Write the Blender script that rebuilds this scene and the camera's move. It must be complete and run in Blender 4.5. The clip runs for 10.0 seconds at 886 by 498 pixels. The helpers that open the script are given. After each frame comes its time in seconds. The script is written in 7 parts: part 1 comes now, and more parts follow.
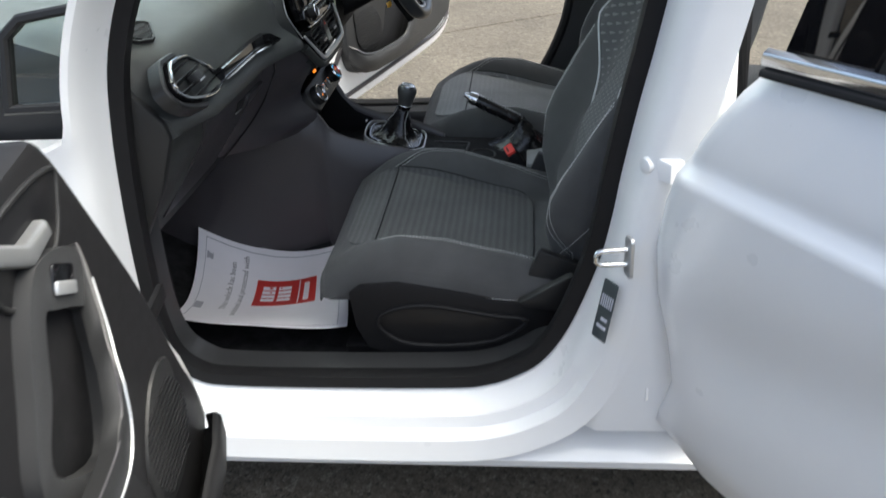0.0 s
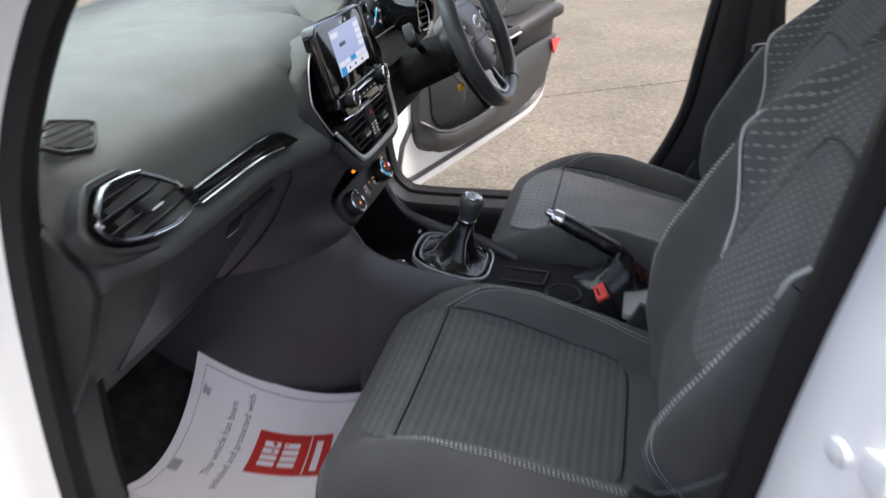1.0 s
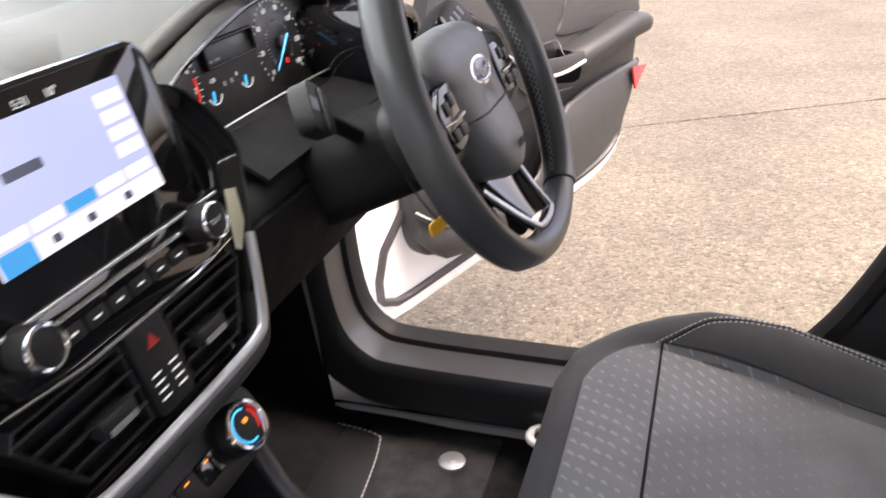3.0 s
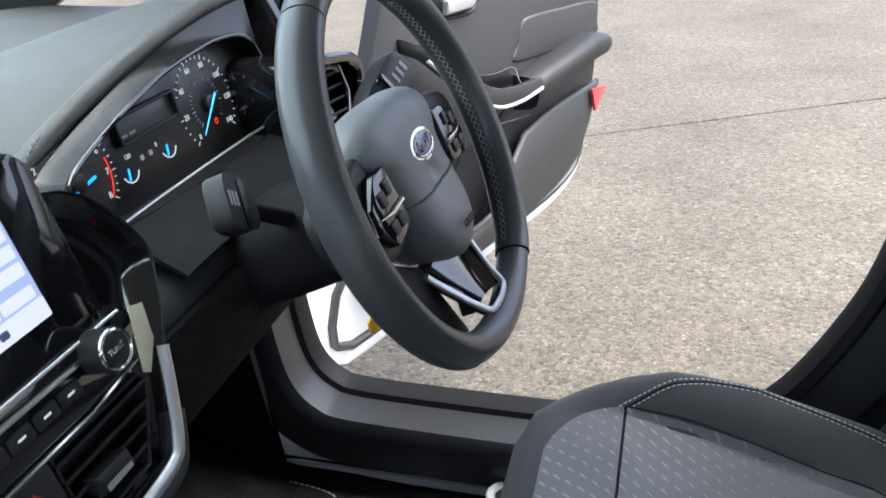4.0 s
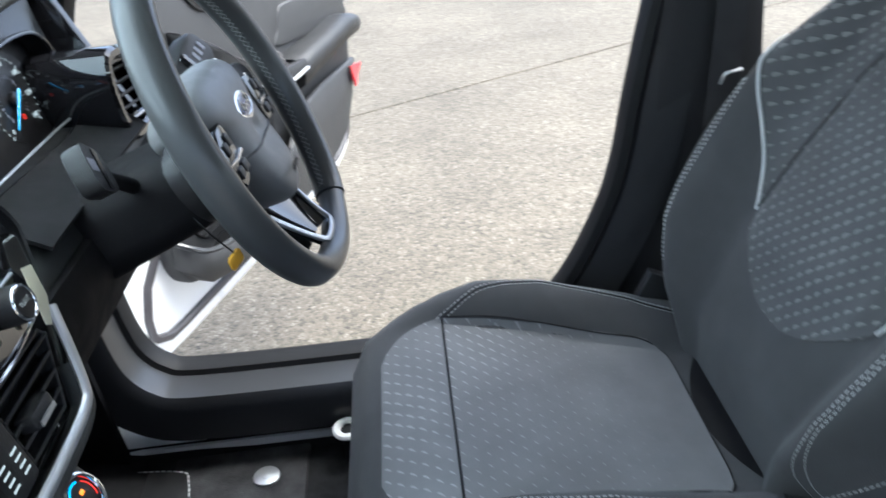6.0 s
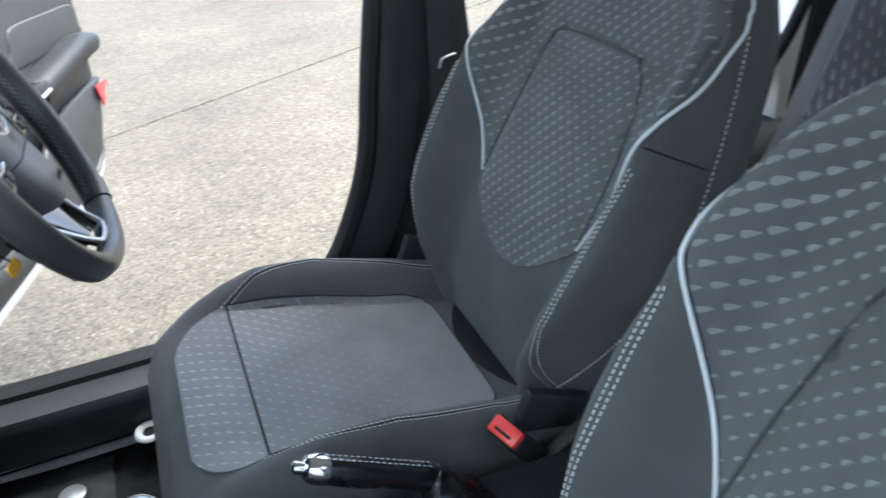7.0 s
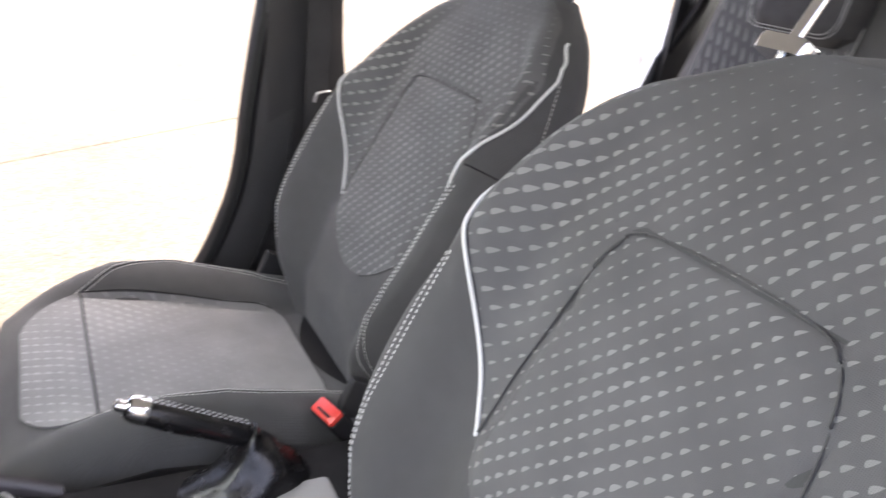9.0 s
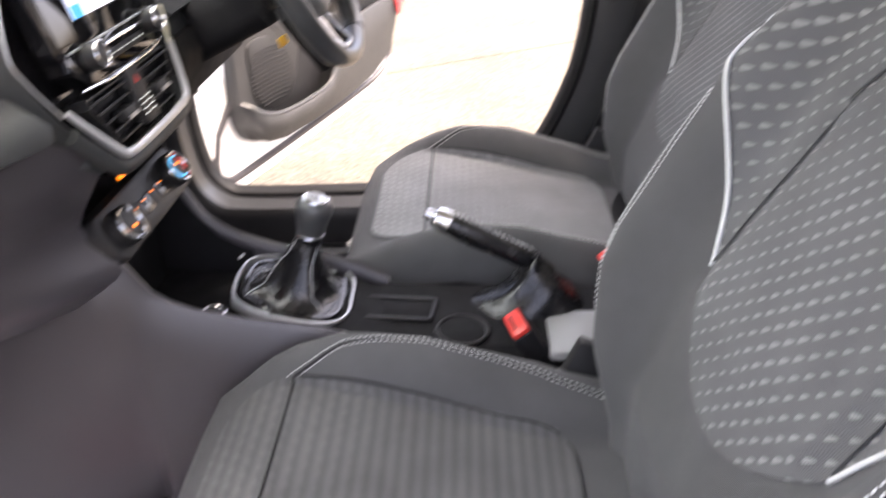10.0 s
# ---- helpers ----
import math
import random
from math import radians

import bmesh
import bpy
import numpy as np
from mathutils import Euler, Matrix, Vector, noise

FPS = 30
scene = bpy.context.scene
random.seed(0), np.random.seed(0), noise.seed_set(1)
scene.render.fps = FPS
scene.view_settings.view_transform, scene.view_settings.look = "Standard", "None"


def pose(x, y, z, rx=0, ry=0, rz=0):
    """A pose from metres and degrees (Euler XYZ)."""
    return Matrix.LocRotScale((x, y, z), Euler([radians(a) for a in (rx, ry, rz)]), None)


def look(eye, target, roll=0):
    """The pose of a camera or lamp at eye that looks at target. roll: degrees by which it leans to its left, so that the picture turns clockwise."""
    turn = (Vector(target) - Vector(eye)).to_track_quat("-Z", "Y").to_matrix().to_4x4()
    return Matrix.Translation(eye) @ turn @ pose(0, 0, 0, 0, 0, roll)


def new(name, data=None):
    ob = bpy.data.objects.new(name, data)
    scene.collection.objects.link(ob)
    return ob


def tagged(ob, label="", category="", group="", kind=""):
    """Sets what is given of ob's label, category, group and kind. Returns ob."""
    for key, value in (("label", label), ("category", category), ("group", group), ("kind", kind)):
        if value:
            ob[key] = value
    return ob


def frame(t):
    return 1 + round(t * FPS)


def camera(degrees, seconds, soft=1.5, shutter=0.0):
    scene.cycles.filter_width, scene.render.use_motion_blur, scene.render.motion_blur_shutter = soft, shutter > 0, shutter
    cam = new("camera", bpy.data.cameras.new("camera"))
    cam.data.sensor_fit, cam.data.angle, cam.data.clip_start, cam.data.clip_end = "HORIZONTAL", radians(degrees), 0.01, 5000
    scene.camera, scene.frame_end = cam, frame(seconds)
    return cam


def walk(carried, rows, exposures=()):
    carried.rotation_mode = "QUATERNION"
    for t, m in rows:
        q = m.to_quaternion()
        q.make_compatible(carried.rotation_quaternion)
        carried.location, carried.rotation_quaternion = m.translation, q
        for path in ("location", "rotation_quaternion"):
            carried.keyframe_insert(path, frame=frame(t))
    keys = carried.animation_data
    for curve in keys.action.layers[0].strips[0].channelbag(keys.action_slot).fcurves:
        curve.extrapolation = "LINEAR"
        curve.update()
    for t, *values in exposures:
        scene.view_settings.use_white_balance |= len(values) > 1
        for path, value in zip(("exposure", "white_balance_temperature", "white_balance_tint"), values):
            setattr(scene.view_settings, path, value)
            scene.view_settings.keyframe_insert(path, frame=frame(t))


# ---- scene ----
cam = camera(59.2, 10.0, shutter=0.4)
PATH = [
    (0, (0.755, -1.93, 1.438), (0.514, -0.23, 0.414), -4.9),
    (0.5, (0.82, -1.747, 1.442), (0.474, -0.025, 0.484), -4.5),
    (1, (0.741, -1.384, 1.392), (0.269, 0.33, 0.476), -3.7),
    (1.5, (0.728, -1.027, 1.322), (0.126, 0.663, 0.438), -3.6),
    (2, (0.688, -0.779, 1.275), (-0.013, 0.881, 0.405), -3.9),
    (2.5, (0.673, -0.539, 1.211), (-0.031, 1.109, 0.322), -4.7),
    (3, (0.587, -0.353, 1.231), (-0.035, 1.318, 0.326), -4.7),
    (4.3, (0.583, -0.222, 1.306), (0.05, 1.464, 0.372), -4.5),
    (4.5, (0.591, -0.201, 1.325), (0.059, 1.48, 0.382), -4.1),
    (5, (0.635, -0.266, 1.331), (0.143, 1.426, 0.385), -4.9),
    (5.2, (0.625, -0.297, 1.326), (0.2, 1.415, 0.383), -5.4),
    (6.3, (0.528, -0.463, 1.281), (0.741, 1.258, 0.284), -5.9),
    (6.5, (0.534, -0.499, 1.283), (0.847, 1.203, 0.281), -6.0),
    (7, (0.538, -0.555, 1.314), (1.109, 1.069, 0.295), -5.5),
    (7.5, (0.537, -0.598, 1.332), (1.333, 0.912, 0.291), -4.9),
    (8, (0.543, -0.634, 1.331), (1.571, 0.775, 0.352), -1.3),
    (8.5, (0.536, -0.673, 1.289), (1.642, 0.746, 0.414), 3.1),
    (9, (0.543, -0.744, 1.258), (1.4, 0.872, 0.45), 4.0),
    (9.5, (0.61, -0.836, 1.239), (1.006, 0.949, 0.427), 1.2),
    (10, (0.644, -0.913, 1.198), (0.542, 0.836, 0.234), -3.5),
]
EXPOSURES = [(0.0, 1.93, 6350, 0), (0.5, 1.88, 6350, 1), (0.8, 1.98, 6450, 4), (1.5, 2.82, 6700, 11), (2.0, 2.82, 7050, 12), (2.5, 2.98, 7100, 15), (3.2, 2.66, 7150, 14), (4.3, 2.5, 5700, 2), (5.2, 2.5, 5700, 1), (6.3, 2.86, 5750, 0), (7.4, 2.82, 5750, -1),
             (8.0, 3.1, 6600, 10), (8.35, 3.62, 7150, 15), (9.2, 3.64, 7150, 14), (9.6, 3.55, 7150, 14), (10.0, 3.58, 7250, 15)]
walk(cam, [(t, look(eye, target, roll)) for t, eye, target, roll in PATH], EXPOSURES)

# ---- world and light ----
world = bpy.data.worlds.new("sky")
scene.world = world
world.use_nodes = True
wn = world.node_tree
sky = wn.nodes.new("ShaderNodeTexSky")
sky.sky_type, sky.sun_disc = "NISHITA", False
sky.sun_elevation, sky.sun_rotation = radians(65), radians(86)
sky.air_density, sky.dust_density, sky.ozone_density = 0.5, 7.0, 1.0
wn.links.new(sky.outputs[0], wn.nodes["Background"].inputs[0])
wn.nodes["Background"].inputs[1].default_value = 0.15
sun = new("sun", bpy.data.lights.new("sun", "SUN"))
sun.data.energy, sun.data.angle, sun.data.color = 0.4, radians(60), (1.0, 0.98, 0.95)
# a veiled sun, high behind the car
sun.matrix_basis = look((3.5, 0.2, 7.4), (0.3, 0.0, 0.5))


def opening_light(name, at, to, w, h, power):
    """Sky light that comes in through a glazed opening."""
    data = bpy.data.lights.new(name, "AREA")
    data.shape, data.size, data.size_y, data.energy, data.color = "RECTANGLE", w, h, power, (0.93, 0.97, 1.0)
    ob = new(name, data)
    ob.matrix_basis = look(at, to)
    return ob


opening_light("windscreen_light", (-0.20, 0.012, 1.36), (0.25, 0.012, 0.55), 1.15, 0.75, 1.85)
opening_light("rear_window_light", (2.36, 0.012, 1.26), (1.5, 0.012, 0.85), 0.95, 0.35, 0.8)

# ---- small helpers ----
WORLD = {}


def place_of(ob):
    if ob is None:
        return Matrix.Identity(4)
    return WORLD[ob.name]


def part(name, bm, mat, parent=None, label="", m=None, smooth=True, sharp=38):
    """One mesh object out of bm. Vertices are in the world, or in the frame m."""
    me = bpy.data.meshes.new(name)
    bmesh.ops.recalc_face_normals(bm, faces=bm.faces)
    bm.to_mesh(me)
    bm.free()
    return link(name, me, mat, parent, label, m, smooth, sharp)


def link(name, me, mat, parent=None, label="", m=None, smooth=True, sharp=38):
    if mat and not me.materials:
        me.materials.append(mat)
    if smooth:
        me.shade_smooth()
        me.set_sharp_from_angle(angle=radians(sharp))
    ob = new(name, me)
    m = m or Matrix.Identity(4)
    ob.matrix_basis = m
    if parent:
        ob.parent = parent
        ob.matrix_parent_inverse = place_of(parent).inverted()
    WORLD[ob.name] = m
    if label:
        tagged(ob, label)
    return ob


def thing(name, at, label, category, group="", kind=""):
    ob = new(name)
    ob.matrix_basis = pose(*at)
    ob.empty_display_size = 0.05
    WORLD[ob.name] = ob.matrix_basis.copy()
    return tagged(ob, label, category, group, kind)


def loft(rings, bm=None, closed=True, caps=True):
    bm = bm or bmesh.new()
    vs = [[bm.verts.new(p) for p in r] for r in rings]
    n = len(rings[0])
    for a, b in zip(vs, vs[1:]):
        for i in range(n if closed else n - 1):
            j = (i + 1) % n
            bm.faces.new((a[i], a[j], b[j], b[i]))
    if caps and closed:
        bm.faces.new(vs[0])
        bm.faces.new(vs[-1][::-1])
    return bm


def curve(pts, per=6, closed=False):
    """A smooth line through the points."""
    P = [Vector(p) for p in pts]
    n = len(P)
    out = []
    for i in range(n if closed else n - 1):
        a = P[(i - 1) % n] if closed or i else P[0] * 2 - P[1]
        b, c = P[i], P[(i + 1) % n]
        d = P[(i + 2) % n] if closed or i + 2 < n else c * 2 - b
        for k in range(per):
            t = k / per
            out.append(0.5 * (2 * b + (c - a) * t + (2 * a - 5 * b + 4 * c - d) * t * t + (3 * b - a - 3 * c + d) * t ** 3))
    if not closed:
        out.append(P[-1])
    return out


def tube(pts, r, n=8, bm=None, closed=False, flat=1.0, up=(0, 0, 1)):
    """A round bar along pts; r may be a list. flat squeezes it along up."""
    P = [Vector(p) for p in pts]
    rs = r if isinstance(r, (list, tuple)) else [r] * len(P)
    rings = []
    for i, p in enumerate(P):
        if closed:
            t = P[(i + 1) % len(P)] - P[i - 1]
        else:
            t = P[min(i + 1, len(P) - 1)] - P[max(i - 1, 0)]
        t.normalize()
        u = Vector(up)
        if abs(t.dot(u)) > 0.97:
            u = Vector((1, 0.1, 0))
        s = t.cross(u).normalized()
        w = s.cross(t)
        rings.append([p + s * math.cos(k * 2 * math.pi / n) * rs[i] + w * math.sin(k * 2 * math.pi / n) * rs[i] * flat for k in range(n)])
    if closed:
        rings.append(rings[0])
        out = loft(rings, bm, True, False)
        bmesh.ops.remove_doubles(out, verts=out.verts, dist=1e-6)
        return out
    return loft(rings, bm)


def rrect(w, h, r, n=4, cx=0, cy=0):
    out = []
    for sx, sy, a0 in ((1, 1, 0), (-1, 1, 90), (-1, -1, 180), (1, -1, 270)):
        for k in range(n + 1):
            a = radians(a0 + 90 * k / n)
            out.append((cx + sx * (w / 2 - r) + r * math.cos(a), cy + sy * (h / 2 - r) + r * math.sin(a)))
    return out


def inset(pts, d):
    """The outline moved inwards by d (counter-clockwise outline)."""
    n = len(pts)
    out = []
    for i in range(n):
        a, b, c = Vector(pts[i - 1]), Vector(pts[i]), Vector(pts[(i + 1) % n])
        e, f = (b - a), (c - b)
        e = e.normalized() if e.length > 1e-7 else f.normalized()
        f = f.normalized() if f.length > 1e-7 else e
        m = Vector((-e.y - f.y, e.x + f.x))
        m = m.normalized() if m.length > 1e-6 else Vector((-e.y, e.x))
        k = max(0.4, m.dot(Vector((-e.y, e.x))))
        out.append(tuple(b + m * d / k))
    return out


def slab(outline, z0, z1, bevel=0.003, bm=None, steps=2):
    """An outline in the local x, y plane, given depth from z0 to z1 with rounded rims on the z1 side."""
    area = sum(a[0] * b[1] - b[0] * a[1] for a, b in zip(outline, outline[1:] + outline[:1]))
    if area < 0:
        outline = outline[::-1]
    s = 1 if z1 > z0 else -1
    rings = [[(x, y, z0) for x, y in outline]]
    for k in range(steps + 1):
        a = math.pi / 2 * k / steps
        o = inset(outline, bevel * (1 - math.cos(a)))
        rings.append([(x, y, z1 - s * bevel * (1 - math.sin(a))) for x, y in o])
    return loft(rings, bm)


def box(bm, c, s, m=None, bevel=0.0):
    o = rrect(s[0], s[1], min(s[0], s[1]) * 0.18 if bevel else 1e-4, 2 if bevel else 1)
    if not bevel:
        o = [(-s[0] / 2, -s[1] / 2), (s[0] / 2, -s[1] / 2), (s[0] / 2, s[1] / 2), (-s[0] / 2, s[1] / 2)]
    n0 = len(bm.verts)
    if bevel:
        slab(o, -s[2] / 2, s[2] / 2, bevel, bm)
    else:
        loft([[(x, y, -s[2] / 2) for x, y in o], [(x, y, s[2] / 2) for x, y in o]], bm)
    bm.verts.ensure_lookup_table()
    q = Matrix.Translation(c) @ (m or Matrix.Identity(4))
    for v in bm.verts[n0:]:
        v.co = q @ v.co
    return bm


def disc(r, z0, z1, bevel=0.002, n=28, bm=None, c=(0, 0)):
    return slab([(c[0] + r * math.cos(2 * math.pi * k / n), c[1] + r * math.sin(2 * math.pi * k / n)) for k in range(n)], z0, z1, bevel, bm)


def hollow(outline, wall, z0, z1, bm=None):
    """A frame of that wall width round an outline."""
    area = sum(a[0] * b[1] - b[0] * a[1] for a, b in zip(outline, outline[1:] + outline[:1]))
    if area < 0:
        outline = outline[::-1]
    i, e = inset(outline, wall), wall * 0.25
    o1, i1 = inset(outline, e), inset(outline, wall - e)
    rings = [[(x, y, z0) for x, y in i], [(x, y, z0) for x, y in outline], [(x, y, z1 - e * (1 if z1 > z0 else -1)) for x, y in outline],
             [(x, y, z1) for x, y in o1], [(x, y, z1) for x, y in i1], [(x, y, z1 - e * (1 if z1 > z0 else -1)) for x, y in i]]
    bm = bm or bmesh.new()
    vs = [[bm.verts.new(p) for p in r] for r in rings]
    n = len(outline)
    for a, b in zip(vs, vs[1:] + vs[:1]):
        for k in range(n):
            bm.faces.new((a[k], a[(k + 1) % n], b[(k + 1) % n], b[k]))
    return bm


def sheet(rows, thick, bm=None):
    """A skin out of rows of points with a thickness along its normal."""
    bm = bm or bmesh.new()
    R = [[Vector(p) for p in r] for r in rows]
    nr, nc = len(R), len(R[0])
    def normal(i, j):
        du = R[min(i + 1, nr - 1)][j] - R[max(i - 1, 0)][j]
        dv = R[i][min(j + 1, nc - 1)] - R[i][max(j - 1, 0)]
        w = du.cross(dv)
        return w.normalized() if w.length > 1e-12 else Vector((0, 0, 1))
    top = [[bm.verts.new(R[i][j]) for j in range(nc)] for i in range(nr)]
    low = [[bm.verts.new(R[i][j] - normal(i, j) * thick) for j in range(nc)] for i in range(nr)]
    for i in range(nr - 1):
        for j in range(nc - 1):
            bm.faces.new((top[i][j], top[i][j + 1], top[i + 1][j + 1], top[i + 1][j]))
            bm.faces.new((low[i][j], low[i + 1][j], low[i + 1][j + 1], low[i][j + 1]))
    for i in range(nr - 1):
        bm.faces.new((top[i][0], top[i + 1][0], low[i + 1][0], low[i][0]))
        bm.faces.new((top[i][-1], low[i][-1], low[i + 1][-1], top[i + 1][-1]))
    for j in range(nc - 1):
        bm.faces.new((top[0][j], low[0][j], low[0][j + 1], top[0][j + 1]))
        bm.faces.new((top[-1][j], top[-1][j + 1], low[-1][j + 1], low[-1][j]))
    return bm


def axes(o, x, y):
    """A frame at o with the given x axis and, near it, y axis."""
    x = Vector(x).normalized()
    z = x.cross(Vector(y)).normalized()
    y = z.cross(x)
    m = Matrix((x, y, z)).transposed().to_4x4()
    m.translation = o
    return m


def writing(name, text, size, m, mat, parent, depth=0.0003):
    cu = bpy.data.curves.new(name, "FONT")
    cu.body, cu.size, cu.extrude, cu.align_x, cu.align_y, cu.resolution_u = text, size, depth, "CENTER", "CENTER", 2
    tmp = new(name + "_tmp", cu)
    me = bpy.data.meshes.new_from_object(tmp.evaluated_get(bpy.context.evaluated_depsgraph_get()))
    bpy.data.objects.remove(tmp)
    bpy.data.curves.remove(cu)
    me.name = name
    me.materials.clear()
    return link(name, me, mat, parent, "", m, False)


def lerp(x, xs, ys):
    return float(np.interp(x, xs, ys))


def smooth01(t):
    t = min(1.0, max(0.0, t))
    return t * t * (3 - 2 * t)


# ---- materials ----
def nodes_of(name):
    mat = bpy.data.materials.new(name)
    mat.use_nodes = True
    nt = mat.node_tree
    return mat, nt, nt.nodes["Principled BSDF"]


def math_node(nt, op, a, b=None, clamp=False):
    node = nt.nodes.new("ShaderNodeMath")
    node.operation, node.use_clamp = op, clamp
    for i, v in enumerate((a, b)):
        if v is None:
            continue
        if isinstance(v, (int, float)):
            node.inputs[i].default_value = v
        else:
            nt.links.new(v, node.inputs[i])
    return node.outputs[0]


def noise_at(nt, scale, detail=4.0, co=None, rough=0.55):
    co = co or nt.nodes.new("ShaderNodeTexCoord").outputs["Object"]
    n = nt.nodes.new("ShaderNodeTexNoise")
    n.inputs["Scale"].default_value, n.inputs["Detail"].default_value, n.inputs["Roughness"].default_value = scale, detail, rough
    nt.links.new(co, n.inputs["Vector"])
    return n.outputs[0]


def ramp(nt, fac, lo, hi, p0=0.3, p1=0.7):
    r = nt.nodes.new("ShaderNodeValToRGB")
    r.color_ramp.elements[0].position, r.color_ramp.elements[1].position = p0, p1
    r.color_ramp.elements[0].color, r.color_ramp.elements[1].color = (*lo, 1), (*hi, 1)
    nt.links.new(fac, r.inputs[0])
    return r.outputs[0]


def surface(name, col, rough=0.5, metal=0.0, var=0.18, vscale=7.0, grain=0.0, gscale=500.0, coat=0.0, rvar=0.1, spec=0.5, sheen=0.0):
    mat, nt, p = nodes_of(name)
    co = nt.nodes.new("ShaderNodeTexCoord").outputs["Object"]
    big = noise_at(nt, vscale, 5, co)
    c = ramp(nt, big, [v * (1 - var) for v in col], [min(1, v * (1 + var)) for v in col])
    nt.links.new(c, p.inputs["Base Color"])
    p.inputs["Metallic"].default_value = metal
    p.inputs["Specular IOR Level"].default_value = spec
    r = ramp(nt, noise_at(nt, vscale * 4.3, 4, co), [max(0.02, rough - rvar)] * 3, [min(1, rough + rvar)] * 3)
    nt.links.new(r, p.inputs["Roughness"])
    if coat:
        p.inputs["Coat Weight"].default_value, p.inputs["Coat Roughness"].default_value = coat, 0.04
    if sheen:
        p.inputs["Sheen Weight"].default_value = sheen
    if grain:
        b = nt.nodes.new("ShaderNodeBump")
        b.inputs["Strength"].default_value, b.inputs["Distance"].default_value = grain, 0.001
        nt.links.new(noise_at(nt, gscale, 2, co), b.inputs["Height"])
        nt.links.new(b.outputs[0], p.inputs["Normal"])
    return mat


def weave(name, col, mark=None, pitch=(0.030, 0.0165), size=(0.008, 0.002), lean=0.6, fade=None, rib=0.0):
    """Woven cloth; with mark, rows of small wedges that swell and fade over the panel."""
    mat, nt, p = nodes_of(name)
    tc = nt.nodes.new("ShaderNodeTexCoord").outputs["Object"]
    sep = nt.nodes.new("ShaderNodeSeparateXYZ")
    nt.links.new(tc, sep.inputs[0])
    base = ramp(nt, noise_at(nt, 9, 5, tc), [v * 0.85 for v in col], [v * 1.15 for v in col])
    out = base
    if mark:
        y = math_node(nt, "DIVIDE", sep.outputs[1], pitch[1])
        row = math_node(nt, "FLOOR", y)
        fy = math_node(nt, "SUBTRACT", y, row)
        x = math_node(nt, "ADD", math_node(nt, "DIVIDE", sep.outputs[0], pitch[0]), math_node(nt, "MULTIPLY", math_node(nt, "MODULO", math_node(nt, "ADD", row, 400.0), 2.0), 0.5))
        dx = math_node(nt, "MULTIPLY", math_node(nt, "SUBTRACT", math_node(nt, "SUBTRACT", x, math_node(nt, "FLOOR", x)), 0.5), pitch[0])
        dy = math_node(nt, "MULTIPLY", math_node(nt, "SUBTRACT", fy, 0.5), pitch[1])
        swell = math_node(nt, "ADD", math_node(nt, "MULTIPLY", noise_at(nt, 4.5, 1, tc), 1.6), -0.08)
        if fade:
            swell = math_node(nt, "MULTIPLY", swell, math_node(nt, "SUBTRACT", 1.0, math_node(nt, "DIVIDE", math_node(nt, "SUBTRACT", sep.outputs[1], fade[0]), fade[1] - fade[0], True), True))
        ca, sa = math.cos(lean), math.sin(lean)
        along = math_node(nt, "ADD", math_node(nt, "MULTIPLY", dx, ca), math_node(nt, "MULTIPLY", dy, sa))
        side = math_node(nt, "SUBTRACT", math_node(nt, "MULTIPLY", dy, ca), math_node(nt, "MULTIPLY", dx, sa))
        across = math_node(nt, "MAXIMUM", math_node(nt, "MULTIPLY", side, -3.0), math_node(nt, "MULTIPLY", side, 0.62))
        u = math_node(nt, "DIVIDE", along, math_node(nt, "MAXIMUM", math_node(nt, "MULTIPLY", swell, size[0]), 0.0001))
        lens = math_node(nt, "POWER", math_node(nt, "SUBTRACT", 1.0, math_node(nt, "MULTIPLY", u, u), True), 0.55)
        half = math_node(nt, "MULTIPLY", math_node(nt, "MULTIPLY", lens, math_node(nt, "SUBTRACT", 1.0, math_node(nt, "MULTIPLY", u, 0.55))), math_node(nt, "MULTIPLY", swell, size[1]))
        inside = math_node(nt, "LESS_THAN", across, half)
        faint = math_node(nt, "MULTIPLY", inside, math_node(nt, "ADD", math_node(nt, "MULTIPLY", noise_at(nt, 11, 2, tc), 0.9), 0.35))
        mix = nt.nodes.new("ShaderNodeMix")
        mix.data_type = "RGBA"
        nt.links.new(faint, mix.inputs[0])
        nt.links.new(base, mix.inputs[6])
        mix.inputs[7].default_value = (*mark, 1)
        out = mix.outputs[2]
    crest = None
    if rib:
        # cross ribs, one to each row of marks; groove shade goes into the colour
        crest = math_node(nt, "SINE", math_node(nt, "MULTIPLY", sep.outputs[1], 2 * math.pi / pitch[1]))
        groove_shade = math_node(nt, "ADD", math_node(nt, "MULTIPLY", crest, rib), 1.0)
        shade = nt.nodes.new("ShaderNodeMix")
        shade.data_type, shade.blend_type = "RGBA", "MULTIPLY"
        shade.inputs[0].default_value = 1.0
        nt.links.new(out, shade.inputs[6])
        nt.links.new(groove_shade, shade.inputs[7])
        out = shade.outputs[2]
    nt.links.new(out, p.inputs["Base Color"])
    p.inputs["Roughness"].default_value = 0.85
    p.inputs["Sheen Weight"].default_value = 0.12
    p.inputs["Specular IOR Level"].default_value = 0.3
    p.inputs["Sheen Roughness"].default_value = 0.5
    wx = nt.nodes.new("ShaderNodeTexWave")
    wx.inputs["Scale"].default_value = 190
    wx.inputs["Distortion"].default_value = 1.5
    wx.bands_direction = "X"
    wy = nt.nodes.new("ShaderNodeTexWave")
    wy.inputs["Scale"].default_value = 190
    wy.inputs["Distortion"].default_value = 1.5
    wy.bands_direction = "Y"
    nt.links.new(tc, wx.inputs[0])
    nt.links.new(tc, wy.inputs[0])
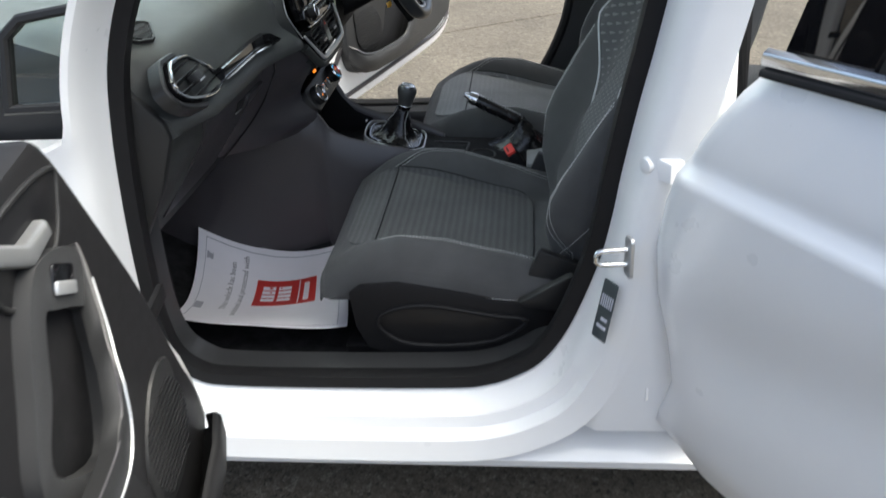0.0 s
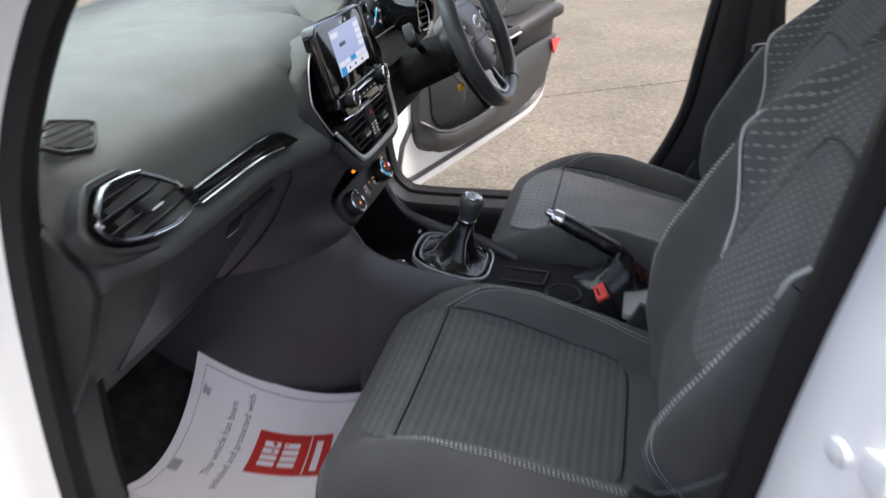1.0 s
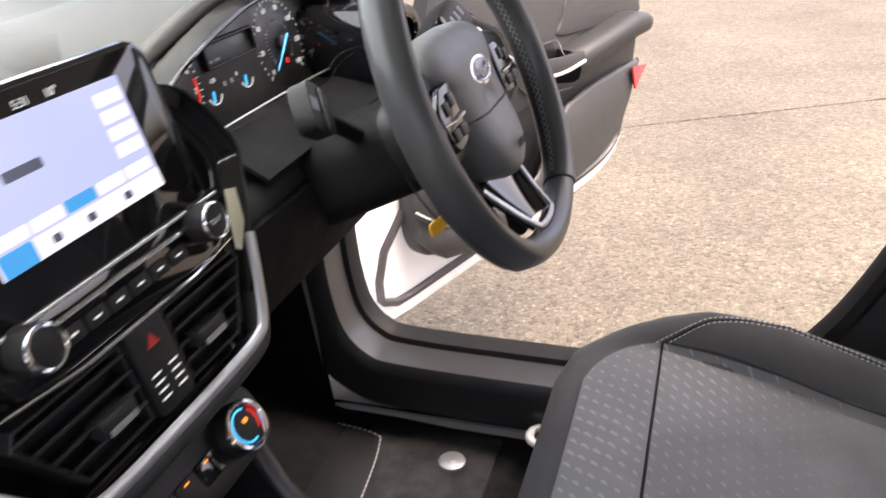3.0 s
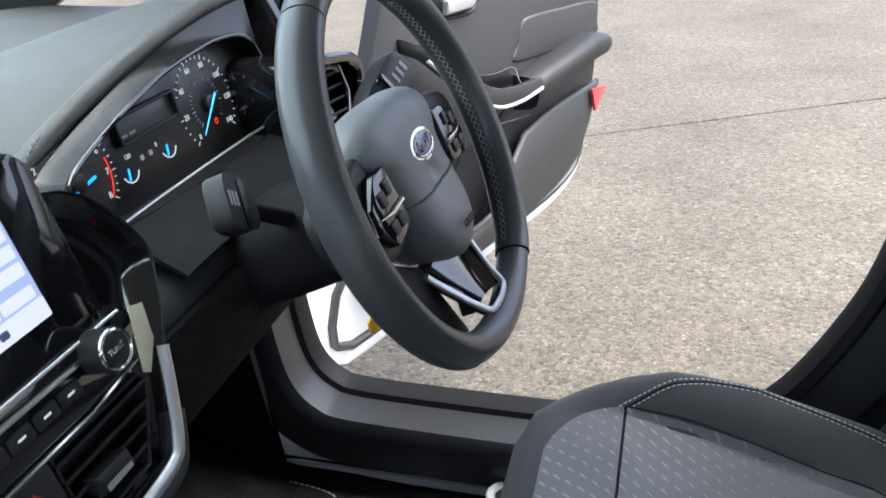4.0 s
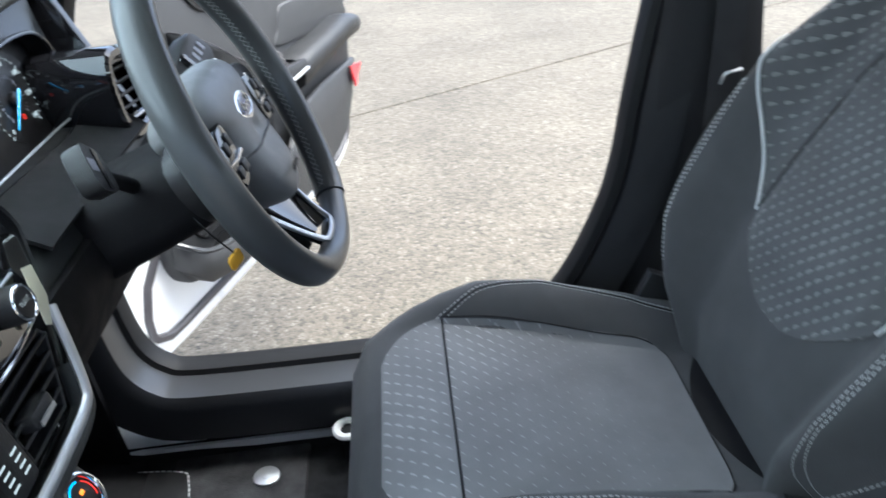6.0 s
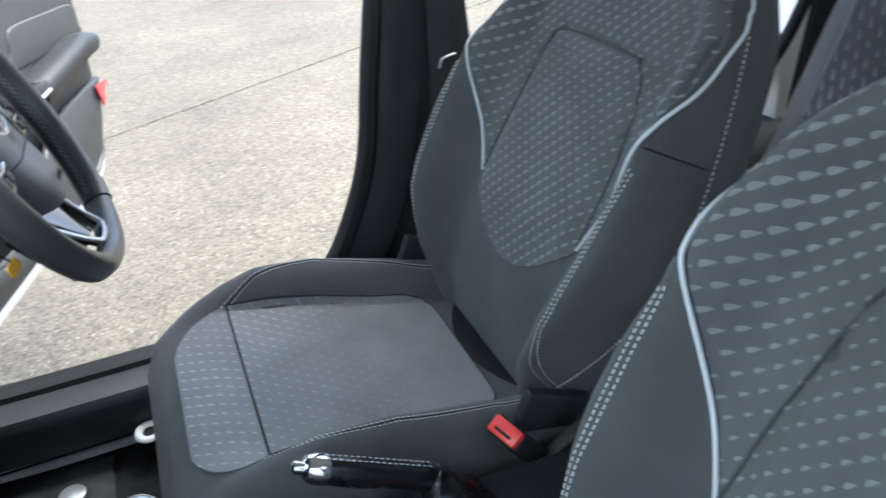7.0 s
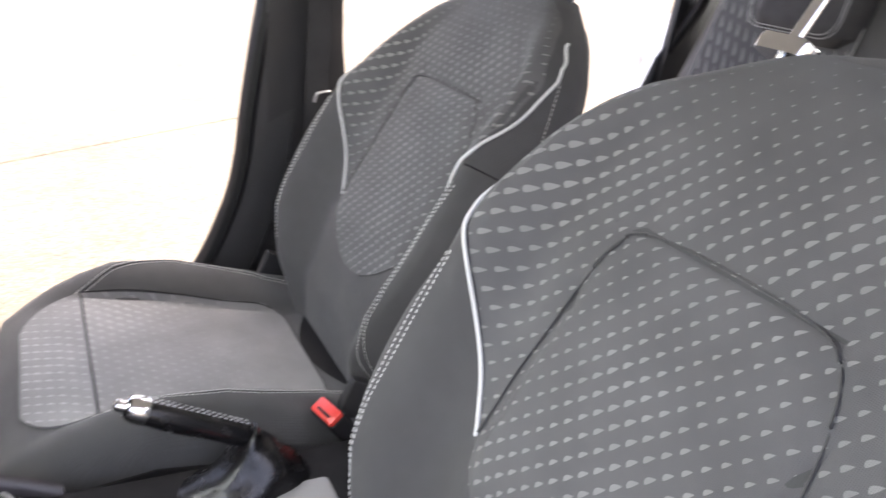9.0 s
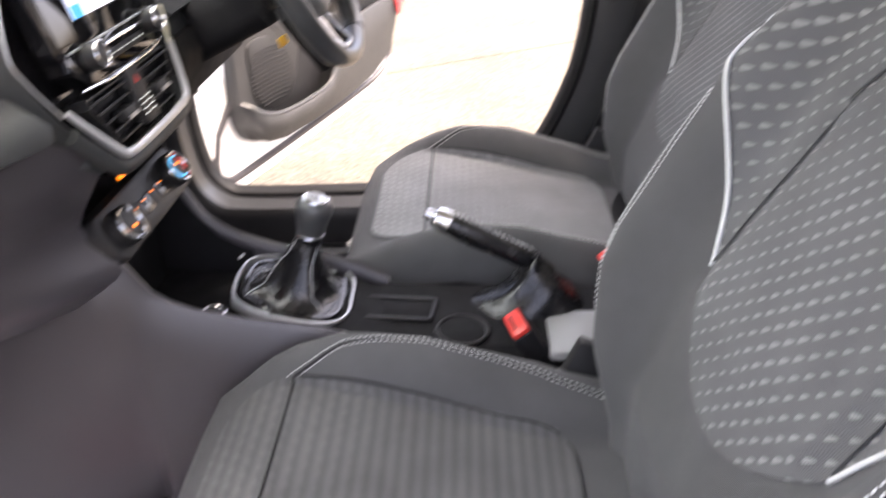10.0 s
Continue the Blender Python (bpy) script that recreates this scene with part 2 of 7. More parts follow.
    h = math_node(nt, "ADD", math_node(nt, "MULTIPLY", wx.outputs[1], wy.outputs[1]), math_node(nt, "MULTIPLY", noise_at(nt, 30, 3, tc), 2.0))
    if crest:
        h = math_node(nt, "ADD", h, math_node(nt, "MULTIPLY", crest, 0.7))
    b = nt.nodes.new("ShaderNodeBump")
    b.inputs["Strength"].default_value, b.inputs["Distance"].default_value = 0.35, 0.0012
    nt.links.new(h, b.inputs["Height"])
    nt.links.new(b.outputs[0], p.inputs["Normal"])
    return mat


def glow(name, col, strength, base=(0.02, 0.02, 0.02)):
    mat, nt, p = nodes_of(name)
    p.inputs["Base Color"].default_value = (*base, 1)
    p.inputs["Emission Color"].default_value = (*col, 1)
    p.inputs["Emission Strength"].default_value = strength
    p.inputs["Roughness"].default_value = 0.2
    return mat


def pane(name, tint=(0.86, 0.93, 0.9)):
    mat, nt, p = nodes_of(name)
    p.inputs["Base Color"].default_value = (*tint, 1)
    p.inputs["Roughness"].default_value = 0.01
    p.inputs["Transmission Weight"].default_value = 1.0
    p.inputs["IOR"].default_value = 1.45
    return mat


def aggregate():
    """Exposed-aggregate concrete: tan and pale pebbles in a sandy bed."""
    mat, nt, p = nodes_of("exposed_aggregate")
    co = nt.nodes.new("ShaderNodeTexCoord").outputs["Object"]
    def stones(scale):
        v = nt.nodes.new("ShaderNodeTexVoronoi")
        v.inputs["Scale"].default_value = scale
        nt.links.new(co, v.inputs["Vector"])
        return v
    v1, v2 = stones(75), stones(190)
    bw = nt.nodes.new("ShaderNodeSeparateColor")
    nt.links.new(v1.outputs["Color"], bw.inputs[0])
    bw2 = nt.nodes.new("ShaderNodeSeparateColor")
    nt.links.new(v2.outputs["Color"], bw2.inputs[0])
    r = nt.nodes.new("ShaderNodeValToRGB")
    cr = r.color_ramp
    cr.elements[0].position, cr.elements[0].color = 0.0, (0.040, 0.036, 0.031, 1)
    cr.elements[1].position, cr.elements[1].color = 1.0, (0.36, 0.34, 0.31, 1)
    for pos, c in ((0.25, (0.115, 0.103, 0.086)), (0.55, (0.168, 0.152, 0.127)), (0.8, (0.21, 0.192, 0.163))):
        e = cr.elements.new(pos)
        e.color = (*c, 1)
    mixv = math_node(nt, "ADD", math_node(nt, "MULTIPLY", bw.outputs[0], 0.5), math_node(nt, "MULTIPLY", bw2.outputs[0], 0.5))
    nt.links.new(mixv, r.inputs[0])
    big = ramp(nt, noise_at(nt, 1.1, 8, co, 0.65), (0.385, 0.362, 0.32), (0.65, 0.62, 0.558), 0.32, 0.68)
    m = nt.nodes.new("ShaderNodeMix")
    m.data_type, m.blend_type = "RGBA", "MULTIPLY"
    m.inputs[0].default_value = 1.0
    nt.links.new(r.outputs[0], m.inputs[6])
    nt.links.new(big, m.inputs[7])
    nt.links.new(m.outputs[2], p.inputs["Base Color"])
    p.inputs["Roughness"].default_value = 0.85
    b = nt.nodes.new("ShaderNodeBump")
    b.inputs["Strength"].default_value, b.inputs["Distance"].default_value = 0.6, 0.003
    b.invert = True
    nt.links.new(math_node(nt, "ADD", v1.outputs["Distance"], math_node(nt, "MULTIPLY", v2.outputs["Distance"], 0.6)), b.inputs["Height"])
    nt.links.new(b.outputs[0], p.inputs["Normal"])
    return mat


WHITE = surface("white_paint", (0.80, 0.81, 0.82), 0.32, var=0.02, vscale=2, coat=0.6, rvar=0.05)
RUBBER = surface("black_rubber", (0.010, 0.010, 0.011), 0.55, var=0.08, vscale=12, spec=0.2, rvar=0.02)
PLASTIC = surface("grained_dark_plastic", (0.017, 0.0173, 0.018), 0.42, var=0.06, vscale=6, grain=0.35, gscale=700, spec=0.32, rvar=0.03)
SOFT = surface("soft_grained_dash", (0.030, 0.033, 0.033), 0.55, var=0.04, vscale=4, grain=0.45, gscale=550, rvar=0.03)
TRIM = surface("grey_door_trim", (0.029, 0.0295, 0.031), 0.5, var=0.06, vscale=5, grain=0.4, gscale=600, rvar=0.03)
PILLAR = surface("black_pillar_plastic", (0.022, 0.0225, 0.024), 0.38, var=0.05, vscale=6, rvar=0.02)
SILL = surface("grey_scuff_plastic", (0.030, 0.031, 0.033), 0.33, var=0.05, vscale=6, rvar=0.02)
MATT = surface("matt_black_plastic", (0.010, 0.010, 0.011), 0.8, var=0.1, vscale=6, grain=0.2, gscale=700, spec=0.15)
# dark plastic lifted and tinted to hold door light and paper bounce
BOUNCE_PLASTIC = surface("bounce_lit_grained_plastic", (0.050, 0.047, 0.052), 0.30, var=0.04, vscale=5, grain=0.35, gscale=700, rvar=0.02)
GREY_TRAY = surface("pale_grey_plastic", (0.26, 0.265, 0.27), 0.45, var=0.08, vscale=9, grain=0.25)
# black hub plastic; the grey base paints in its sky reflection
SKYLIT_HUB = surface("skylit_hub_plastic", (0.155, 0.159, 0.163), 0.40, var=0.1, vscale=9, grain=0.35, gscale=900)
PIANO = surface("gloss_black", (0.006, 0.006, 0.007), 0.06, var=0.1, rvar=0.03, coat=0.5)
LINING = surface("dark_gloss_lining", (0.008, 0.009, 0.009), 0.2, var=0.1, rvar=0.03, spec=0.3)
SATIN = surface("satin_silver", (0.52, 0.53, 0.54), 0.34, metal=0.65, var=0.04, vscale=20, rvar=0.05)
# satin silver darkened for the shaded passenger door handle
SHADED_SATIN = surface("shaded_satin_silver", (0.24, 0.245, 0.25), 0.34, metal=0.5, var=0.05, vscale=20, rvar=0.04)
CHROME = surface("bright_chrome", (0.78, 0.79, 0.8), 0.12, metal=1.0, var=0.04, rvar=0.04)
CARPET = surface("black_carpet", (0.017, 0.017, 0.018), 0.95, var=0.45, vscale=25, grain=0.9, gscale=420, spec=0.15)
MAT = surface("needle_mat", (0.045, 0.045, 0.047), 0.95, var=0.6, vscale=16, grain=0.9, gscale=350, spec=0.15)
LEATHER = surface("black_leather", (0.054, 0.057, 0.059), 0.3, var=0.04, vscale=9, rvar=0.02)
BOOT = surface("soft_black_leather", (0.009, 0.009, 0.010), 0.26, var=0.1, vscale=14, grain=0.25, gscale=260, rvar=0.03)
CLOTH = weave("charcoal_cloth", (0.066, 0.068, 0.070))
PATTERN = weave("patterned_cloth", (0.095, 0.098, 0.102), mark=(0.235, 0.238, 0.24), pitch=(0.022, 0.012), size=(0.0072, 0.0029), lean=0.95, fade=(0.60, 0.78))
# insert cloth of both seats: driver's copy paler, passenger's darker, for their light
BRIGHT_SIDE_CLOTH = weave("bright_side_seat_cloth", (0.18, 0.183, 0.188), mark=(0.33, 0.335, 0.342), pitch=(0.021, 0.0155), size=(0.0078, 0.0017), lean=0.85, fade=(0.06, 0.34))
SHADE_SIDE_RIBS = weave("shade_side_ribbed_cloth", (0.078, 0.080, 0.081), mark=(0.115, 0.117, 0.12), pitch=(0.021, 0.0153), size=(0.0078, 0.0017), lean=0.85, fade=(0.0, 0.2), rib=0.16)
THREAD = surface("pale_thread", (0.62, 0.63, 0.63), 0.7, var=0.1)
PIPING = surface("silver_piping", (0.62, 0.64, 0.65), 0.35, var=0.08)
PAPER = surface("white_paper", (0.83, 0.82, 0.87), 0.75, var=0.04, vscale=6)
RED = surface("red_print", (0.55, 0.035, 0.03), 0.55, var=0.06)
INK = surface("grey_ink", (0.06, 0.06, 0.08), 0.7)
PALE_INK = surface("pale_ink", (0.42, 0.42, 0.48), 0.7)
BUCKLE_RED = surface("red_plastic", (0.65, 0.04, 0.03), 0.35, var=0.05)
# black of the dials; also painted where shallow recesses lie in shade
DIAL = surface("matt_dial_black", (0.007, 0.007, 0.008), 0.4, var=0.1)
GLASS = pane("clear_glass")
SCREEN_BLUE = glow("display_blue", (0.50, 0.58, 0.92), 0.165)
SCREEN_WHITE = glow("display_white", (0.80, 0.80, 0.95), 0.19)
SCREEN_CYAN = glow("display_cyan", (0.03, 0.33, 0.78), 0.18)
SCREEN_DARK = glow("display_ink", (0.10, 0.12, 0.22), 0.1)
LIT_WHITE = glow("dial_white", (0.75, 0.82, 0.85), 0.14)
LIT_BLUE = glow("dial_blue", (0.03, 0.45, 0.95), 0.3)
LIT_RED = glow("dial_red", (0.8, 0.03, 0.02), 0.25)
LIT_AMBER = glow("amber_light", (1.0, 0.22, 0.01), 0.4)
HEADLINER = surface("grey_headliner", (0.62, 0.62, 0.60), 0.9, var=0.05, grain=0.3)
BELT = surface("belt_webbing", (0.03, 0.03, 0.032), 0.7, var=0.2, grain=0.5, gscale=900)
REFLECT = surface("red_reflector", (0.6, 0.04, 0.05), 0.2, coat=0.6)
CONCRETE = aggregate()
TYRE = surface("tyre_rubber", (0.02, 0.02, 0.02), 0.8, var=0.2)
YELLOW = surface("yellow_tag", (0.75, 0.40, 0.02), 0.5)
CREAM = surface("cream_card", (0.62, 0.60, 0.45), 0.6)
BLUE_OVAL = surface("dark_blue_enamel", (0.02, 0.05, 0.18), 0.2, coat=0.5)
GREY_LABEL = surface("dark_label", (0.05, 0.06, 0.065), 0.4)

# ---- ground ----
def make_ground():
    """One sheet of concrete to the horizon, with a worn sunk joint."""
    o, d = Vector((0.30, 3.33)), Vector((0.905, 0.425)).normalized()
    n = Vector((-d.y, d.x))
    ss = [-900, -60, -12, -4, -1.2, -0.009, -0.006, 0.006, 0.009, 1.2, 4, 12, 60, 900]
    rng = random.Random(4)
    ts = [-900, -60, -12] + [-4 + 0.12 * k for k in range(80)] + [12, 60, 900]
    bm = bmesh.new()
    rows = []
    for s in ss:
        row = []
        for t in ts:
            p = o + n * s + d * t
            deep = abs(s) < 0.007
            if 0.001 < abs(s) < 0.02:
                p += n * rng.uniform(-0.004, 0.004)
            row.append(bm.verts.new((p.x, p.y, -0.012 if deep else 0.0)))
        rows.append(row)
    for a, b in zip(rows, rows[1:]):
        for k in range(len(a) - 1):
            bm.faces.new((a[k], a[k + 1], b[k + 1], b[k]))
    return tagged(part("ground", bm, CONCRETE, smooth=False), "pale tan exposed-aggregate concrete yard with a sunk joint", "ground", kind="structure")


make_ground()

# ---- car body ----
CY = 0.012
car = thing("car_body", (0.5, CY, 0.0), "white five-door hatchback body shell with its doors open", "car")
OPENING = [(0.108, 0.392), (0.35, 0.388), (0.58, 0.39), (0.65, 0.399), (0.70, 0.419), (0.755, 0.458), (0.806, 0.54), (0.855, 0.675), (0.877, 0.775), (0.89, 0.86), (0.913, 0.985), (0.935, 1.09),
           (0.965, 1.27), (0.95, 1.39), (0.82, 1.44), (0.55, 1.44), (0.36, 1.40), (0.21, 1.32), (0.122, 1.21), (0.062, 1.092), (0.03, 0.97), (0.006, 0.82), (-0.012, 0.66),
           (-0.018, 0.54), (-0.004, 0.455), (0.04, 0.408)]



def opening_loop(s):
    """The front door opening; the driver's sill is higher and its front corner fuller."""
    pts = []
    for x, z in OPENING:
        k = (1 - smooth01((z - 0.45) / 0.38)) if s > 0 else 0.0
        pts.append((x + 0.02 * k * min(1.0, max(0.0, (0.16 - x) / 0.2)) , z + 0.055 * k, 0))
    return curve(pts, 4, True)


def ring_out(loop):
    out = []
    for i, p in enumerate(loop):
        t = (loop[(i + 1) % len(loop)] - loop[i - 1]).normalized()
        out.append(Vector((t.y, -t.x, 0)))
    return out


def side_frame(s):
    CW = CY + s * 0.04
    dz = 0.0 if s < 0 else 0.035
    loop = opening_loop(s)
    out = ring_out(loop)
    pillar = [(0, 0.69), (0.006, 0.70), (0.012, 0.73), (0.018, 0.76), (0.03, 0.78), (0.05, 0.79), (0.10, 0.795), (0.11, 0.76)]
    sill = [(0, 0.69), (0.022, 0.703), (0.036, 0.728), (0.042, 0.744), (0.066, 0.752), (0.074, 0.780), (0.118, 0.792), (0.132, 0.74)]
    rings = []
    for a, b in zip(pillar, sill):
        ring = []
        for p, o in zip(loop, out):
            w = smooth01(-o.y * 1.6 - 0.2)
            off, y = a[0] + (b[0] - a[0]) * w, a[1] + (b[1] - a[1]) * w
            if p.y > 0.93 and p.x < 0.25 and off > 0.02:
                off = 0.02 + (off - 0.02) * (1 - 0.8 * smooth01((p.y - 0.93) / 0.05))
            q = p + o * off
            ring.append((q.x, CW + s * y, q.y))
        rings.append(ring)
    part("door_jamb", loft(rings, caps=False), WHITE, car, "white painted door shut")
    prof = [(-0.022, 0.70), (-0.024, 0.68), (-0.018, 0.664), (-0.006, 0.658), (0.006, 0.668), (0.006, 0.70)]
    sec = [[((p - o * -f).x, CW + s * y, (p - o * -f).y) for f, y in prof] for p, o in zip(loop, out)]
    bm = loft(sec + [sec[0]], caps=False)
    bmesh.ops.remove_doubles(bm, verts=bm.verts, dist=1e-6)
    part("door_seal", bm, RUBBER, car, "black rubber door seal")
    prof = [(-0.006, 0.672), (-0.010, 0.655), (-0.008, 0.60), (0.01, 0.588), (0.075, 0.586), (0.08, 0.60), (0.02, 0.672)]
    sec = []
    for p, o in zip(loop, out):
        slim = 0.055 * smooth01((0.28 - p.x) / 0.12) * smooth01((p.y - 0.78) / 0.12) if s < 0 else 0.0
        slim = max(slim, 0.075 * smooth01((p.x - 0.66) / 0.1) * smooth01((p.y - 0.44) / 0.1))
        sec.append([((p + o * f).x, CW + s * max(y, min(0.672, y + slim)), (p + o * f).y) for f, y in prof])
    bm = loft(sec + [sec[0]], caps=False)
    bmesh.ops.remove_doubles(bm, verts=bm.verts, dist=1e-6)
    part("door_aperture_trim", bm, SILL, car, "dark grey plastic scuff trim")
    # sill box below, running back under the rear door
    rows = []
    for x in (-0.3, 0.0, 0.5, 1.0, 1.5, 1.9):
        rows.append([(x, CW + s * y, z + dz * 0.5) for y, z in ((0.60, 0.24), (0.74, 0.238), (0.778, 0.247), (0.784, 0.27), (0.70, 0.33), (0.60, 0.33))])
    part("sill", loft(rows), WHITE, car)
    # B-pillar behind the front door
    rows = []
    for z, x0, x1, yo in ((0.36, 0.84, 1.06, 0.79), (0.6, 0.90, 1.06, 0.795), (0.9, 0.935, 1.055, 0.79), (1.1, 0.965, 1.05, 0.755), (1.36, 0.985, 1.05, 0.66)):
        rows.append([(x0, CW + s * (yo - 0.015), z), (x0 + 0.02, CW + s * yo, z), (x1 - 0.02, CW + s * yo, z), (x1, CW + s * (yo - 0.02), z), (x1, CW + s * 0.69, z), (x0, CW + s * 0.69, z)])
    part("b_pillar", loft(rows), WHITE, car, "white painted centre pillar")
    rows = []
    for z, x0, x1, yi in ((0.42, 0.86, 1.10, 0.67), (0.6, 0.865, 1.10, 0.668), (0.8, 0.875, 1.09, 0.665), (1.0, 0.90, 1.07, 0.655), (1.2, 0.93, 1.06, 0.63), (1.37, 0.94, 1.06, 0.58)):
        rows.append([(x0, CW + s * 0.695, z), (x0 + 0.01, CW + s * (yi + 0.012), z), (x0 + 0.035, CW + s * yi, z), (x1 - 0.03, CW + s * yi, z), (x1, CW + s * (yi + 0.015), z), (x1, CW + s * 0.695, z)])
    part("b_pillar_trim", loft(rows), PILLAR, car, "black centre pillar trim")
    # rear seal strip on the pillar
    part("rear_door_seal", tube([(1.06, CW + s * 0.735, z) for z in (0.4, 0.7, 0.95)] + [(1.055, CW + s * 0.72, 1.15), (1.05, CW + s * 0.63, 1.36)], 0.014, 8), RUBBER, car)
    # rear opening border, quarter and C-pillar
    arch = curve([(1.06, 0.40, 0), (1.45, 0.40, 0), (1.56, 0.46, 0), (1.64, 0.62, 0), (1.78, 0.78, 0), (1.86, 0.95, 0), (1.92, 1.12, 0), (1.90, 1.26, 0), (1.7, 1.34, 0), (1.3, 1.37, 0), (1.06, 1.37, 0)], 4)
    rings = []
    for off, y in ((0, 0.66), (0.01, 0.70), (0.02, 0.75), (0.05, 0.775), (0.11, 0.78)):
        r = []
        for i, p in enumerate(arch):
            t = (arch[min(i + 1, len(arch) - 1)] - arch[max(i - 1, 0)]).normalized()
            q = p + Vector((t.y, -t.x, 0)) * off
            r.append((q.x, CW + s * (y - max(0, q.y - 0.95) * 0.35), q.y))
        rings.append(r)
    part("rear_jamb", loft(rings, closed=False, caps=False), WHITE, car, "white painted rear door shut")
    r0 = [(p.x, CW + s * (0.655 - max(0, p.y - 0.95) * 0.35), p.y) for p in arch]
    part("rear_seal", tube(r0, 0.014, 8), RUBBER, car)
    # quarter panel behind, front wing ahead
    rows = []
    for x, y, zb, zt in ((1.86, 0.785, 0.30, 0.95), (2.2, 0.78, 0.34, 0.97), (2.5, 0.72, 0.36, 0.96), (2.68, 0.60, 0.38, 0.93)):
        rows.append([(x, CW + s * y, zb), (x, CW + s * (y + 0.01), (zb + zt) / 2), (x, CW + s * (y - 0.03), zt), (x, CW + s * (y - 0.06), zt), (x, CW + s * (y - 0.06), zb)])
    part("rear_quarter", loft(rows), WHITE, car)
    rows = []
    for x, y, zb, zt in ((-0.09, 0.795, 0.26, 0.95), (-0.3, 0.80, 0.30, 0.93), (-0.6, 0.80, 0.62, 0.88), (-0.9, 0.78, 0.62, 0.83), (-1.2, 0.70, 0.40, 0.74), (-1.36, 0.52, 0.40, 0.68)):
        rows.append([(x, CW + s * (y - 0.03), zb), (x, CW + s * y, zb + 0.02), (x, CW + s * (y + 0.005), (zb + zt) / 2), (x, CW + s * (y - 0.02), zt - 0.02), (x, CW + s * (y - 0.06), zt), (x, CW + s * (y - 0.09), zt - 0.01), (x, CW + s * (y - 0.07), zb)])
    part("front_wing", loft(rows), WHITE, car)
    # hinge pillar face and A-pillar
    rows = []
    for z, xr, xf in ((0.36, -0.10, -0.32), (0.6, -0.10, -0.32), (0.8, -0.075, -0.32), (0.95, -0.045, -0.34)):
        rows.append([(xr, CW + s * 0.76, z), (xr - 0.02, CW + s * 0.775, z), (xf, CW + s * 0.775, z), (xf, CW + s * 0.70, z), (xr, CW + s * 0.70, z)])
    part("hinge_pillar", loft(rows), WHITE, car)
    rows = []
    for x, y, z, w in ((-0.55, 0.72, 1.01, 0.05), (-0.3, 0.70, 1.14, 0.05), (0.0, 0.675, 1.30, 0.05), (0.27, 0.65, 1.425, 0.05), (0.5, 0.63, 1.47, 0.05)):
        rows.append([(x - 0.03, CY + s * (y - w / 2), z + 0.03), (x - 0.01, CY + s * (y + w / 2), z + 0.02), (x + 0.03, CY + s * (y + w / 2), z - 0.02), (x + 0.02, CY + s * (y - w / 2 + 0.01), z - 0.035), (x - 0.02, CY + s * (y - w / 2 - 0.01), z)])
    part("a_pillar", loft(rows), PLASTIC, car, "dark windscreen pillar trim")
    # quarter light ahead of the mirror
    g = curve([(0.004, 0.0, 0), (0.03, 0.082, 0), (0.058, 0.172, 0), (-0.06, 0.157, 0), (-0.098, 0.128, 0), (-0.122, -0.002, 0)], 1, True)
    o = [(p.x, p.y) for p in g]
    m = axes((0, CW + s * 0.748, 1.018), (1, 0, 0), (0, -s * 0.18, 1))
    part("quarter_light_frame", hollow(o, 0.016, -0.012, 0.012), PLASTIC, car, m=m)
    q = part("quarter_light", slab(inset(o if sum(a[0] * b[1] - b[0] * a[1] for a, b in zip(o, o[1:] + o[:1])) > 0 else o[::-1], 0.012), -0.002, 0.002, 0.0005), GLASS, car, "small fixed front window", m=m)
    q.visible_shadow = False
    # roof rail
    rows = []
    for x, y, z in ((0.3, 0.63, 1.435), (0.6, 0.64, 1.465), (1.1, 0.64, 1.475), (1.7, 0.61, 1.44), (2.1, 0.57, 1.34)):
        rows.append([(x, CY + s * (y + 0.06), z - 0.015), (x, CY + s * (y + 0.03), z + 0.035), (x, CY + s * (y - 0.06), z + 0.05), (x, CY + s * (y - 0.06), z + 0.01), (x, CY + s * (y + 0.02), z - 0.02)])
    part("roof_rail", loft(rows), WHITE, car)


side_frame(-1)
side_frame(1)


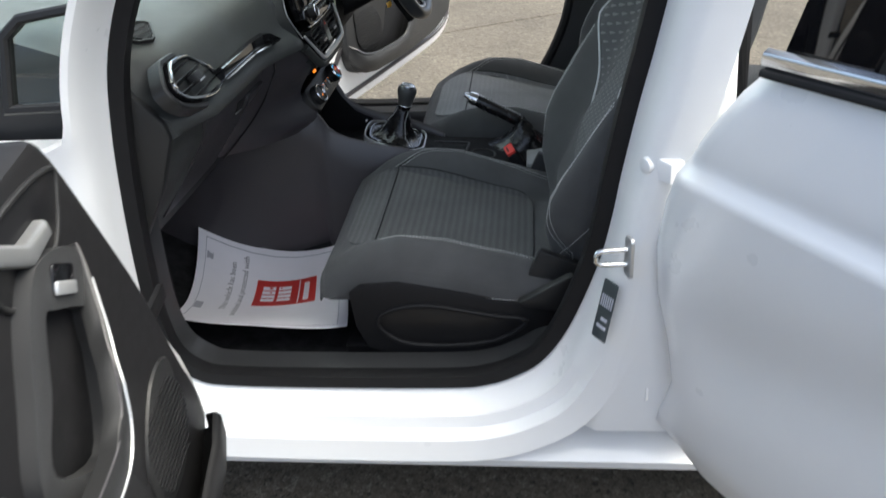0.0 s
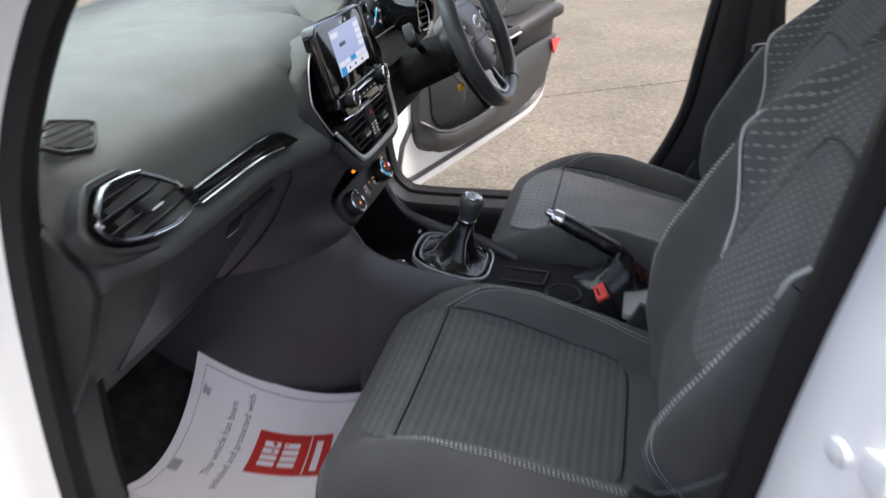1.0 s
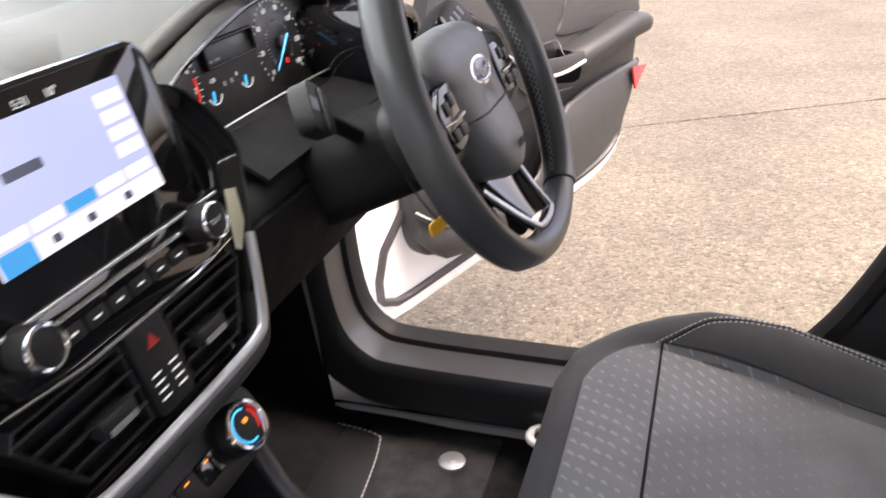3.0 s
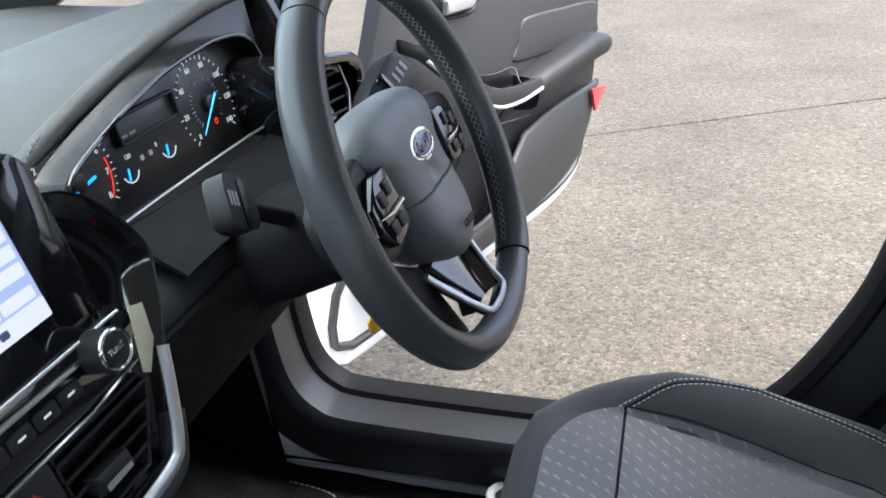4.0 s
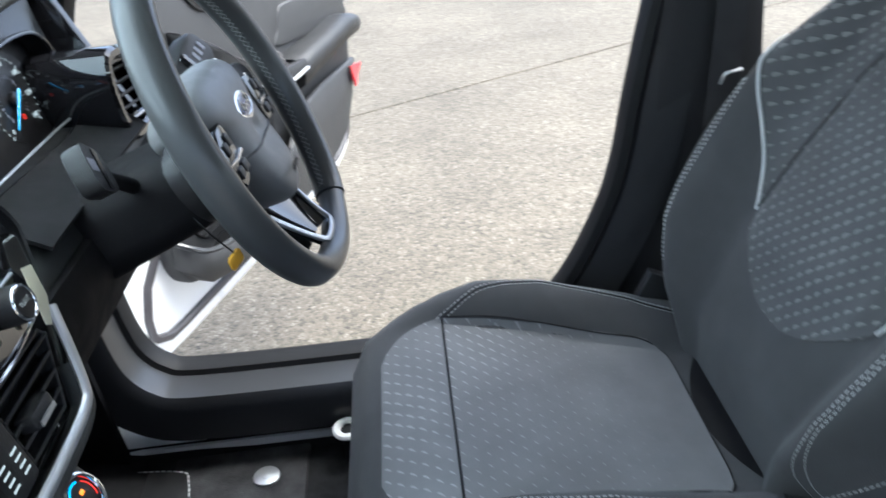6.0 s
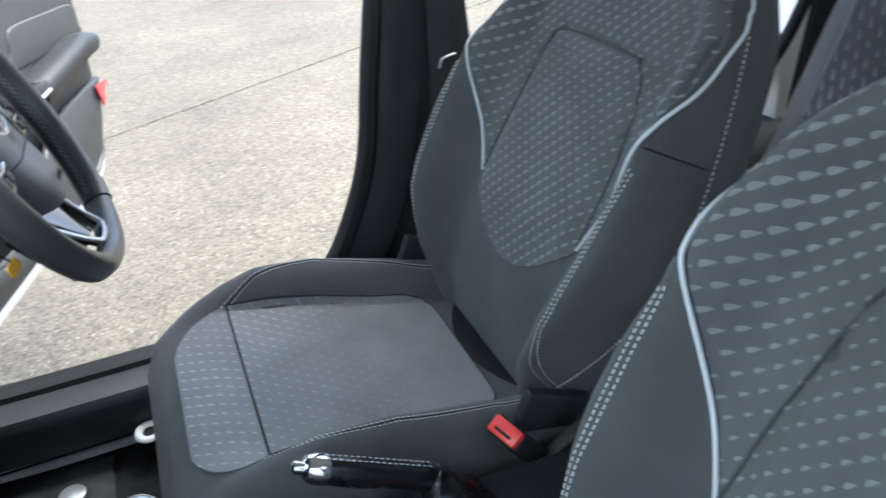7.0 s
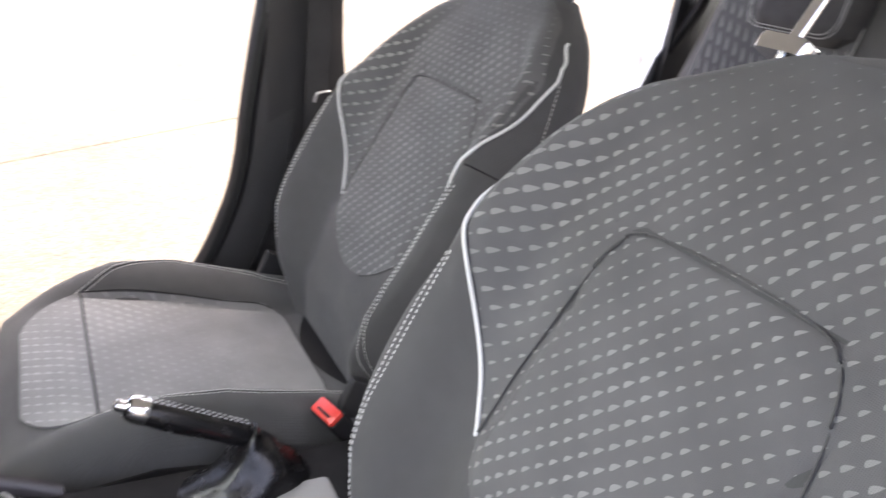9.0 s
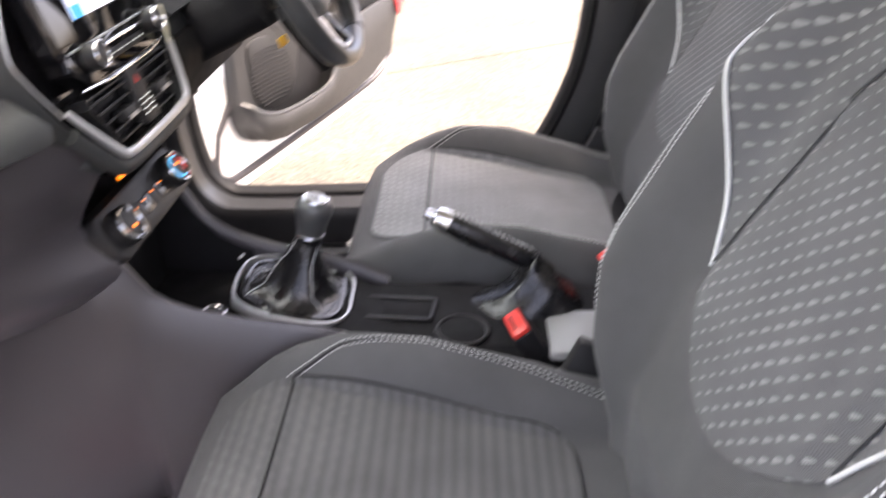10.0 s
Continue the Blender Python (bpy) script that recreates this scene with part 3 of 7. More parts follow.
def shell():
    roof = [(0.26, 1.43), (0.5, 1.485), (0.9, 1.515), (1.4, 1.505), (1.9, 1.44), (2.15, 1.36)]
    rows = [[(x, CY + y, z + 0.02 - 0.05 * (y / 0.6) ** 2) for y in np.linspace(-0.60, 0.60, 9)] for x, z in roof]
    part("roof", sheet(rows, 0.006), WHITE, car, "white painted roof panel")
    rows = [[(x, CY + y, z - 0.02 - 0.05 * (y / 0.62) ** 2) for y in np.linspace(-0.63, 0.63, 9)] for x, z in roof]
    part("headlining", sheet(rows, 0.01), HEADLINER, car, "pale grey roof lining")
    # windscreen and rear window
    rows = [[(x, CY + y * w, z + 0.02 * (1 - (y / 0.66) ** 2)) for y in np.linspace(-0.66, 0.66, 9)] for x, z, w in ((-0.64, 1.105, 1.04), (-0.17, 1.285, 0.99), (0.26, 1.43, 0.92))]
    g = part("windscreen", sheet(rows, 0.005), GLASS, car, "clear windscreen")
    g.visible_shadow = False
    rows = [[(x, CY + y, z) for y in np.linspace(-0.52, 0.52, 5)] for x, z in ((2.15, 1.36), (2.42, 1.06), (2.46, 0.97))]
    g = part("rear_window", sheet(rows, 0.005), GLASS, car)
    g.visible_shadow = False
    rows = [[(x, CY + y * w, z - 0.05 * (y / 0.7) ** 2) for y in np.linspace(-0.7, 0.7, 9)] for x, z, w in ((-1.38, 0.70, 0.72), (-1.3, 0.78, 0.86), (-1.0, 0.87, 0.98), (-0.78, 0.975, 1.02), (-0.65, 1.09, 1.02))]
    part("bonnet", sheet(rows, 0.01), WHITE, car, "white painted bonnet")
    part("front_bumper", loft([[(-1.36 + 0.0, CY + y, z) for y, z in rrect(1.2, 0.42, 0.1, 4, 0, 0.47)], [(-1.44, CY + y, z) for y, z in rrect(0.95, 0.36, 0.1, 4, 0, 0.46)]]), WHITE, car)
    part("tailgate", loft([[(2.40, CY + y, z) for y, z in rrect(1.30, 0.66, 0.1, 4, 0, 0.64)], [(2.68, CY + y, z) for y, z in rrect(1.16, 0.56, 0.1, 4, 0, 0.62)]]), WHITE, car)
    # floor, toe board and tunnel in one carpet
    xs = [-0.62, -0.5, -0.4, -0.3, -0.22, -0.15, -0.08, 0.0, 0.2, 0.5, 0.8, 1.1, 1.35, 1.38, 2.2]
    ys = [-0.645, -0.635, -0.62, -0.45, -0.3, -0.18, -0.14, -0.11, 0, 0.11, 0.14, 0.18, 0.3, 0.45, 0.62, 0.645, 0.66]
    rows = []
    for x in xs:
        f = lerp(x, [-0.62, -0.45, -0.3, -0.15, -0.05, 0.1, 1.35, 1.37, 2.2], [0.75, 0.62, 0.47, 0.37, 0.335, 0.318, 0.318, 0.52, 0.52])
        row = []
        for i, y in enumerate(ys):
            z = f
            if abs(y) < 0.16 and x < 1.2:
                z = f + (0.16 - abs(y)) / 0.05 * 0.1 if abs(y) > 0.11 else max(f, 0.42)
            if i in (0, len(ys) - 1):
                z = max(f, 0.35)
            row.append((x, y, z))
        rows.append(row)
    part("floor_carpet", sheet(rows, 0.01), CARPET, car, "black moulded carpet")
    part("bulkhead", sheet([[(-0.60, y, z) for y in np.linspace(-0.72, 0.74, 3)] for z in (0.3, 0.7, 1.0)], 0.01), CARPET, car)
    part("underbody", sheet([[(x, y, 0.235) for y in np.linspace(-0.62, 0.64, 3)] for x in (-0.6, 0.6, 2.2)], 0.008), RUBBER, car)
    # kick panels beside the feet
    for s in (-1, 1):
        rows = [[(x, CY + s * (0.642 - 0.02 * k), z) for x in (-0.6, -0.3, -0.02)] for k, z in enumerate((0.3, 0.5, 0.7, 0.95))]
        part("kick_panel", sheet(rows, 0.012), MATT, car)
    for x in (-0.78, 1.90):
        for s in (-1, 1):
            m = axes((x, CY + s * 0.72, 0.29), (1, 0, 0), (0, 0, s))
            w = part("wheel", disc(0.29, -0.09, 0.09, 0.03, 40), TYRE, car, "black road tyre", m=m)
            part("rim", disc(0.19, -0.05, 0.092, 0.01, 32), SATIN, w, "silver wheel rim", m=m)


shell()

# ---- seats ----
LEAN = Vector((0.5, 0, 0.866))


def cushion_z(v, y):
    a = abs(v)
    z = lerp(y, [-0.125, -0.10, -0.07, -0.03, 0, 0.1, 0.2, 0.32, 0.40, 0.47], [-0.075, -0.035, -0.016, -0.002, 0.0, -0.018, -0.042, -0.068, -0.073, -0.075])
    w = lerp(y, [-0.122, -0.10, -0.05, 0.05, 0.5], [0.215, 0.234, 0.249, 0.262, 0.262])
    pw = lerp(y, [-0.1, 0, 0.32], [0.185, 0.178, 0.145])
    h = lerp(y, [-0.07, -0.02, 0.06, 0.16, 0.3, 0.44], [0.0, 0.018, 0.050, 0.062, 0.050, 0.018])
    q = (a - pw) / max(0.02, w - pw)
    if q > 0:
        z += h * math.sin(math.pi * min(1.0, q * 0.82)) ** 0.8
    e = (a - (w - 0.045)) / 0.045
    if e > 0:
        z -= 0.05 * (1 - math.sqrt(max(0, 1 - min(1, e) ** 2)))
    return z - 0.006 * (1 - (a / 0.2) ** 2 if a < 0.2 else 0)


def back_w(d):
    return sum(back_w0(d + k) for k in (-0.024, -0.012, 0.0, 0.012, 0.024)) / 5 if d < 0.62 else back_w0(d)


def back_w0(d):
    return lerp(d, [-0.06, 0.0, 0.06, 0.10, 0.13, 0.16, 0.19, 0.26, 0.31, 0.38, 0.46, 0.52, 0.60, 0.635, 0.67, 0.70, 0.73, 0.75, 0.76], [0.15, 0.162, 0.18, 0.205, 0.23, 0.249, 0.265, 0.288, 0.298, 0.296, 0.280, 0.262, 0.236, 0.217, 0.192, 0.163, 0.125, 0.09, 0.05])


def back_n(v, d):
    a = abs(v)
    n = lerp(d, [-0.06, 0.02, 0.12, 0.25, 0.4, 0.55, 0.66, 0.715, 0.74, 0.76], [-0.105, -0.058, -0.010, 0.002, 0.0, 0.0, -0.003, -0.012, -0.024, -0.045])
    w = back_w(d)
    pw = lerp(d, [0, 0.1, 0.3, 0.45, 0.6, 0.735], [0.10, 0.13, 0.155, 0.175, 0.165, 0.05])
    h = lerp(d, [-0.06, 0.05, 0.12, 0.2, 0.36, 0.46, 0.58, 0.7], [0.01, 0.02, 0.045, 0.068, 0.07, 0.066, 0.036, 0.0])
    q = (a - pw) / max(0.02, w - pw)
    if q > 0:
        n += h * smooth01(q * 1.45) - h * 0.5 * smooth01((q - 0.75) * 4)
    e = (a - (w - 0.04)) / 0.04
    if e > 0:
        n -= 0.045 * (1 - math.sqrt(max(0, 1 - min(1, e) ** 2)))
    # shallow dip along the panel's sewn border
    if d > 0.27:
        near = abs(a - lerp(d, [0.27, 0.38, 0.46, 0.512, 0.538], [0.15, 0.147, 0.136, 0.123, 0.103])) if d < 0.53 else 1.0
        if a < 0.115:
            near = min(near, abs(d - 0.547))
        n -= 0.006 * math.exp(-(near / 0.012) ** 2)
        if d < 0.54 and a < 0.13:
            n += 0.004
    return n


def spread(w, k=27):
    """Samples across a width, closer together at the rims."""
    return [w * math.sin(math.pi / 2 * t) for t in np.linspace(-1, 1, k)]


def dashes(fn, line, lift, on=0.0042, gap=0.0028, wide=0.00065):
    """Stitches laid along a line on a surface fn(v, y)."""
    bm = bmesh.new()
    pts = [Vector((p[0], p[1], fn(p[0], p[1]) + lift)) for p in curve([(a, b, 0) for a, b in line], 14)]
    at = 0.0
    total = sum((b - a).length for a, b in zip(pts, pts[1:]))
    def point(s):
        for a, b in zip(pts, pts[1:]):
            l = (b - a).length
            if s <= l:
                return a.lerp(b, s / l if l else 0)
            s -= l
        return pts[-1]
    while at + on < total:
        a, b = point(at), point(at + on)
        t = (b - a).normalized()
        x = t.cross(Vector((0, 0, 1))).normalized() * wide
        u = Vector((0, 0, wide * 0.8))
        loft([[a - x, a + u, a + x, a - u], [b - x, b + u, b + x, b - u]], bm)
        at += on + gap
    return bm


def on_surface(fn, line, lift, per=10):
    return [Vector((p[0], p[1], fn(p[0], p[1]) + lift)) for p in curve([(a, b, 0) for a, b in line], per)]


def patch(fn, rows, lift, k=21, thick=0.003):
    """A cloth panel laid on a surface; rows of (y, half width left, half width right)."""
    out = []
    for y, l, r in rows:
        out.append([(v, y, fn(v, y) + lift) for v in np.linspace(-l, r, k)])
    return sheet(out, -thick)


def make_seat(out_side, xo, xb, cy, dc, db, cloth, label):
    """A front seat. out_side: the local side on which the door stands."""
    seat = thing("front_seat", (0.55 + xo, cy, 0.318), label, "car seat", "front seats")
    mc = axes((0.41 + xo, cy, 0.622 + dc), (0, -1, 0), (1, 0, 0))
    mb = axes((0.70 + xb, cy, 0.537 + db), (0, -1, 0), LEAN)
    o = out_side
    # cushion
    rings = []
    for y in [-0.125, -0.123, -0.118, -0.11, -0.10, -0.09] + [-0.08 + 0.01 * k for k in range(44)] + [0.36, 0.38, 0.40, 0.425, 0.45, 0.47]:
        w = lerp(y, [-0.122, -0.10, -0.05, 0.05, 0.5], [0.215, 0.234, 0.249, 0.262, 0.262])
        top = [(v, y, cushion_z(v, y)) for v in spread(w, 61)]
        zb = lerp(y, [-0.125, -0.10, -0.05, 0, 0.3, 0.47], [-0.10, -0.115, -0.105, -0.085, -0.125, -0.14])
        side = top[-1][2]
        rings.append(top + [(w + 0.004, y, (side + zb) / 2), (w - 0.012, y, zb), (-w + 0.012, y, zb), (-w - 0.004, y, (side + zb) / 2)])
    cushion = part("cushion", loft(rings), CLOTH, seat, "charcoal cloth seat cushion", m=mc, sharp=50)
    rows = []
    for y in np.linspace(-0.074, 0.0, 12):
        h = 0.183 * math.sqrt(max(0.0, 1 - ((0.0 - y) / 0.088) ** 3))
        rows.append((float(y), h, h))
    part("front_insert", patch(cushion_z, rows, 0.0036, 61), cloth, cushion, "grey patterned cloth insert", m=mc)
    rows = []
    for y in np.linspace(0.004, 0.335, 36):
        h = lerp(y, [0, 0.32], [0.183, 0.153])
        c = max(0.0, (y - 0.30) / 0.035)
        h -= 0.03 * (1 - math.sqrt(max(0, 1 - c * c)))
        rows.append((float(y), h, h))
    part("seat_insert", patch(cushion_z, rows, 0.0036, 61), cloth, cushion, "grey patterned cloth insert", m=mc)
    for s in (-1, 1):
        border = [(s * 0.184, 0.004), (s * 0.178, 0.08), (s * 0.169, 0.16), (s * 0.160, 0.24), (s * 0.154, 0.30), (s * 0.142, 0.325), (s * 0.11, 0.335), (0.0, 0.336)]
        part("insert_seam", tube(on_surface(cushion_z, border, 0.0028, 6), 0.0013, 6), RUBBER, cushion, m=mc)
    part("cross_seam", tube(on_surface(cushion_z, [(-0.184, 0.002), (-0.09, 0.001), (0, 0.0), (0.09, 0.001), (0.184, 0.002)], 0.0022), 0.0015, 6), RUBBER, cushion, m=mc)
    for s in (-1, 1):
        ridge = [(0.181, -0.006), (0.193, 0.02), (0.208, 0.055), (0.217, 0.10), (0.219, 0.16), (0.214, 0.24), (0.203, 0.32), (0.188, 0.40)]
        for k in (-0.0036, 0.0036):
            part("stitching", dashes(cushion_z, [(s * (v + k), y) for v, y in ridge], 0.0010, wide=0.0008), THREAD, cushion, m=mc)
        part("bolster_seam", tube(on_surface(cushion_z, [(s * v, y) for v, y in ridge], -0.0003), 0.0014, 6), RUBBER, cushion, m=mc)
        part("side_stitching", dashes(lambda v, y: -0.058 - 0.1 * y, [(s * 0.2665, 0.0), (s * 0.2675, 0.12), (s * 0.2675, 0.26), (s * 0.2665, 0.36)], 0.0), THREAD, cushion, m=mc)
    # backrest
    rings = []
    for d in [-0.06, -0.03, 0, 0.03] + [0.05 + 0.0125 * k for k in range(49)] + [0.675, 0.69, 0.71, 0.725, 0.74, 0.75, 0.757, 0.76]:
        w = back_w(d)
        f = [(v, d, back_n(v, d)) for v in spread(w, 61)]
        nb = lerp(d, [-0.06, 0.1, 0.6, 0.71, 0.735], [-0.07, -0.11, -0.10, -0.09, -0.075])
        e = f[-1][2]
        rings.append(f + [(w + 0.002, d, (e * 2 + nb) / 3), (w - 0.006, d, (e + nb * 3) / 4), (w - 0.035, d, nb), (-w + 0.035, d, nb), (-w + 0.006, d, (e + nb * 3) / 4), (-w - 0.002, d, (e * 2 + nb) / 3)])
    back = part("backrest", loft(rings), CLOTH, seat, "charcoal cloth backrest with side bolsters", m=mb, sharp=55)
    hw = lambda d: lerp(d, [0.200, 0.203, 0.212, 0.226, 0.25, 0.27, 0.285, 0.32, 0.355, 0.39, 0.43, 0.47, 0.53, 0.6, 0.66, 0.70, 0.742], [0.02, 0.04, 0.062, 0.088, 0.120, 0.141, 0.15, 0.165, 0.185, 0.206, 0.228, 0.243, 0.244, 0.228, 0.19, 0.155, 0.085])
    rows = [(d, hw(d), hw(d)) for d in [0.200, 0.203, 0.207, 0.212, 0.219, 0.226, 0.237] + [0.25 + 0.0123 * k for k in range(41)]]
    part("back_insert", patch(back_n, rows, 0.0022, 47), PATTERN, back, "grey cloth insert with pale wedge pattern", m=mb)
    line = [(-0.15, 0.29), (-0.147, 0.38), (-0.136, 0.46), (-0.123, 0.512), (-0.103, 0.538), (-0.06, 0.546), (0, 0.548), (0.06, 0.546), (0.103, 0.538), (0.123, 0.512), (0.136, 0.46), (0.147, 0.38), (0.15, 0.29)]
    part("panel_seam", tube(on_surface(back_n, line, 0.0050, 24), 0.0012, 6), CLOTH, back, m=mb)
    for s in (-1, 1):
        pip = [(s * 0.151, 0.285), (s * 0.168, 0.32), (s * 0.188, 0.355), (s * 0.209, 0.39), (s * 0.231, 0.43), (s * 0.246, 0.47), (s * 0.247, 0.53), (s * 0.231, 0.6), (s * 0.212, 0.64), (s * 0.185, 0.675)]
        part("piping", tube(on_surface(back_n, pip, 0.003, 8), 0.0024, 8), PIPING, back, "silver-grey piping", m=mb)
        for k in (0.0, 0.007):
            part("stitching", dashes(back_n, [(s * (0.196 + k), 0.06), (s * (0.206 + k), 0.11), (s * (0.222 + k), 0.17), (s * (0.236 + k), 0.23), (s * (0.243 + k), 0.30), (s * (0.247 + k), 0.37), (s * (0.250 + k), 0.43)], 0.0012, wide=0.0009), THREAD, back, m=mb)
        part("bolster_seam", tube(on_surface(back_n, [(s * 0.250, 0.455), (s * 0.268, 0.458), (s * back_w(0.46), 0.46)], 0.0004, 6), 0.0012, 6), RUBBER, back, m=mb)
        edge = [(s * (back_w(d) + 0.003), d, -0.02) for d in (0.06, 0.14, 0.22, 0.3, 0.38, 0.46, 0.54, 0.62)]
        part("side_stitching", dashes(lambda v, y: -0.02, [(p[0], p[1]) for p in edge], 0.0, wide=0.0007), THREAD, back, m=mb)
        px = s * 0.072 - (0.044 if o > 0 else 0.0)
        post = part("headrest_post", tube([(px, 0.73, -0.045), (px, 0.82, -0.05), (px, 0.93, -0.06)], 0.0065, 12), CHROME, seat, "bright chrome headrest post", m=mb)
        bm = slab(rrect(0.052, 0.034, 0.008), 0, 0.018, 0.005)
        part("guide", bm, CHROME, post, "bright guide sleeve", m=mb @ Matrix.Translation((px, 0.740, -0.045)) @ pose(0, 0, 0, -90, 0, 0))
    # headrest
    rings = []
    for t in np.linspace(0, 1, 13):
        k = math.sin(math.pi * min(1, max(0, t))) ** 0.35 if 0 < t < 1 else 0.35
        rings.append([(x * k, 0.875 + 0.14 * t, -0.065 + y * k) for x, y in rrect(0.26, 0.10, 0.04, 5)])
    part("headrest", loft(rings), CLOTH, seat, "charcoal cloth headrest", m=mb)
    # plastic base with tray, and rails on the floor
    for s in (-1, 1):
        outer = [(-0.045, -0.075), (-0.04, -0.16), (-0.02, -0.215), (0.06, -0.25), (0.28, -0.255), (0.36, -0.22), (0.395, -0.16), (0.40, -0.10), (0.36, -0.106), (0.274, -0.096), (0.16, -0.07), (0.06, -0.05), (-0.02, -0.055)]
        mv = axes((0.41 + xo, cy - s * 0.256, 0.622), (1, 0, 0), (0, 0, 1))
        val = part("side_valance", slab(outer, -0.012 * s * -1, 0.014 * s, 0.006), RUBBER, seat, "black plastic seat side cover", m=mv)
        dip = [(0.005, -0.155), (0.05, -0.2), (0.13, -0.212), (0.25, -0.2), (0.315, -0.16), (0.32, -0.135), (0.25, -0.125), (0.12, -0.1), (0.03, -0.115)]
        dip = [tuple(p[:2]) for p in curve([(a, b, 0) for a, b in dip], 4, True)]
        part("moulded_rim", hollow(dip, 0.010, 0.008 * s, 0.022 * s), RUBBER, val, m=mv)
        # raised black slab stands for the shade inside the recess
        part("moulded_recess", slab(dip, 0.008 * s, 0.0155 * s, 0.002), DIAL, val, "flat black slab for the shade in the moulded recess", m=mv)
        lev = [(0.305, -0.088), (0.33, -0.075), (0.40, -0.03), (0.412, -0.028), (0.412, -0.04), (0.395, -0.095), (0.385, -0.11), (0.32, -0.10)]
        part("recliner_lever", slab(lev, 0.014 * s, 0.032 * s, 0.004), PLASTIC, seat, "black plastic recliner lever", m=mv)
        rail = bmesh.new()
        box(rail, (0.60 + xo, cy + s * 0.19, 0.34), (0.56, 0.035, 0.045), bevel=0.004)
        part("rail", rail, RUBBER, seat)
    base = bmesh.new()
    box(base, (0.60 + xo, cy, 0.44), (0.44, 0.47, 0.19), bevel=0.01)
    part("base", base, RUBBER, seat)
    for s in (-1, 1):
        hinge = bmesh.new()
        box(hinge, (0.735 + xb, cy + s * 0.235, 0.535), (0.10, 0.02, 0.16), pose(0, 0, 0, 0, 25, 0), 0.004)
        part("hinge_cover", hinge, PLASTIC, seat)
    return seat


passenger = make_seat(1, 0.0, 0.037, -0.355, -0.008, -0.006, SHADE_SIDE_RIBS, "charcoal cloth front passenger seat with pale wedge pattern and silver piping")


def fuller_shoulder(seat, xb, cy, db):
    """The passenger backrest swells at its inner shoulder."""
    foot = Vector((0.70 + xb, cy, 0.537 + db))
    for ob in seat.children_recursive:
        if ob.type == "MESH" and (WORLD[ob.name].translation - foot).length < 1e-5:
            for v in ob.data.vertices:
                a = 0.017 * smooth01((-v.co.x - 0.10) / 0.1) * lerp(v.co.y, [0.42, 0.52, 0.60, 0.68, 0.75], [0, 0.8, 1.0, 0.9, 0.2])
                v.co.x -= a
                v.co.z += 0.7 * a


fuller_shoulder(passenger, 0.037, -0.355, -0.006)
driver = make_seat(-1, 0.138, 0.16, 0.382, -0.012, -0.022, BRIGHT_SIDE_CLOTH, "charcoal cloth driver seat behind the steering wheel with silver piping")


def longer_front(seat, xo, cy, dc):
    """The driver cushion is drawn out at the knee."""
    foot = Vector((0.41 + xo, cy, 0.622 + dc))
    for ob in seat.children_recursive:
        if ob.type == "MESH" and (WORLD[ob.name].translation - foot).length < 1e-5:
            for v in ob.data.vertices:
                v.co.y -= 0.020 * smooth01(-v.co.y / 0.08)


longer_front(driver, 0.138, 0.382, -0.012)

# ---- dashboard ----
dash = thing("dashboard", (0.0, 0.0, 0.45), "black soft-grained dashboard running across the car under the windscreen", "dashboard")
LEFT = [(-0.60, 1.098), (-0.45, 1.098), (-0.3, 1.092), (-0.12, 1.078), (0.0, 1.066), (0.066, 1.045), (0.100, 1.024), (0.116, 0.992), (0.128, 0.958), (0.148, 0.942), (0.166, 0.928), (0.166, 0.912),
        (0.142, 0.902), (0.124, 0.894), (0.108, 0.85), (0.03, 0.745), (-0.05, 0.652), (-0.08, 0.635), (-0.3, 0.62), (-0.6, 0.66)]
RIGHT = [(-0.60, 1.098), (-0.45, 1.098), (-0.3, 1.092), (-0.12, 1.078), (-0.03, 1.075), (0.0, 1.06), (0.03, 1.0), (0.06, 0.965), (0.10, 0.95), (0.14, 0.942), (0.17, 0.93), (0.18, 0.912),
         (0.175, 0.895), (0.17, 0.88), (0.14, 0.855), (0.08, 0.83), (0.0, 0.80), (-0.05, 0.76), (-0.3, 0.62), (-0.6, 0.66)]


def dash_at(y):
    t = smooth01((y - 0.06) / 0.12)
    bow = 0.02 * (1 - (y / 0.69) ** 2) - 0.012
    end = smooth01((abs(y - CY) - 0.62) / 0.075)
    out = []
    for i, (a, b) in enumerate(zip(LEFT, RIGHT)):
        x, z = a[0] + (b[0] - a[0]) * t, a[1] + (b[1] - a[1]) * t
        if 3 < i < 18:
            x += bow - 0.05 * end * (1 if i < 12 else 0.4)
            z -= 0.012 * end if i < 9 else 0
        c = smooth01((0.36 - abs(y)) / 0.20)
        if 3 < i < 13:
            x += 0.056 * c * (1 - t) * (1 - smooth01((0.205 - abs(y)) / 0.035) * lerp(i, [5, 6, 7, 8], [0.0, 0.25, 0.75, 1.35]))
            z += 0.02 * c * (1 - t) if i < 8 else 0
        lift = 0.028 * smooth01(i / 3) * (1 if i < 17 else 0)
        out.append((x + (0.008 if 3 < i < 18 else 0), y, z + lift))
    return out


part("panel", loft([dash_at(float(y)) for y in np.concatenate([np.linspace(-0.685, -0.565, 7), np.linspace(-0.54, 0.56, 56), np.linspace(0.58, 0.70, 6)])]), SOFT, dash, "black soft-grained dash pad", sharp=60)
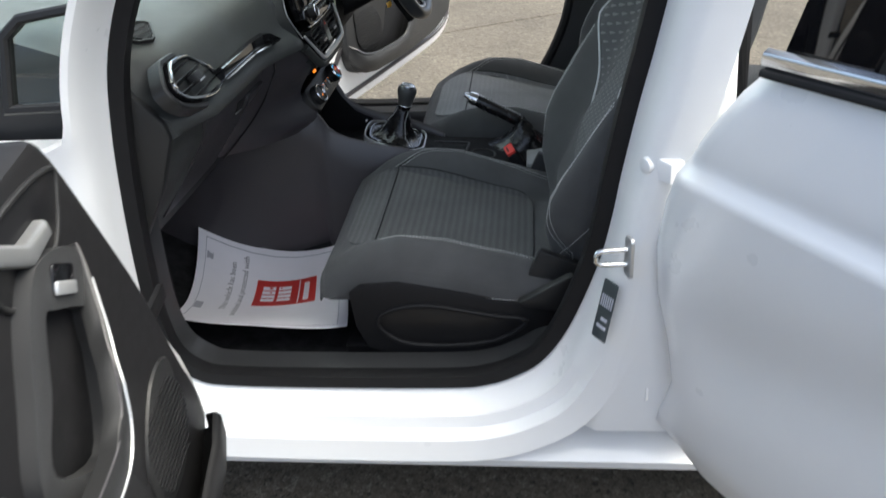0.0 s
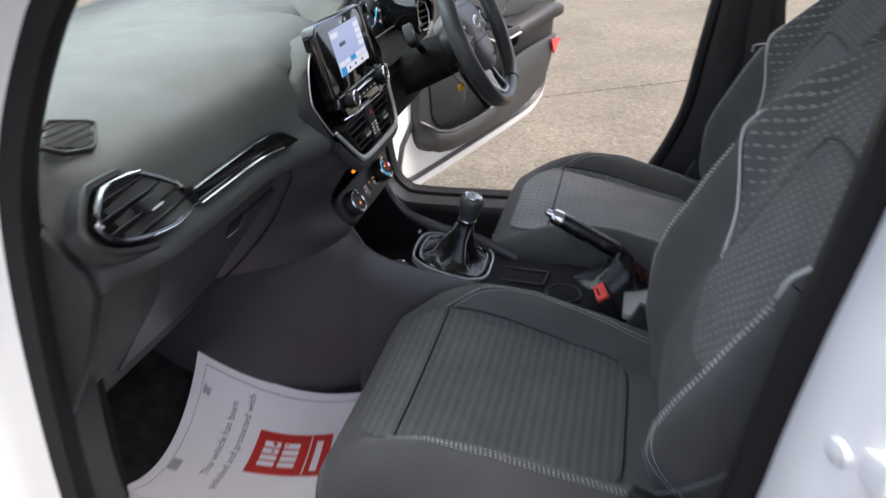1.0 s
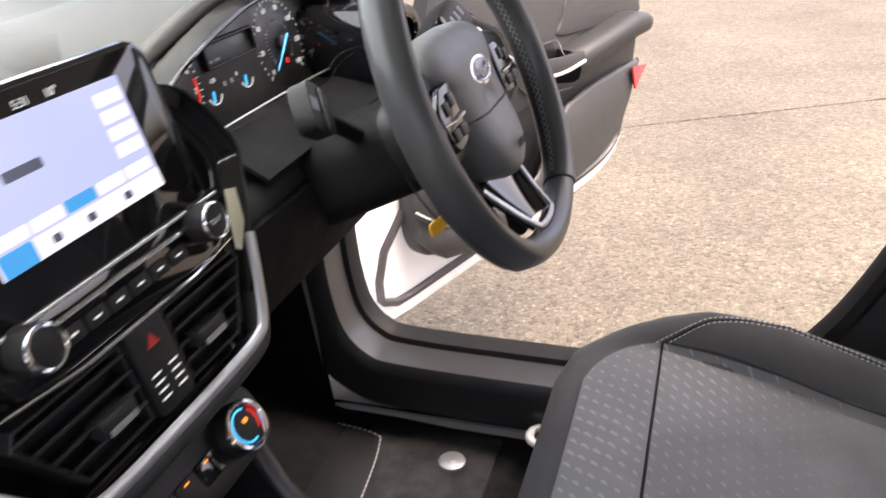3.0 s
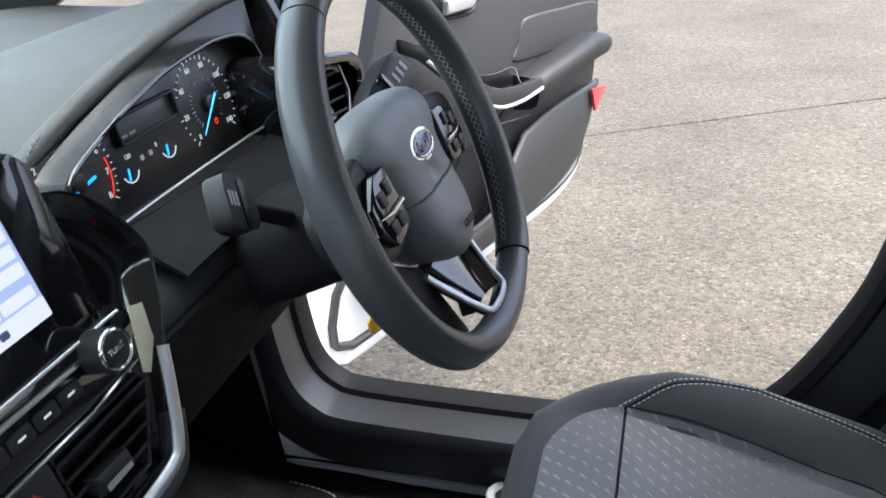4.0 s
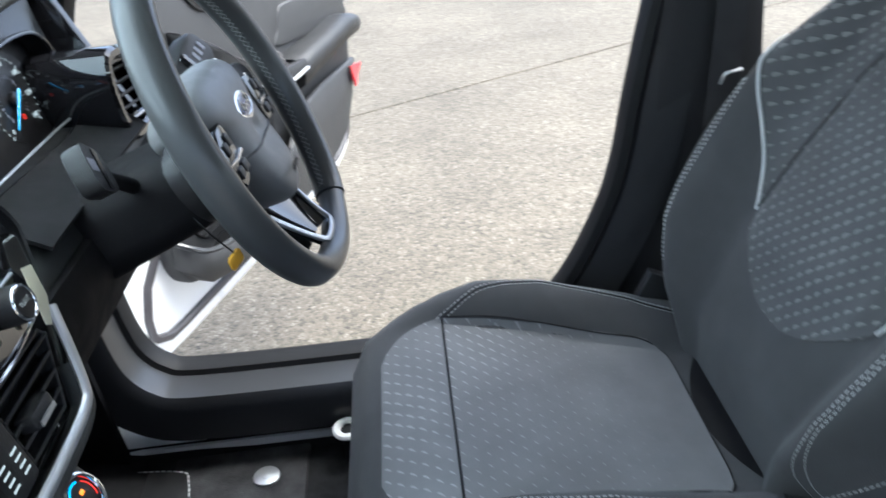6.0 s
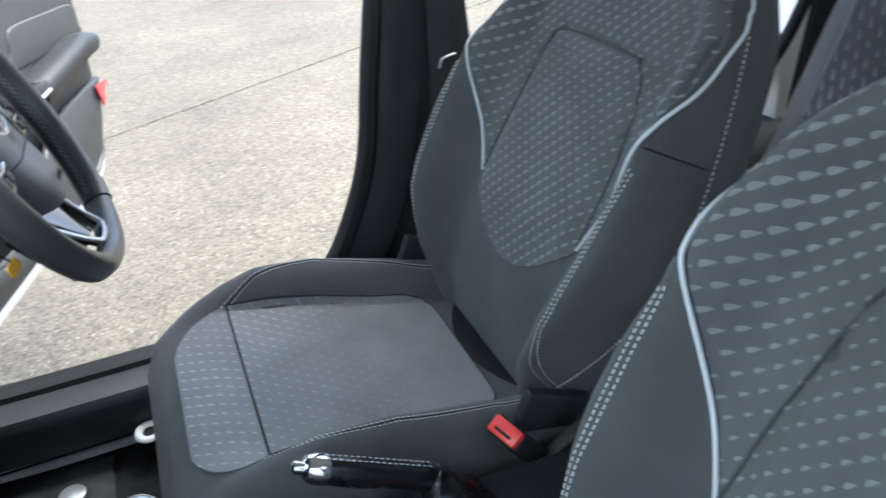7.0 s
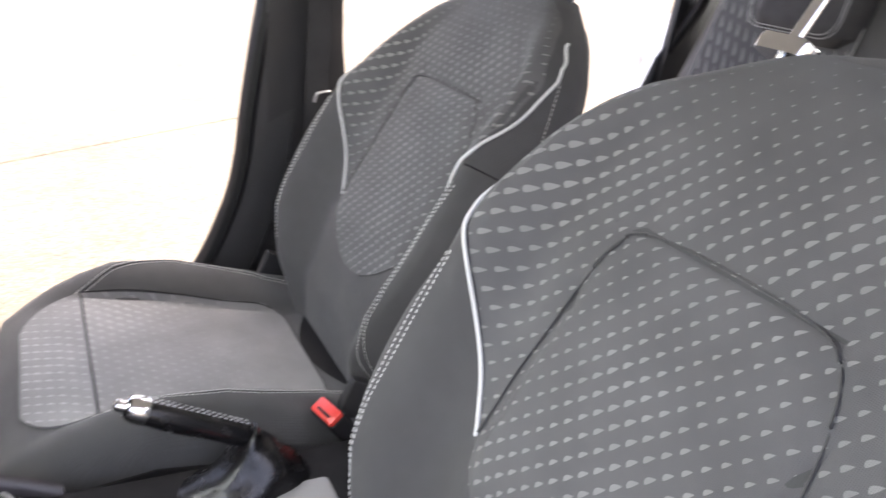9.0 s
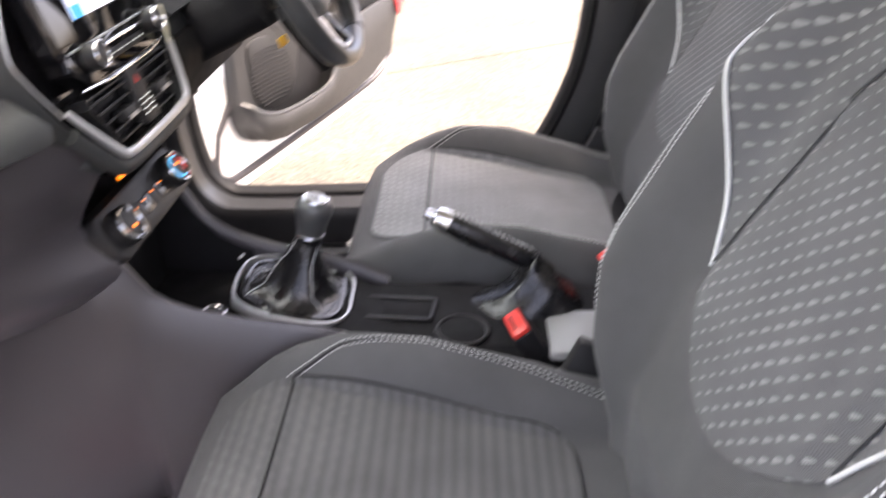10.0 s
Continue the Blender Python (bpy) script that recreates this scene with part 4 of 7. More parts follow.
# end cap toward the passenger door
cap = [(-0.30, 0.68), (-0.045, 0.675), (0.008, 0.728), (0.068, 0.828), (0.108, 0.928), (0.103, 0.958), (0.058, 1.013), (0.008, 1.048), (-0.1, 1.058), (-0.3, 1.058)]
for s, y in ((-1, -0.68), (1, 0.685)):
    part("end_panel", slab(cap, 0.0, 0.018, 0.006), PLASTIC, dash, "smooth black end panel", m=axes((0, y, 0), (1, 0, 0), (0, 0, 1)) if s < 0 else axes((0, y + 0.018, 0), (1, 0, 0), (0, 0, 1)))
# demister grille
m = axes((0.041, -0.584, 1.095), (0.1, 1, 0.0), (-0.86, 0.0, 0.5)) @ Matrix.Scale(0.82, 4)
g = part("side_demister", hollow([(-0.062, 0.0), (-0.05, 0.018), (-0.01, 0.04), (0.0, 0.042), (0.052, 0.012), (0.06, 0.0), (0.012, -0.04), (0.0, -0.043), (-0.04, -0.03)], 0.005, -0.004, 0.004), PLASTIC, dash, "black slatted demister vent", m=m)
for k in range(5):
    bm = bmesh.new()
    yk = -0.028 + 0.014 * k
    box(bm, (0.0, yk, 0.0), (0.095 - abs(yk) * 1.7, 0.004, 0.006), pose(0, 0, 0, 25, 0, 0))
    part("slat", bm, PLASTIC, g, m=m)
part("recess", slab([(-0.055, 0.0), (0.0, 0.038), (0.055, 0.006), (0.0, -0.038)], -0.002, 0.001, 0.0005), RUBBER, g, m=m)


def air_vent(name, m, outline, slats, tab=True):
    """A dash vent inside an outline, wider than high, with vanes cut to its width."""
    o = [tuple(p[:2]) for p in curve([(x, y, 0) for x, y in outline], 4, True)]
    if sum(a[0] * b[1] - b[0] * a[1] for a, b in zip(o, o[1:] + o[:1])) < 0:
        o = o[::-1]
    lo, hi = min(y for x, y in o), max(y for x, y in o)
    v = part(name, hollow(o, 0.008, -0.024, 0.006), PIANO, dash, "gloss black air vent with chrome edge", m=m)
    part("throat", slab(inset(o, 0.005), -0.032, -0.026, 0.001), RUBBER, v, m=m)
    for k in range(slats):
        y = lo + (hi - lo) * (k + 1) / (slats + 1)
        xs = []
        for a, b in zip(o, o[1:] + o[:1]):
            if (a[1] - y) * (b[1] - y) < 0:
                xs.append(a[0] + (b[0] - a[0]) * (y - a[1]) / (b[1] - a[1]))
        bm = bmesh.new()
        box(bm, ((min(xs) + max(xs)) / 2, y, -0.008), (max(xs) - min(xs) - 0.012, 0.003, 0.024), pose(0, 0, 0, -18, 0, 0), 0.001)
        part("vane", bm, PLASTIC, v, m=m)
    if tab:
        bm = bmesh.new()
        box(bm, (0.004, -0.006, 0.003), (0.040, 0.020, 0.016), None, 0.003)
        t = part("tab", bm, PLASTIC, v, m=m)
        bm = bmesh.new()
        box(bm, (0.006, -0.0145, 0.0105), (0.028, 0.003, 0.002))
        part("tab_strip", bm, SATIN, t, m=m)
    return v


mv = axes((0.129, -0.592, 1.010), (-0.10, 1, -0.06), (-0.5, 0, 0.86))
vent_line = [(-0.106, 0.0), (-0.100, 0.016), (-0.062, 0.040), (-0.04, 0.043), (0.01, 0.041), (0.034, 0.034), (0.076, 0.004), (0.086, -0.012), (0.094, -0.034), (0.088, -0.043), (0.066, -0.049), (0.02, -0.050), (-0.03, -0.043), (-0.075, -0.030), (-0.098, -0.016)]
v = air_vent("side_vent", mv, vent_line, 4)
for line, wide in (([(-0.100, 0.002, 0.007), (-0.099, 0.012, 0.007), (-0.055, 0.039, 0.007), (-0.01, 0.039, 0.007), (0.026, 0.034, 0.007)], 0.0024), ([(0.077, -0.002, 0.008), (0.089, -0.034, 0.008), (0.068, -0.045, 0.008), (0.02, -0.049, 0.008), (-0.035, -0.041, 0.008)], 0.0018)):
    part("chrome_edge", tube(curve(line, 5), wide, 8), CHROME, v, m=mv)
# raised rim moulded round the vent
rim = [tuple(p[:2]) for p in curve([(x * 1.14 - 0.002, y * 1.30, 0) for x, y in vent_line], 4, True)]
part("vent_rim", hollow(rim, 0.012, -0.03, -0.002), PLASTIC, dash, "black vent surround", m=mv)
# gloss trim blade with chrome line
def blade_at(y, h, lift):
    """Two places on the dash face, above and below the trim blade."""
    P = [Vector(p) for p in dash_at(y)]
    n = Vector((0.82, 0, 0.57))
    lo = P[9] + n * lift
    return lo.lerp(P[7] + n * lift, h), lo


blade = []
for t in np.linspace(0, 1, 16):
    y = -0.515 + 0.246 * float(t)
    h = (0.46 + 0.06 * t) * (1 - max(0.0, (t - 0.88) / 0.12) ** 2 * 0.75)
    (a, b), (c, d) = blade_at(y, h, 0.005), blade_at(y, h, -0.003)
    a = a + Vector((0.017, 0, 0.002))
    blade.append([c, c.lerp(a, 0.6) + Vector((0, 0, 0.005)), a, a.lerp(b, 0.5) + Vector((0.0015, 0, 0.0)), b, d])
part("trim_blade", loft(blade), PIANO, dash, "gloss black trim blade", sharp=50)
part("blade_chrome", tube([blade_at(float(y), 0.0, 0.008)[1] for y in np.linspace(-0.51, -0.288, 10)], 0.0026, 8), CHROME, dash, "thin chrome line")


# glovebox lid on the sloping face, with latch
def lower_face(y, t, lift):
    """A place on the sloping lower face: t runs from its top to its bottom."""
    P = dash_at(y)
    a, b, c = Vector(P[13]), Vector(P[14]), Vector(P[16])
    q = a.lerp(b, t / 0.2) if t < 0.2 else b.lerp(c, (t - 0.2) / 0.8)
    return q + Vector((0.82, 0, -0.57)) * lift


rows = []
for t in np.linspace(0.02, 0.97, 9):
    rows.append([lower_face(float(y), float(t), 0.005) for y in np.linspace(-0.585 + 0.05 * t, lerp(t, [0, 0.2, 0.45, 0.7, 1], [-0.243, -0.226, -0.222, -0.232, -0.25]), 14)])
part("glovebox_lid", sheet(rows, 0.008), BOUNCE_PLASTIC, dash, "black glovebox lid")
def latch_low(y):
    """Lower edge of the lens-shaped recess round the pull handle."""
    return lerp(y, [-0.400, -0.392, -0.375, -0.34, -0.30, -0.275, -0.258, -0.250], [0.20, 0.262, 0.285, 0.283, 0.262, 0.235, 0.20, 0.155])


ys = [float(y) for y in np.linspace(-0.400, -0.250, 16)]
# no hollow is cut: a dark sheet on the lid paints its shade
latch = part("glovebox_latch", sheet([[lower_face(y, 0.150 + (latch_low(y) - 0.150) * t, 0.0066) for y in ys] for t in (0.0, 0.33, 0.66, 1.0)], 0.002), DIAL, dash, "dark sheet for the shade behind the glovebox pull")
ys = [float(y) for y in np.linspace(-0.352, -0.252, 12)]
rows = []
for t in np.linspace(0, 1, 5):
    rows.append([lower_face(y + 0.006 * math.sin(math.pi * t) * (-1 if y < -0.34 else 0), 0.152 + (latch_low(y) - 0.010 - 0.152) * float(t), 0.0125) for y in ys])
part("pull_plate", sheet(rows, 0.005), BOUNCE_PLASTIC, latch, "black glovebox pull handle")
part("latch_line", tube(curve([lower_face(y, latch_low(y), 0.0078) for y in (-0.388, -0.36, -0.32, -0.29, -0.27, -0.257, -0.251)], 5), 0.0013, 6), SATIN, latch)

# ---- centre stack ----
ms = axes((0.209, 0.012, 1.005), (0, 1, 0), (-0.22, 0, 0.976)) @ Matrix.Scale(1.04, 4)


def st(name, bm, mat, parent, label="", smooth=True, sharp=38):
    return part(name, bm, mat, parent, label, ms, smooth, sharp)


pod = [(-0.07, 0.092), (-0.105, 0.0885), (-0.15, 0.070), (-0.184, 0.018), (-0.178, -0.012), (-0.158, -0.055), (-0.112, -0.118), (-0.095, -0.126), (0.095, -0.126), (0.112, -0.118), (0.158, -0.055), (0.178, -0.012), (0.184, 0.018), (0.15, 0.07), (0.105, 0.0885), (0.07, 0.092)]
stack = thing("centre_stack", (0.2, 0.0, 0.86), "gloss black centre stack with touch screen, radio panel and air vents", "car console")
pod = [tuple(p[:2]) for p in curve([(a, b, 0) for a, b in pod], 3, True)]
pod = pod if sum(a[0] * b[1] - b[0] * a[1] for a, b in zip(pod, pod[1:] + pod[:1])) > 0 else pod[::-1]
dish = [[(x * k, y * k, z) for x, y in pod] for k, z in ((0.97, -0.07), (0.995, -0.02), (1.0, -0.014), (0.992, -0.0125), (0.97, -0.0145), (0.93, -0.019), (0.88, -0.024), (0.8, -0.027), (0.6, -0.028), (0.2, -0.028))]
st("pod", loft(dish), PIANO, stack, "gloss black dished surround", sharp=70)
collar = []
for d, z in ((-0.002, -0.030), (0.0015, -0.0125), (0.005, -0.0115), (0.011, -0.0145), (0.022, -0.0175), (0.036, -0.026), (0.052, -0.042), (0.072, -0.068), (0.095, -0.105)):
    ring = []
    for x, y in inset(pod, -d):
        k = lerp(y, [-0.16, -0.10, -0.03, 0.03, 0.06, 0.095], [0.22, 0.32, 0.8, 1.0, 0.85, 0.3])
        k = k if x < 0.06 else k * 0.3
        q = min(pod, key=lambda p: (p[0] - x) ** 2 + (p[1] - y) ** 2)
        drop = lerp(y, [0.02, 0.085], [1.0, 2.2]) if x < 0.06 else 2.0
        ring.append((q[0] + (x - q[0]) * k, q[1] + (y - q[1]) * k, -0.0115 + (z + 0.0115) * drop))
    collar.append(ring)
st("pad_collar", loft(collar, caps=False), SOFT, stack, "soft black pad rising to the surround", sharp=70)
st("surround_edge", tube(curve([(-0.072, 0.0925, -0.012), (-0.106, 0.0890, -0.012), (-0.150, 0.0705, -0.011), (-0.185, 0.018, -0.011), (-0.179, -0.012, -0.0105), (-0.159, -0.055, -0.006)], 5), 0.0013, 8), SATIN, stack, "thin silver edge line")
# screen housing
scr = st("screen_housing", slab(rrect(0.240, 0.134, 0.018, 6, -0.010, 0.054), -0.018, 0.004, 0.005), PIANO, stack, "black glossy screen housing")
st("screen_glass", slab(rrect(0.231, 0.125, 0.015, 6, -0.010, 0.054), 0.004, 0.0052, 0.0006), PIANO, scr, "glossy screen glass")
disp = st("display", slab(rrect(0.145, 0.080, 0.001, 1, -0.002, 0.062), 0.0052, 0.0056, 0.0001), SCREEN_BLUE, scr, "lit pale blue touch display", False)


def tile(name, x, y, w, h, mat, z=0.0056):
    return st(name, slab(rrect(w, h, 0.0012, 2, x, y), z, z + 0.0003, 0.0001), mat, disp, "", False)


tile("display_bar", -0.002, 0.0285, 0.145, 0.0135, SCREEN_WHITE)
tile("display_button", -0.06, 0.0285, 0.026, 0.0135, SCREEN_CYAN, 0.0059)
for k in range(5):
    tile("display_button", -0.058 + 0.028 * k, 0.041, 0.026, 0.008, SCREEN_CYAN if k == 2 else SCREEN_WHITE)
for k in range(4):
    tile("display_button", 0.055, 0.056 + 0.0115 * k, 0.026, 0.0088, SCREEN_WHITE)
tile("display_button", -0.055, 0.092, 0.034, 0.0095, SCREEN_WHITE)
tile("display_line", -0.03, 0.072, 0.03, 0.0065, SCREEN_DARK)
for k, x in enumerate((-0.03, 0.0, 0.035)):
    tile("display_mark", x, 0.0285, 0.007, 0.005, SCREEN_DARK, 0.0059)
for x, txt in ((-0.010, "5:31"), (0.014, "10°")):
    writing("display_clock", txt, 0.0075, ms @ Matrix.Translation((x, 0.1065, 0.0055)), LIT_WHITE, disp)
# radio panel with two knobs
rad = st("radio_panel", slab([(-0.122, -0.002), (-0.128, -0.02), (-0.10, -0.042), (-0.06, -0.046), (0.06, -0.046), (0.10, -0.042), (0.128, -0.02), (0.122, -0.002)], -0.02, 0.006, 0.004), PIANO, stack, "gloss black radio button panel")
st("chrome_line", tube([(-0.07, -0.0135, 0.0075), (0.0, -0.0125, 0.008), (0.07, -0.0135, 0.0075)], 0.0022, 8), CHROME, rad)
st("chrome_line", tube([(-0.115, -0.043, 0.001), (-0.06, -0.0465, 0.0065), (0.06, -0.0465, 0.0065), (0.115, -0.043, 0.001)], 0.0018, 8), CHROME, rad)
st("upper_line", tube([(-0.115, -0.004, 0.0065), (0.115, -0.004, 0.0065)], 0.0014, 6), SATIN, rad)
for k in range(6):
    bm = slab(rrect(0.019, 0.011, 0.002, 2, -0.0525 + 0.021 * k, -0.026), 0.006, 0.0072, 0.0006)
    b = st("button", bm, PLASTIC, rad, "small black radio button")
    st("mark", slab(rrect(0.006, 0.0016, 0.0003, 1, -0.0525 + 0.021 * k, -0.026), 0.0072, 0.0075, 0.0001), LIT_WHITE, b, "", False)
for s in (-1, 1):
    kb = st("knob", disc(0.0150, 0.002, 0.024, 0.003, 32, None, (s * 0.084, -0.016)), PLASTIC, stack, "round black control knob with chrome ring")
    bm = tube([(s * 0.084 + 0.0128 * math.cos(a), -0.016 + 0.0128 * math.sin(a), 0.0235) for a in np.linspace(0, 2 * math.pi, 33)[:-1]], 0.0015, 8, closed=True)
    st("ring", bm, CHROME, kb, "chrome ring")
    st("cap", disc(0.0112, 0.0225, 0.0235, 0.0006, 28, None, (s * 0.084, -0.016)), PIANO, kb)
writing("knob_text", "TUNE", 0.0056, ms @ Matrix.Translation((0.084, -0.016, 0.0237)), LIT_WHITE, stack)
# middle vents, hazard pillar between
for s in (-1, 1):
    o = [(s * 0.022, -0.052), (s * 0.112, -0.052), (s * 0.118, -0.062), (s * 0.086, -0.112), (s * 0.022, -0.112)]
    vent = st("middle_vent", hollow(o if s > 0 else o[::-1], 0.003, -0.025, 0.0), PLASTIC, stack, "black slatted middle air vent")
    st("throat", slab(o, -0.03, -0.012, 0.001), RUBBER, vent)
    for k in range(4):
        y = -0.062 - 0.0125 * k
        w = lerp(y, [-0.112, -0.062], [0.062, 0.094])
        bm = bmesh.new()
        box(bm, (s * (0.022 + w / 2), y, -0.006), (w, 0.003, 0.016), pose(0, 0, 0, -20, 0, 0), 0.0008)
        st("vane", bm, PLASTIC, vent)
    bm = bmesh.new()
    box(bm, (s * 0.052, -0.088, 0.002), (0.032, 0.014, 0.014), None, 0.003)
    tab = st("tab", bm, PLASTIC, vent)
    bm = bmesh.new()
    box(bm, (s * 0.052, -0.092, 0.0095), (0.024, 0.004, 0.002))
    st("tab_strip", bm, SATIN, tab)
hz = st("hazard_pillar", slab(rrect(0.038, 0.068, 0.005, 3, 0.0, -0.082), -0.02, 0.004, 0.003), PLASTIC, stack, "black hazard switch pillar")
st("hazard_mark", slab([(-0.006, -0.068), (0.006, -0.068), (0.0, -0.058)], 0.004, 0.0044, 0.0001), RED, hz, "red triangle", False)
for s in (-1, 1):
    for k in range(4):
        st("mark", slab(rrect(0.009, 0.0016, 0.0003, 1, s * 0.009, -0.086 - 0.006 * k), 0.004, 0.0044, 0.0001), LIT_WHITE, hz, "", False)
# silver U under the vents
U = curve([(-0.156, -0.052, -0.002), (-0.135, -0.082, 0.002), (-0.112, -0.112, 0.006), (-0.095, -0.122, 0.007), (-0.05, -0.1245, 0.008), (0.05, -0.1245, 0.008), (0.095, -0.122, 0.007), (0.110, -0.112, 0.006), (0.129, -0.082, 0.002), (0.145, -0.052, -0.002)], 5)
st("silver_frame", tube(U, [0.0036 + 0.0018 * min(1, i / 12) for i in range(len(U))], 10, flat=0.7), SATIN, stack, "satin silver U-shaped frame")
st("lower_lip", tube([Vector((p.x * 1.04, p.y - 0.012, p.z - 0.012)) for p in U[2:-6]], 0.010, 10), SOFT, stack, "soft black lip")
# heater panel
mh = axes((0.20, 0.018, 0.777), (0, 1, 0), (-0.52, 0, 0.855))
hv = part("heater_panel", slab(rrect(0.262, 0.066, 0.02, 5), -0.05, 0.0, 0.005), PLASTIC, stack, "black heater control panel", m=mh)
for s in (-1, 1):
    mk = mh @ Matrix.Translation((s * 0.088, 0.0, 0.0))
    dl = part("heater_dial", disc(0.0245, -0.002, 0.016, 0.003, 36), PLASTIC, hv, "round heater dial with chrome rim", m=mk)
    part("dial_rim", tube([(0.0215 * math.cos(a), 0.0215 * math.sin(a), 0.0165) for a in np.linspace(0, 2 * math.pi, 37)[:-1]], 0.0028, 8, closed=True), CHROME, dl, m=mk)
    part("dial_face", disc(0.018, 0.014, 0.0158, 0.0008, 28), PIANO, dl, m=mk)
    if s > 0:
        part("cold_arc", tube([(0.0155 * math.cos(a), 0.0155 * math.sin(a), 0.0162) for a in np.linspace(radians(60), radians(280), 14)], 0.0010, 6), LIT_BLUE, dl, m=mk)
        part("hot_arc", tube([(0.0155 * math.cos(a), 0.0155 * math.sin(a), 0.0162) for a in np.linspace(radians(-40), radians(40), 8)], 0.0007, 6), LIT_RED, dl, m=mk)
    part("dial_light", slab(rrect(0.006, 0.004, 0.001, 2, 0.003, -0.006 if s < 0 else 0.004), 0.0158, 0.0164, 0.0002), LIT_AMBER, dl, m=mk)
for k in range(4):
    b = part("heater_button", slab(rrect(0.026, 0.022, 0.003, 3, -0.042 + 0.028 * k, -0.004), 0.0, 0.003, 0.001), PIANO if k % 2 else PLASTIC, hv, m=mh)
    part("button_light", slab(rrect(0.0045, 0.0016, 0.0004, 1, -0.042 + 0.028 * k, 0.003), 0.003, 0.0034, 0.0001), LIT_AMBER, b, m=mh)
part("amber_lamp", slab(rrect(0.018, 0.006, 0.002, 2, -0.027, 0.046), 0.012, 0.016, 0.0006), LIT_AMBER, hv, "lit amber airbag lamp", m=mh)

# ---- centre console ----
console = thing("centre_console", (0.4, 0.005, 0.45), "black moulded centre console between the front seats", "car console")


def rail_z(x):
    return lerp(x, [-0.2, 0.1, 0.19, 0.206, 0.228, 0.25, 0.276, 0.335, 0.413, 0.46, 0.50], [0.72, 0.76, 0.775, 0.746, 0.704, 0.686, 0.672, 0.652, 0.636, 0.618, 0.598])


def rail_y(x):
    return lerp(x, [-0.4, -0.2, 0.0, 0.19, 0.3, 0.42, 0.5], [0.17, 0.165, 0.15, 0.122, 0.108, 0.10, 0.088])


for s in (-1, 1):
    rows = []
    for x in (-0.42, -0.3, -0.2, -0.1, 0.0, 0.1, 0.16, 0.19, 0.206, 0.217, 0.228, 0.25, 0.276, 0.3, 0.335, 0.37, 0.413, 0.46, 0.50):
        zt, y = rail_z(x), rail_y(x)
        zb = lerp(x, [-0.42, -0.3, -0.1, 0.1], [0.55, 0.46, 0.36, 0.33])
        rows.append([(x, 0.013 + s * (y + (0.02 if x < 0.2 else 0.05)), zb), (x, 0.013 + s * (y + (0.018 if x < 0.2 else 0.035)), zb + (zt - zb) * 0.35), (x, 0.013 + s * (y + 0.016), zb + (zt - zb) * 0.75), (x, 0.013 + s * (y + 0.004), zt - 0.008), (x, 0.013 + s * (y - 0.003), zt),
                     (x, 0.013 + s * (y - 0.011), zt - 0.004), (x, 0.013 + s * (y - 0.014), zt - 0.015), (x, 0.013 + s * (y - 0.014), zb)])
    part("side_wall", loft(rows), BOUNCE_PLASTIC, console, "black console side", sharp=60)
top = []
for x in (0.14, 0.2, 0.24, 0.27, 0.29, 0.40, 0.45, 0.48, 0.52, 0.6, 0.7, 0.8, 0.9, 0.98):
    z = lerp(x, [0.14, 0.24, 0.27, 0.29, 0.44, 0.48, 0.52, 0.98], [0.60, 0.602, 0.606, 0.622, 0.604, 0.592, 0.586, 0.565])
    w = lerp(x, [0.14, 0.44, 0.5, 0.7, 0.98], [0.112, 0.092, 0.09, 0.085, 0.08])
    top.append([(x, 0.013 - w, 0.36), (x, 0.013 - w, z - 0.012), (x, 0.013 - w + 0.01, z), (x, 0.013 + w - 0.01, z), (x, 0.013 + w, z - 0.012), (x, 0.013 + w, 0.36)])
part("tray", loft(top), MATT, console, "black console top")
# black sheets added inside the side walls to paint the bin's shade
for s in (-1, 1):
    rows = [[(x, 0.013 + s * (rail_y(x) - 0.0165), 0.60 + (rail_z(x) - 0.017 - 0.60) * t) for x in (0.15, 0.19, 0.217, 0.25, 0.276, 0.30)] for t in (0.0, 0.5, 1.0)]
    part("bin_lining", sheet(rows, 0.0015), MATT, console, "matt black sheet for the shade inside the bin")
part("bin_floor", slab([(0.15, -0.105), (0.285, -0.095), (0.285, 0.12), (0.15, 0.13)], 0.604, 0.6075, 0.001), MATT, console)
part("bin_back", sheet([[(0.15, y, z) for y in (-0.10, 0.11)] for z in (0.58, 0.74)], 0.006), RUBBER, console)
# oblong slot and cup wells: flat dark pieces stand for the shade inside
part("slot", slab(rrect(0.118, 0.046, 0.006, 3), 0, 0.0015, 0.0005), MATT, console, "oblong slot, its shade a flat dark slab", m=axes((0.509, 0.022, 0.5875), (1, -0.1, -0.02), (0, 1, 0)))
part("slot_rim", hollow(rrect(0.130, 0.058, 0.008, 3), 0.005, 0.0, 0.005), PLASTIC, console, m=axes((0.509, 0.022, 0.5875), (1, -0.1, -0.02), (0, 1, 0)))
mcup = axes((0.612, -0.034, 0.582), (1, 0, -0.05), (0, 1, 0))
cup = part("cup_well", disc(0.033, 0.0, 0.004, 0.001, 32), MATT, console, "round cup well, its shade a flat dark disc", m=mcup)
part("well_rim", tube([(0.0345 * math.cos(a), 0.0345 * math.sin(a), 0.004) for a in np.linspace(0, 2 * math.pi, 37)[:-1]], 0.003, 8, closed=True), PLASTIC, cup, m=mcup)
mbtn = axes((0.281, -0.05, 0.632), (1, 0, -0.2), (0, 1, 0))
b = part("round_socket", disc(0.016, -0.01, 0.006, 0.003, 28), PLASTIC, console, "round console button", m=mbtn)
part("socket_ring", tube([(0.014 * math.cos(a), 0.014 * math.sin(a), 0.006) for a in np.linspace(0, 2 * math.pi, 29)[:-1]], 0.002, 8, closed=True), CHROME, b, m=mbtn)
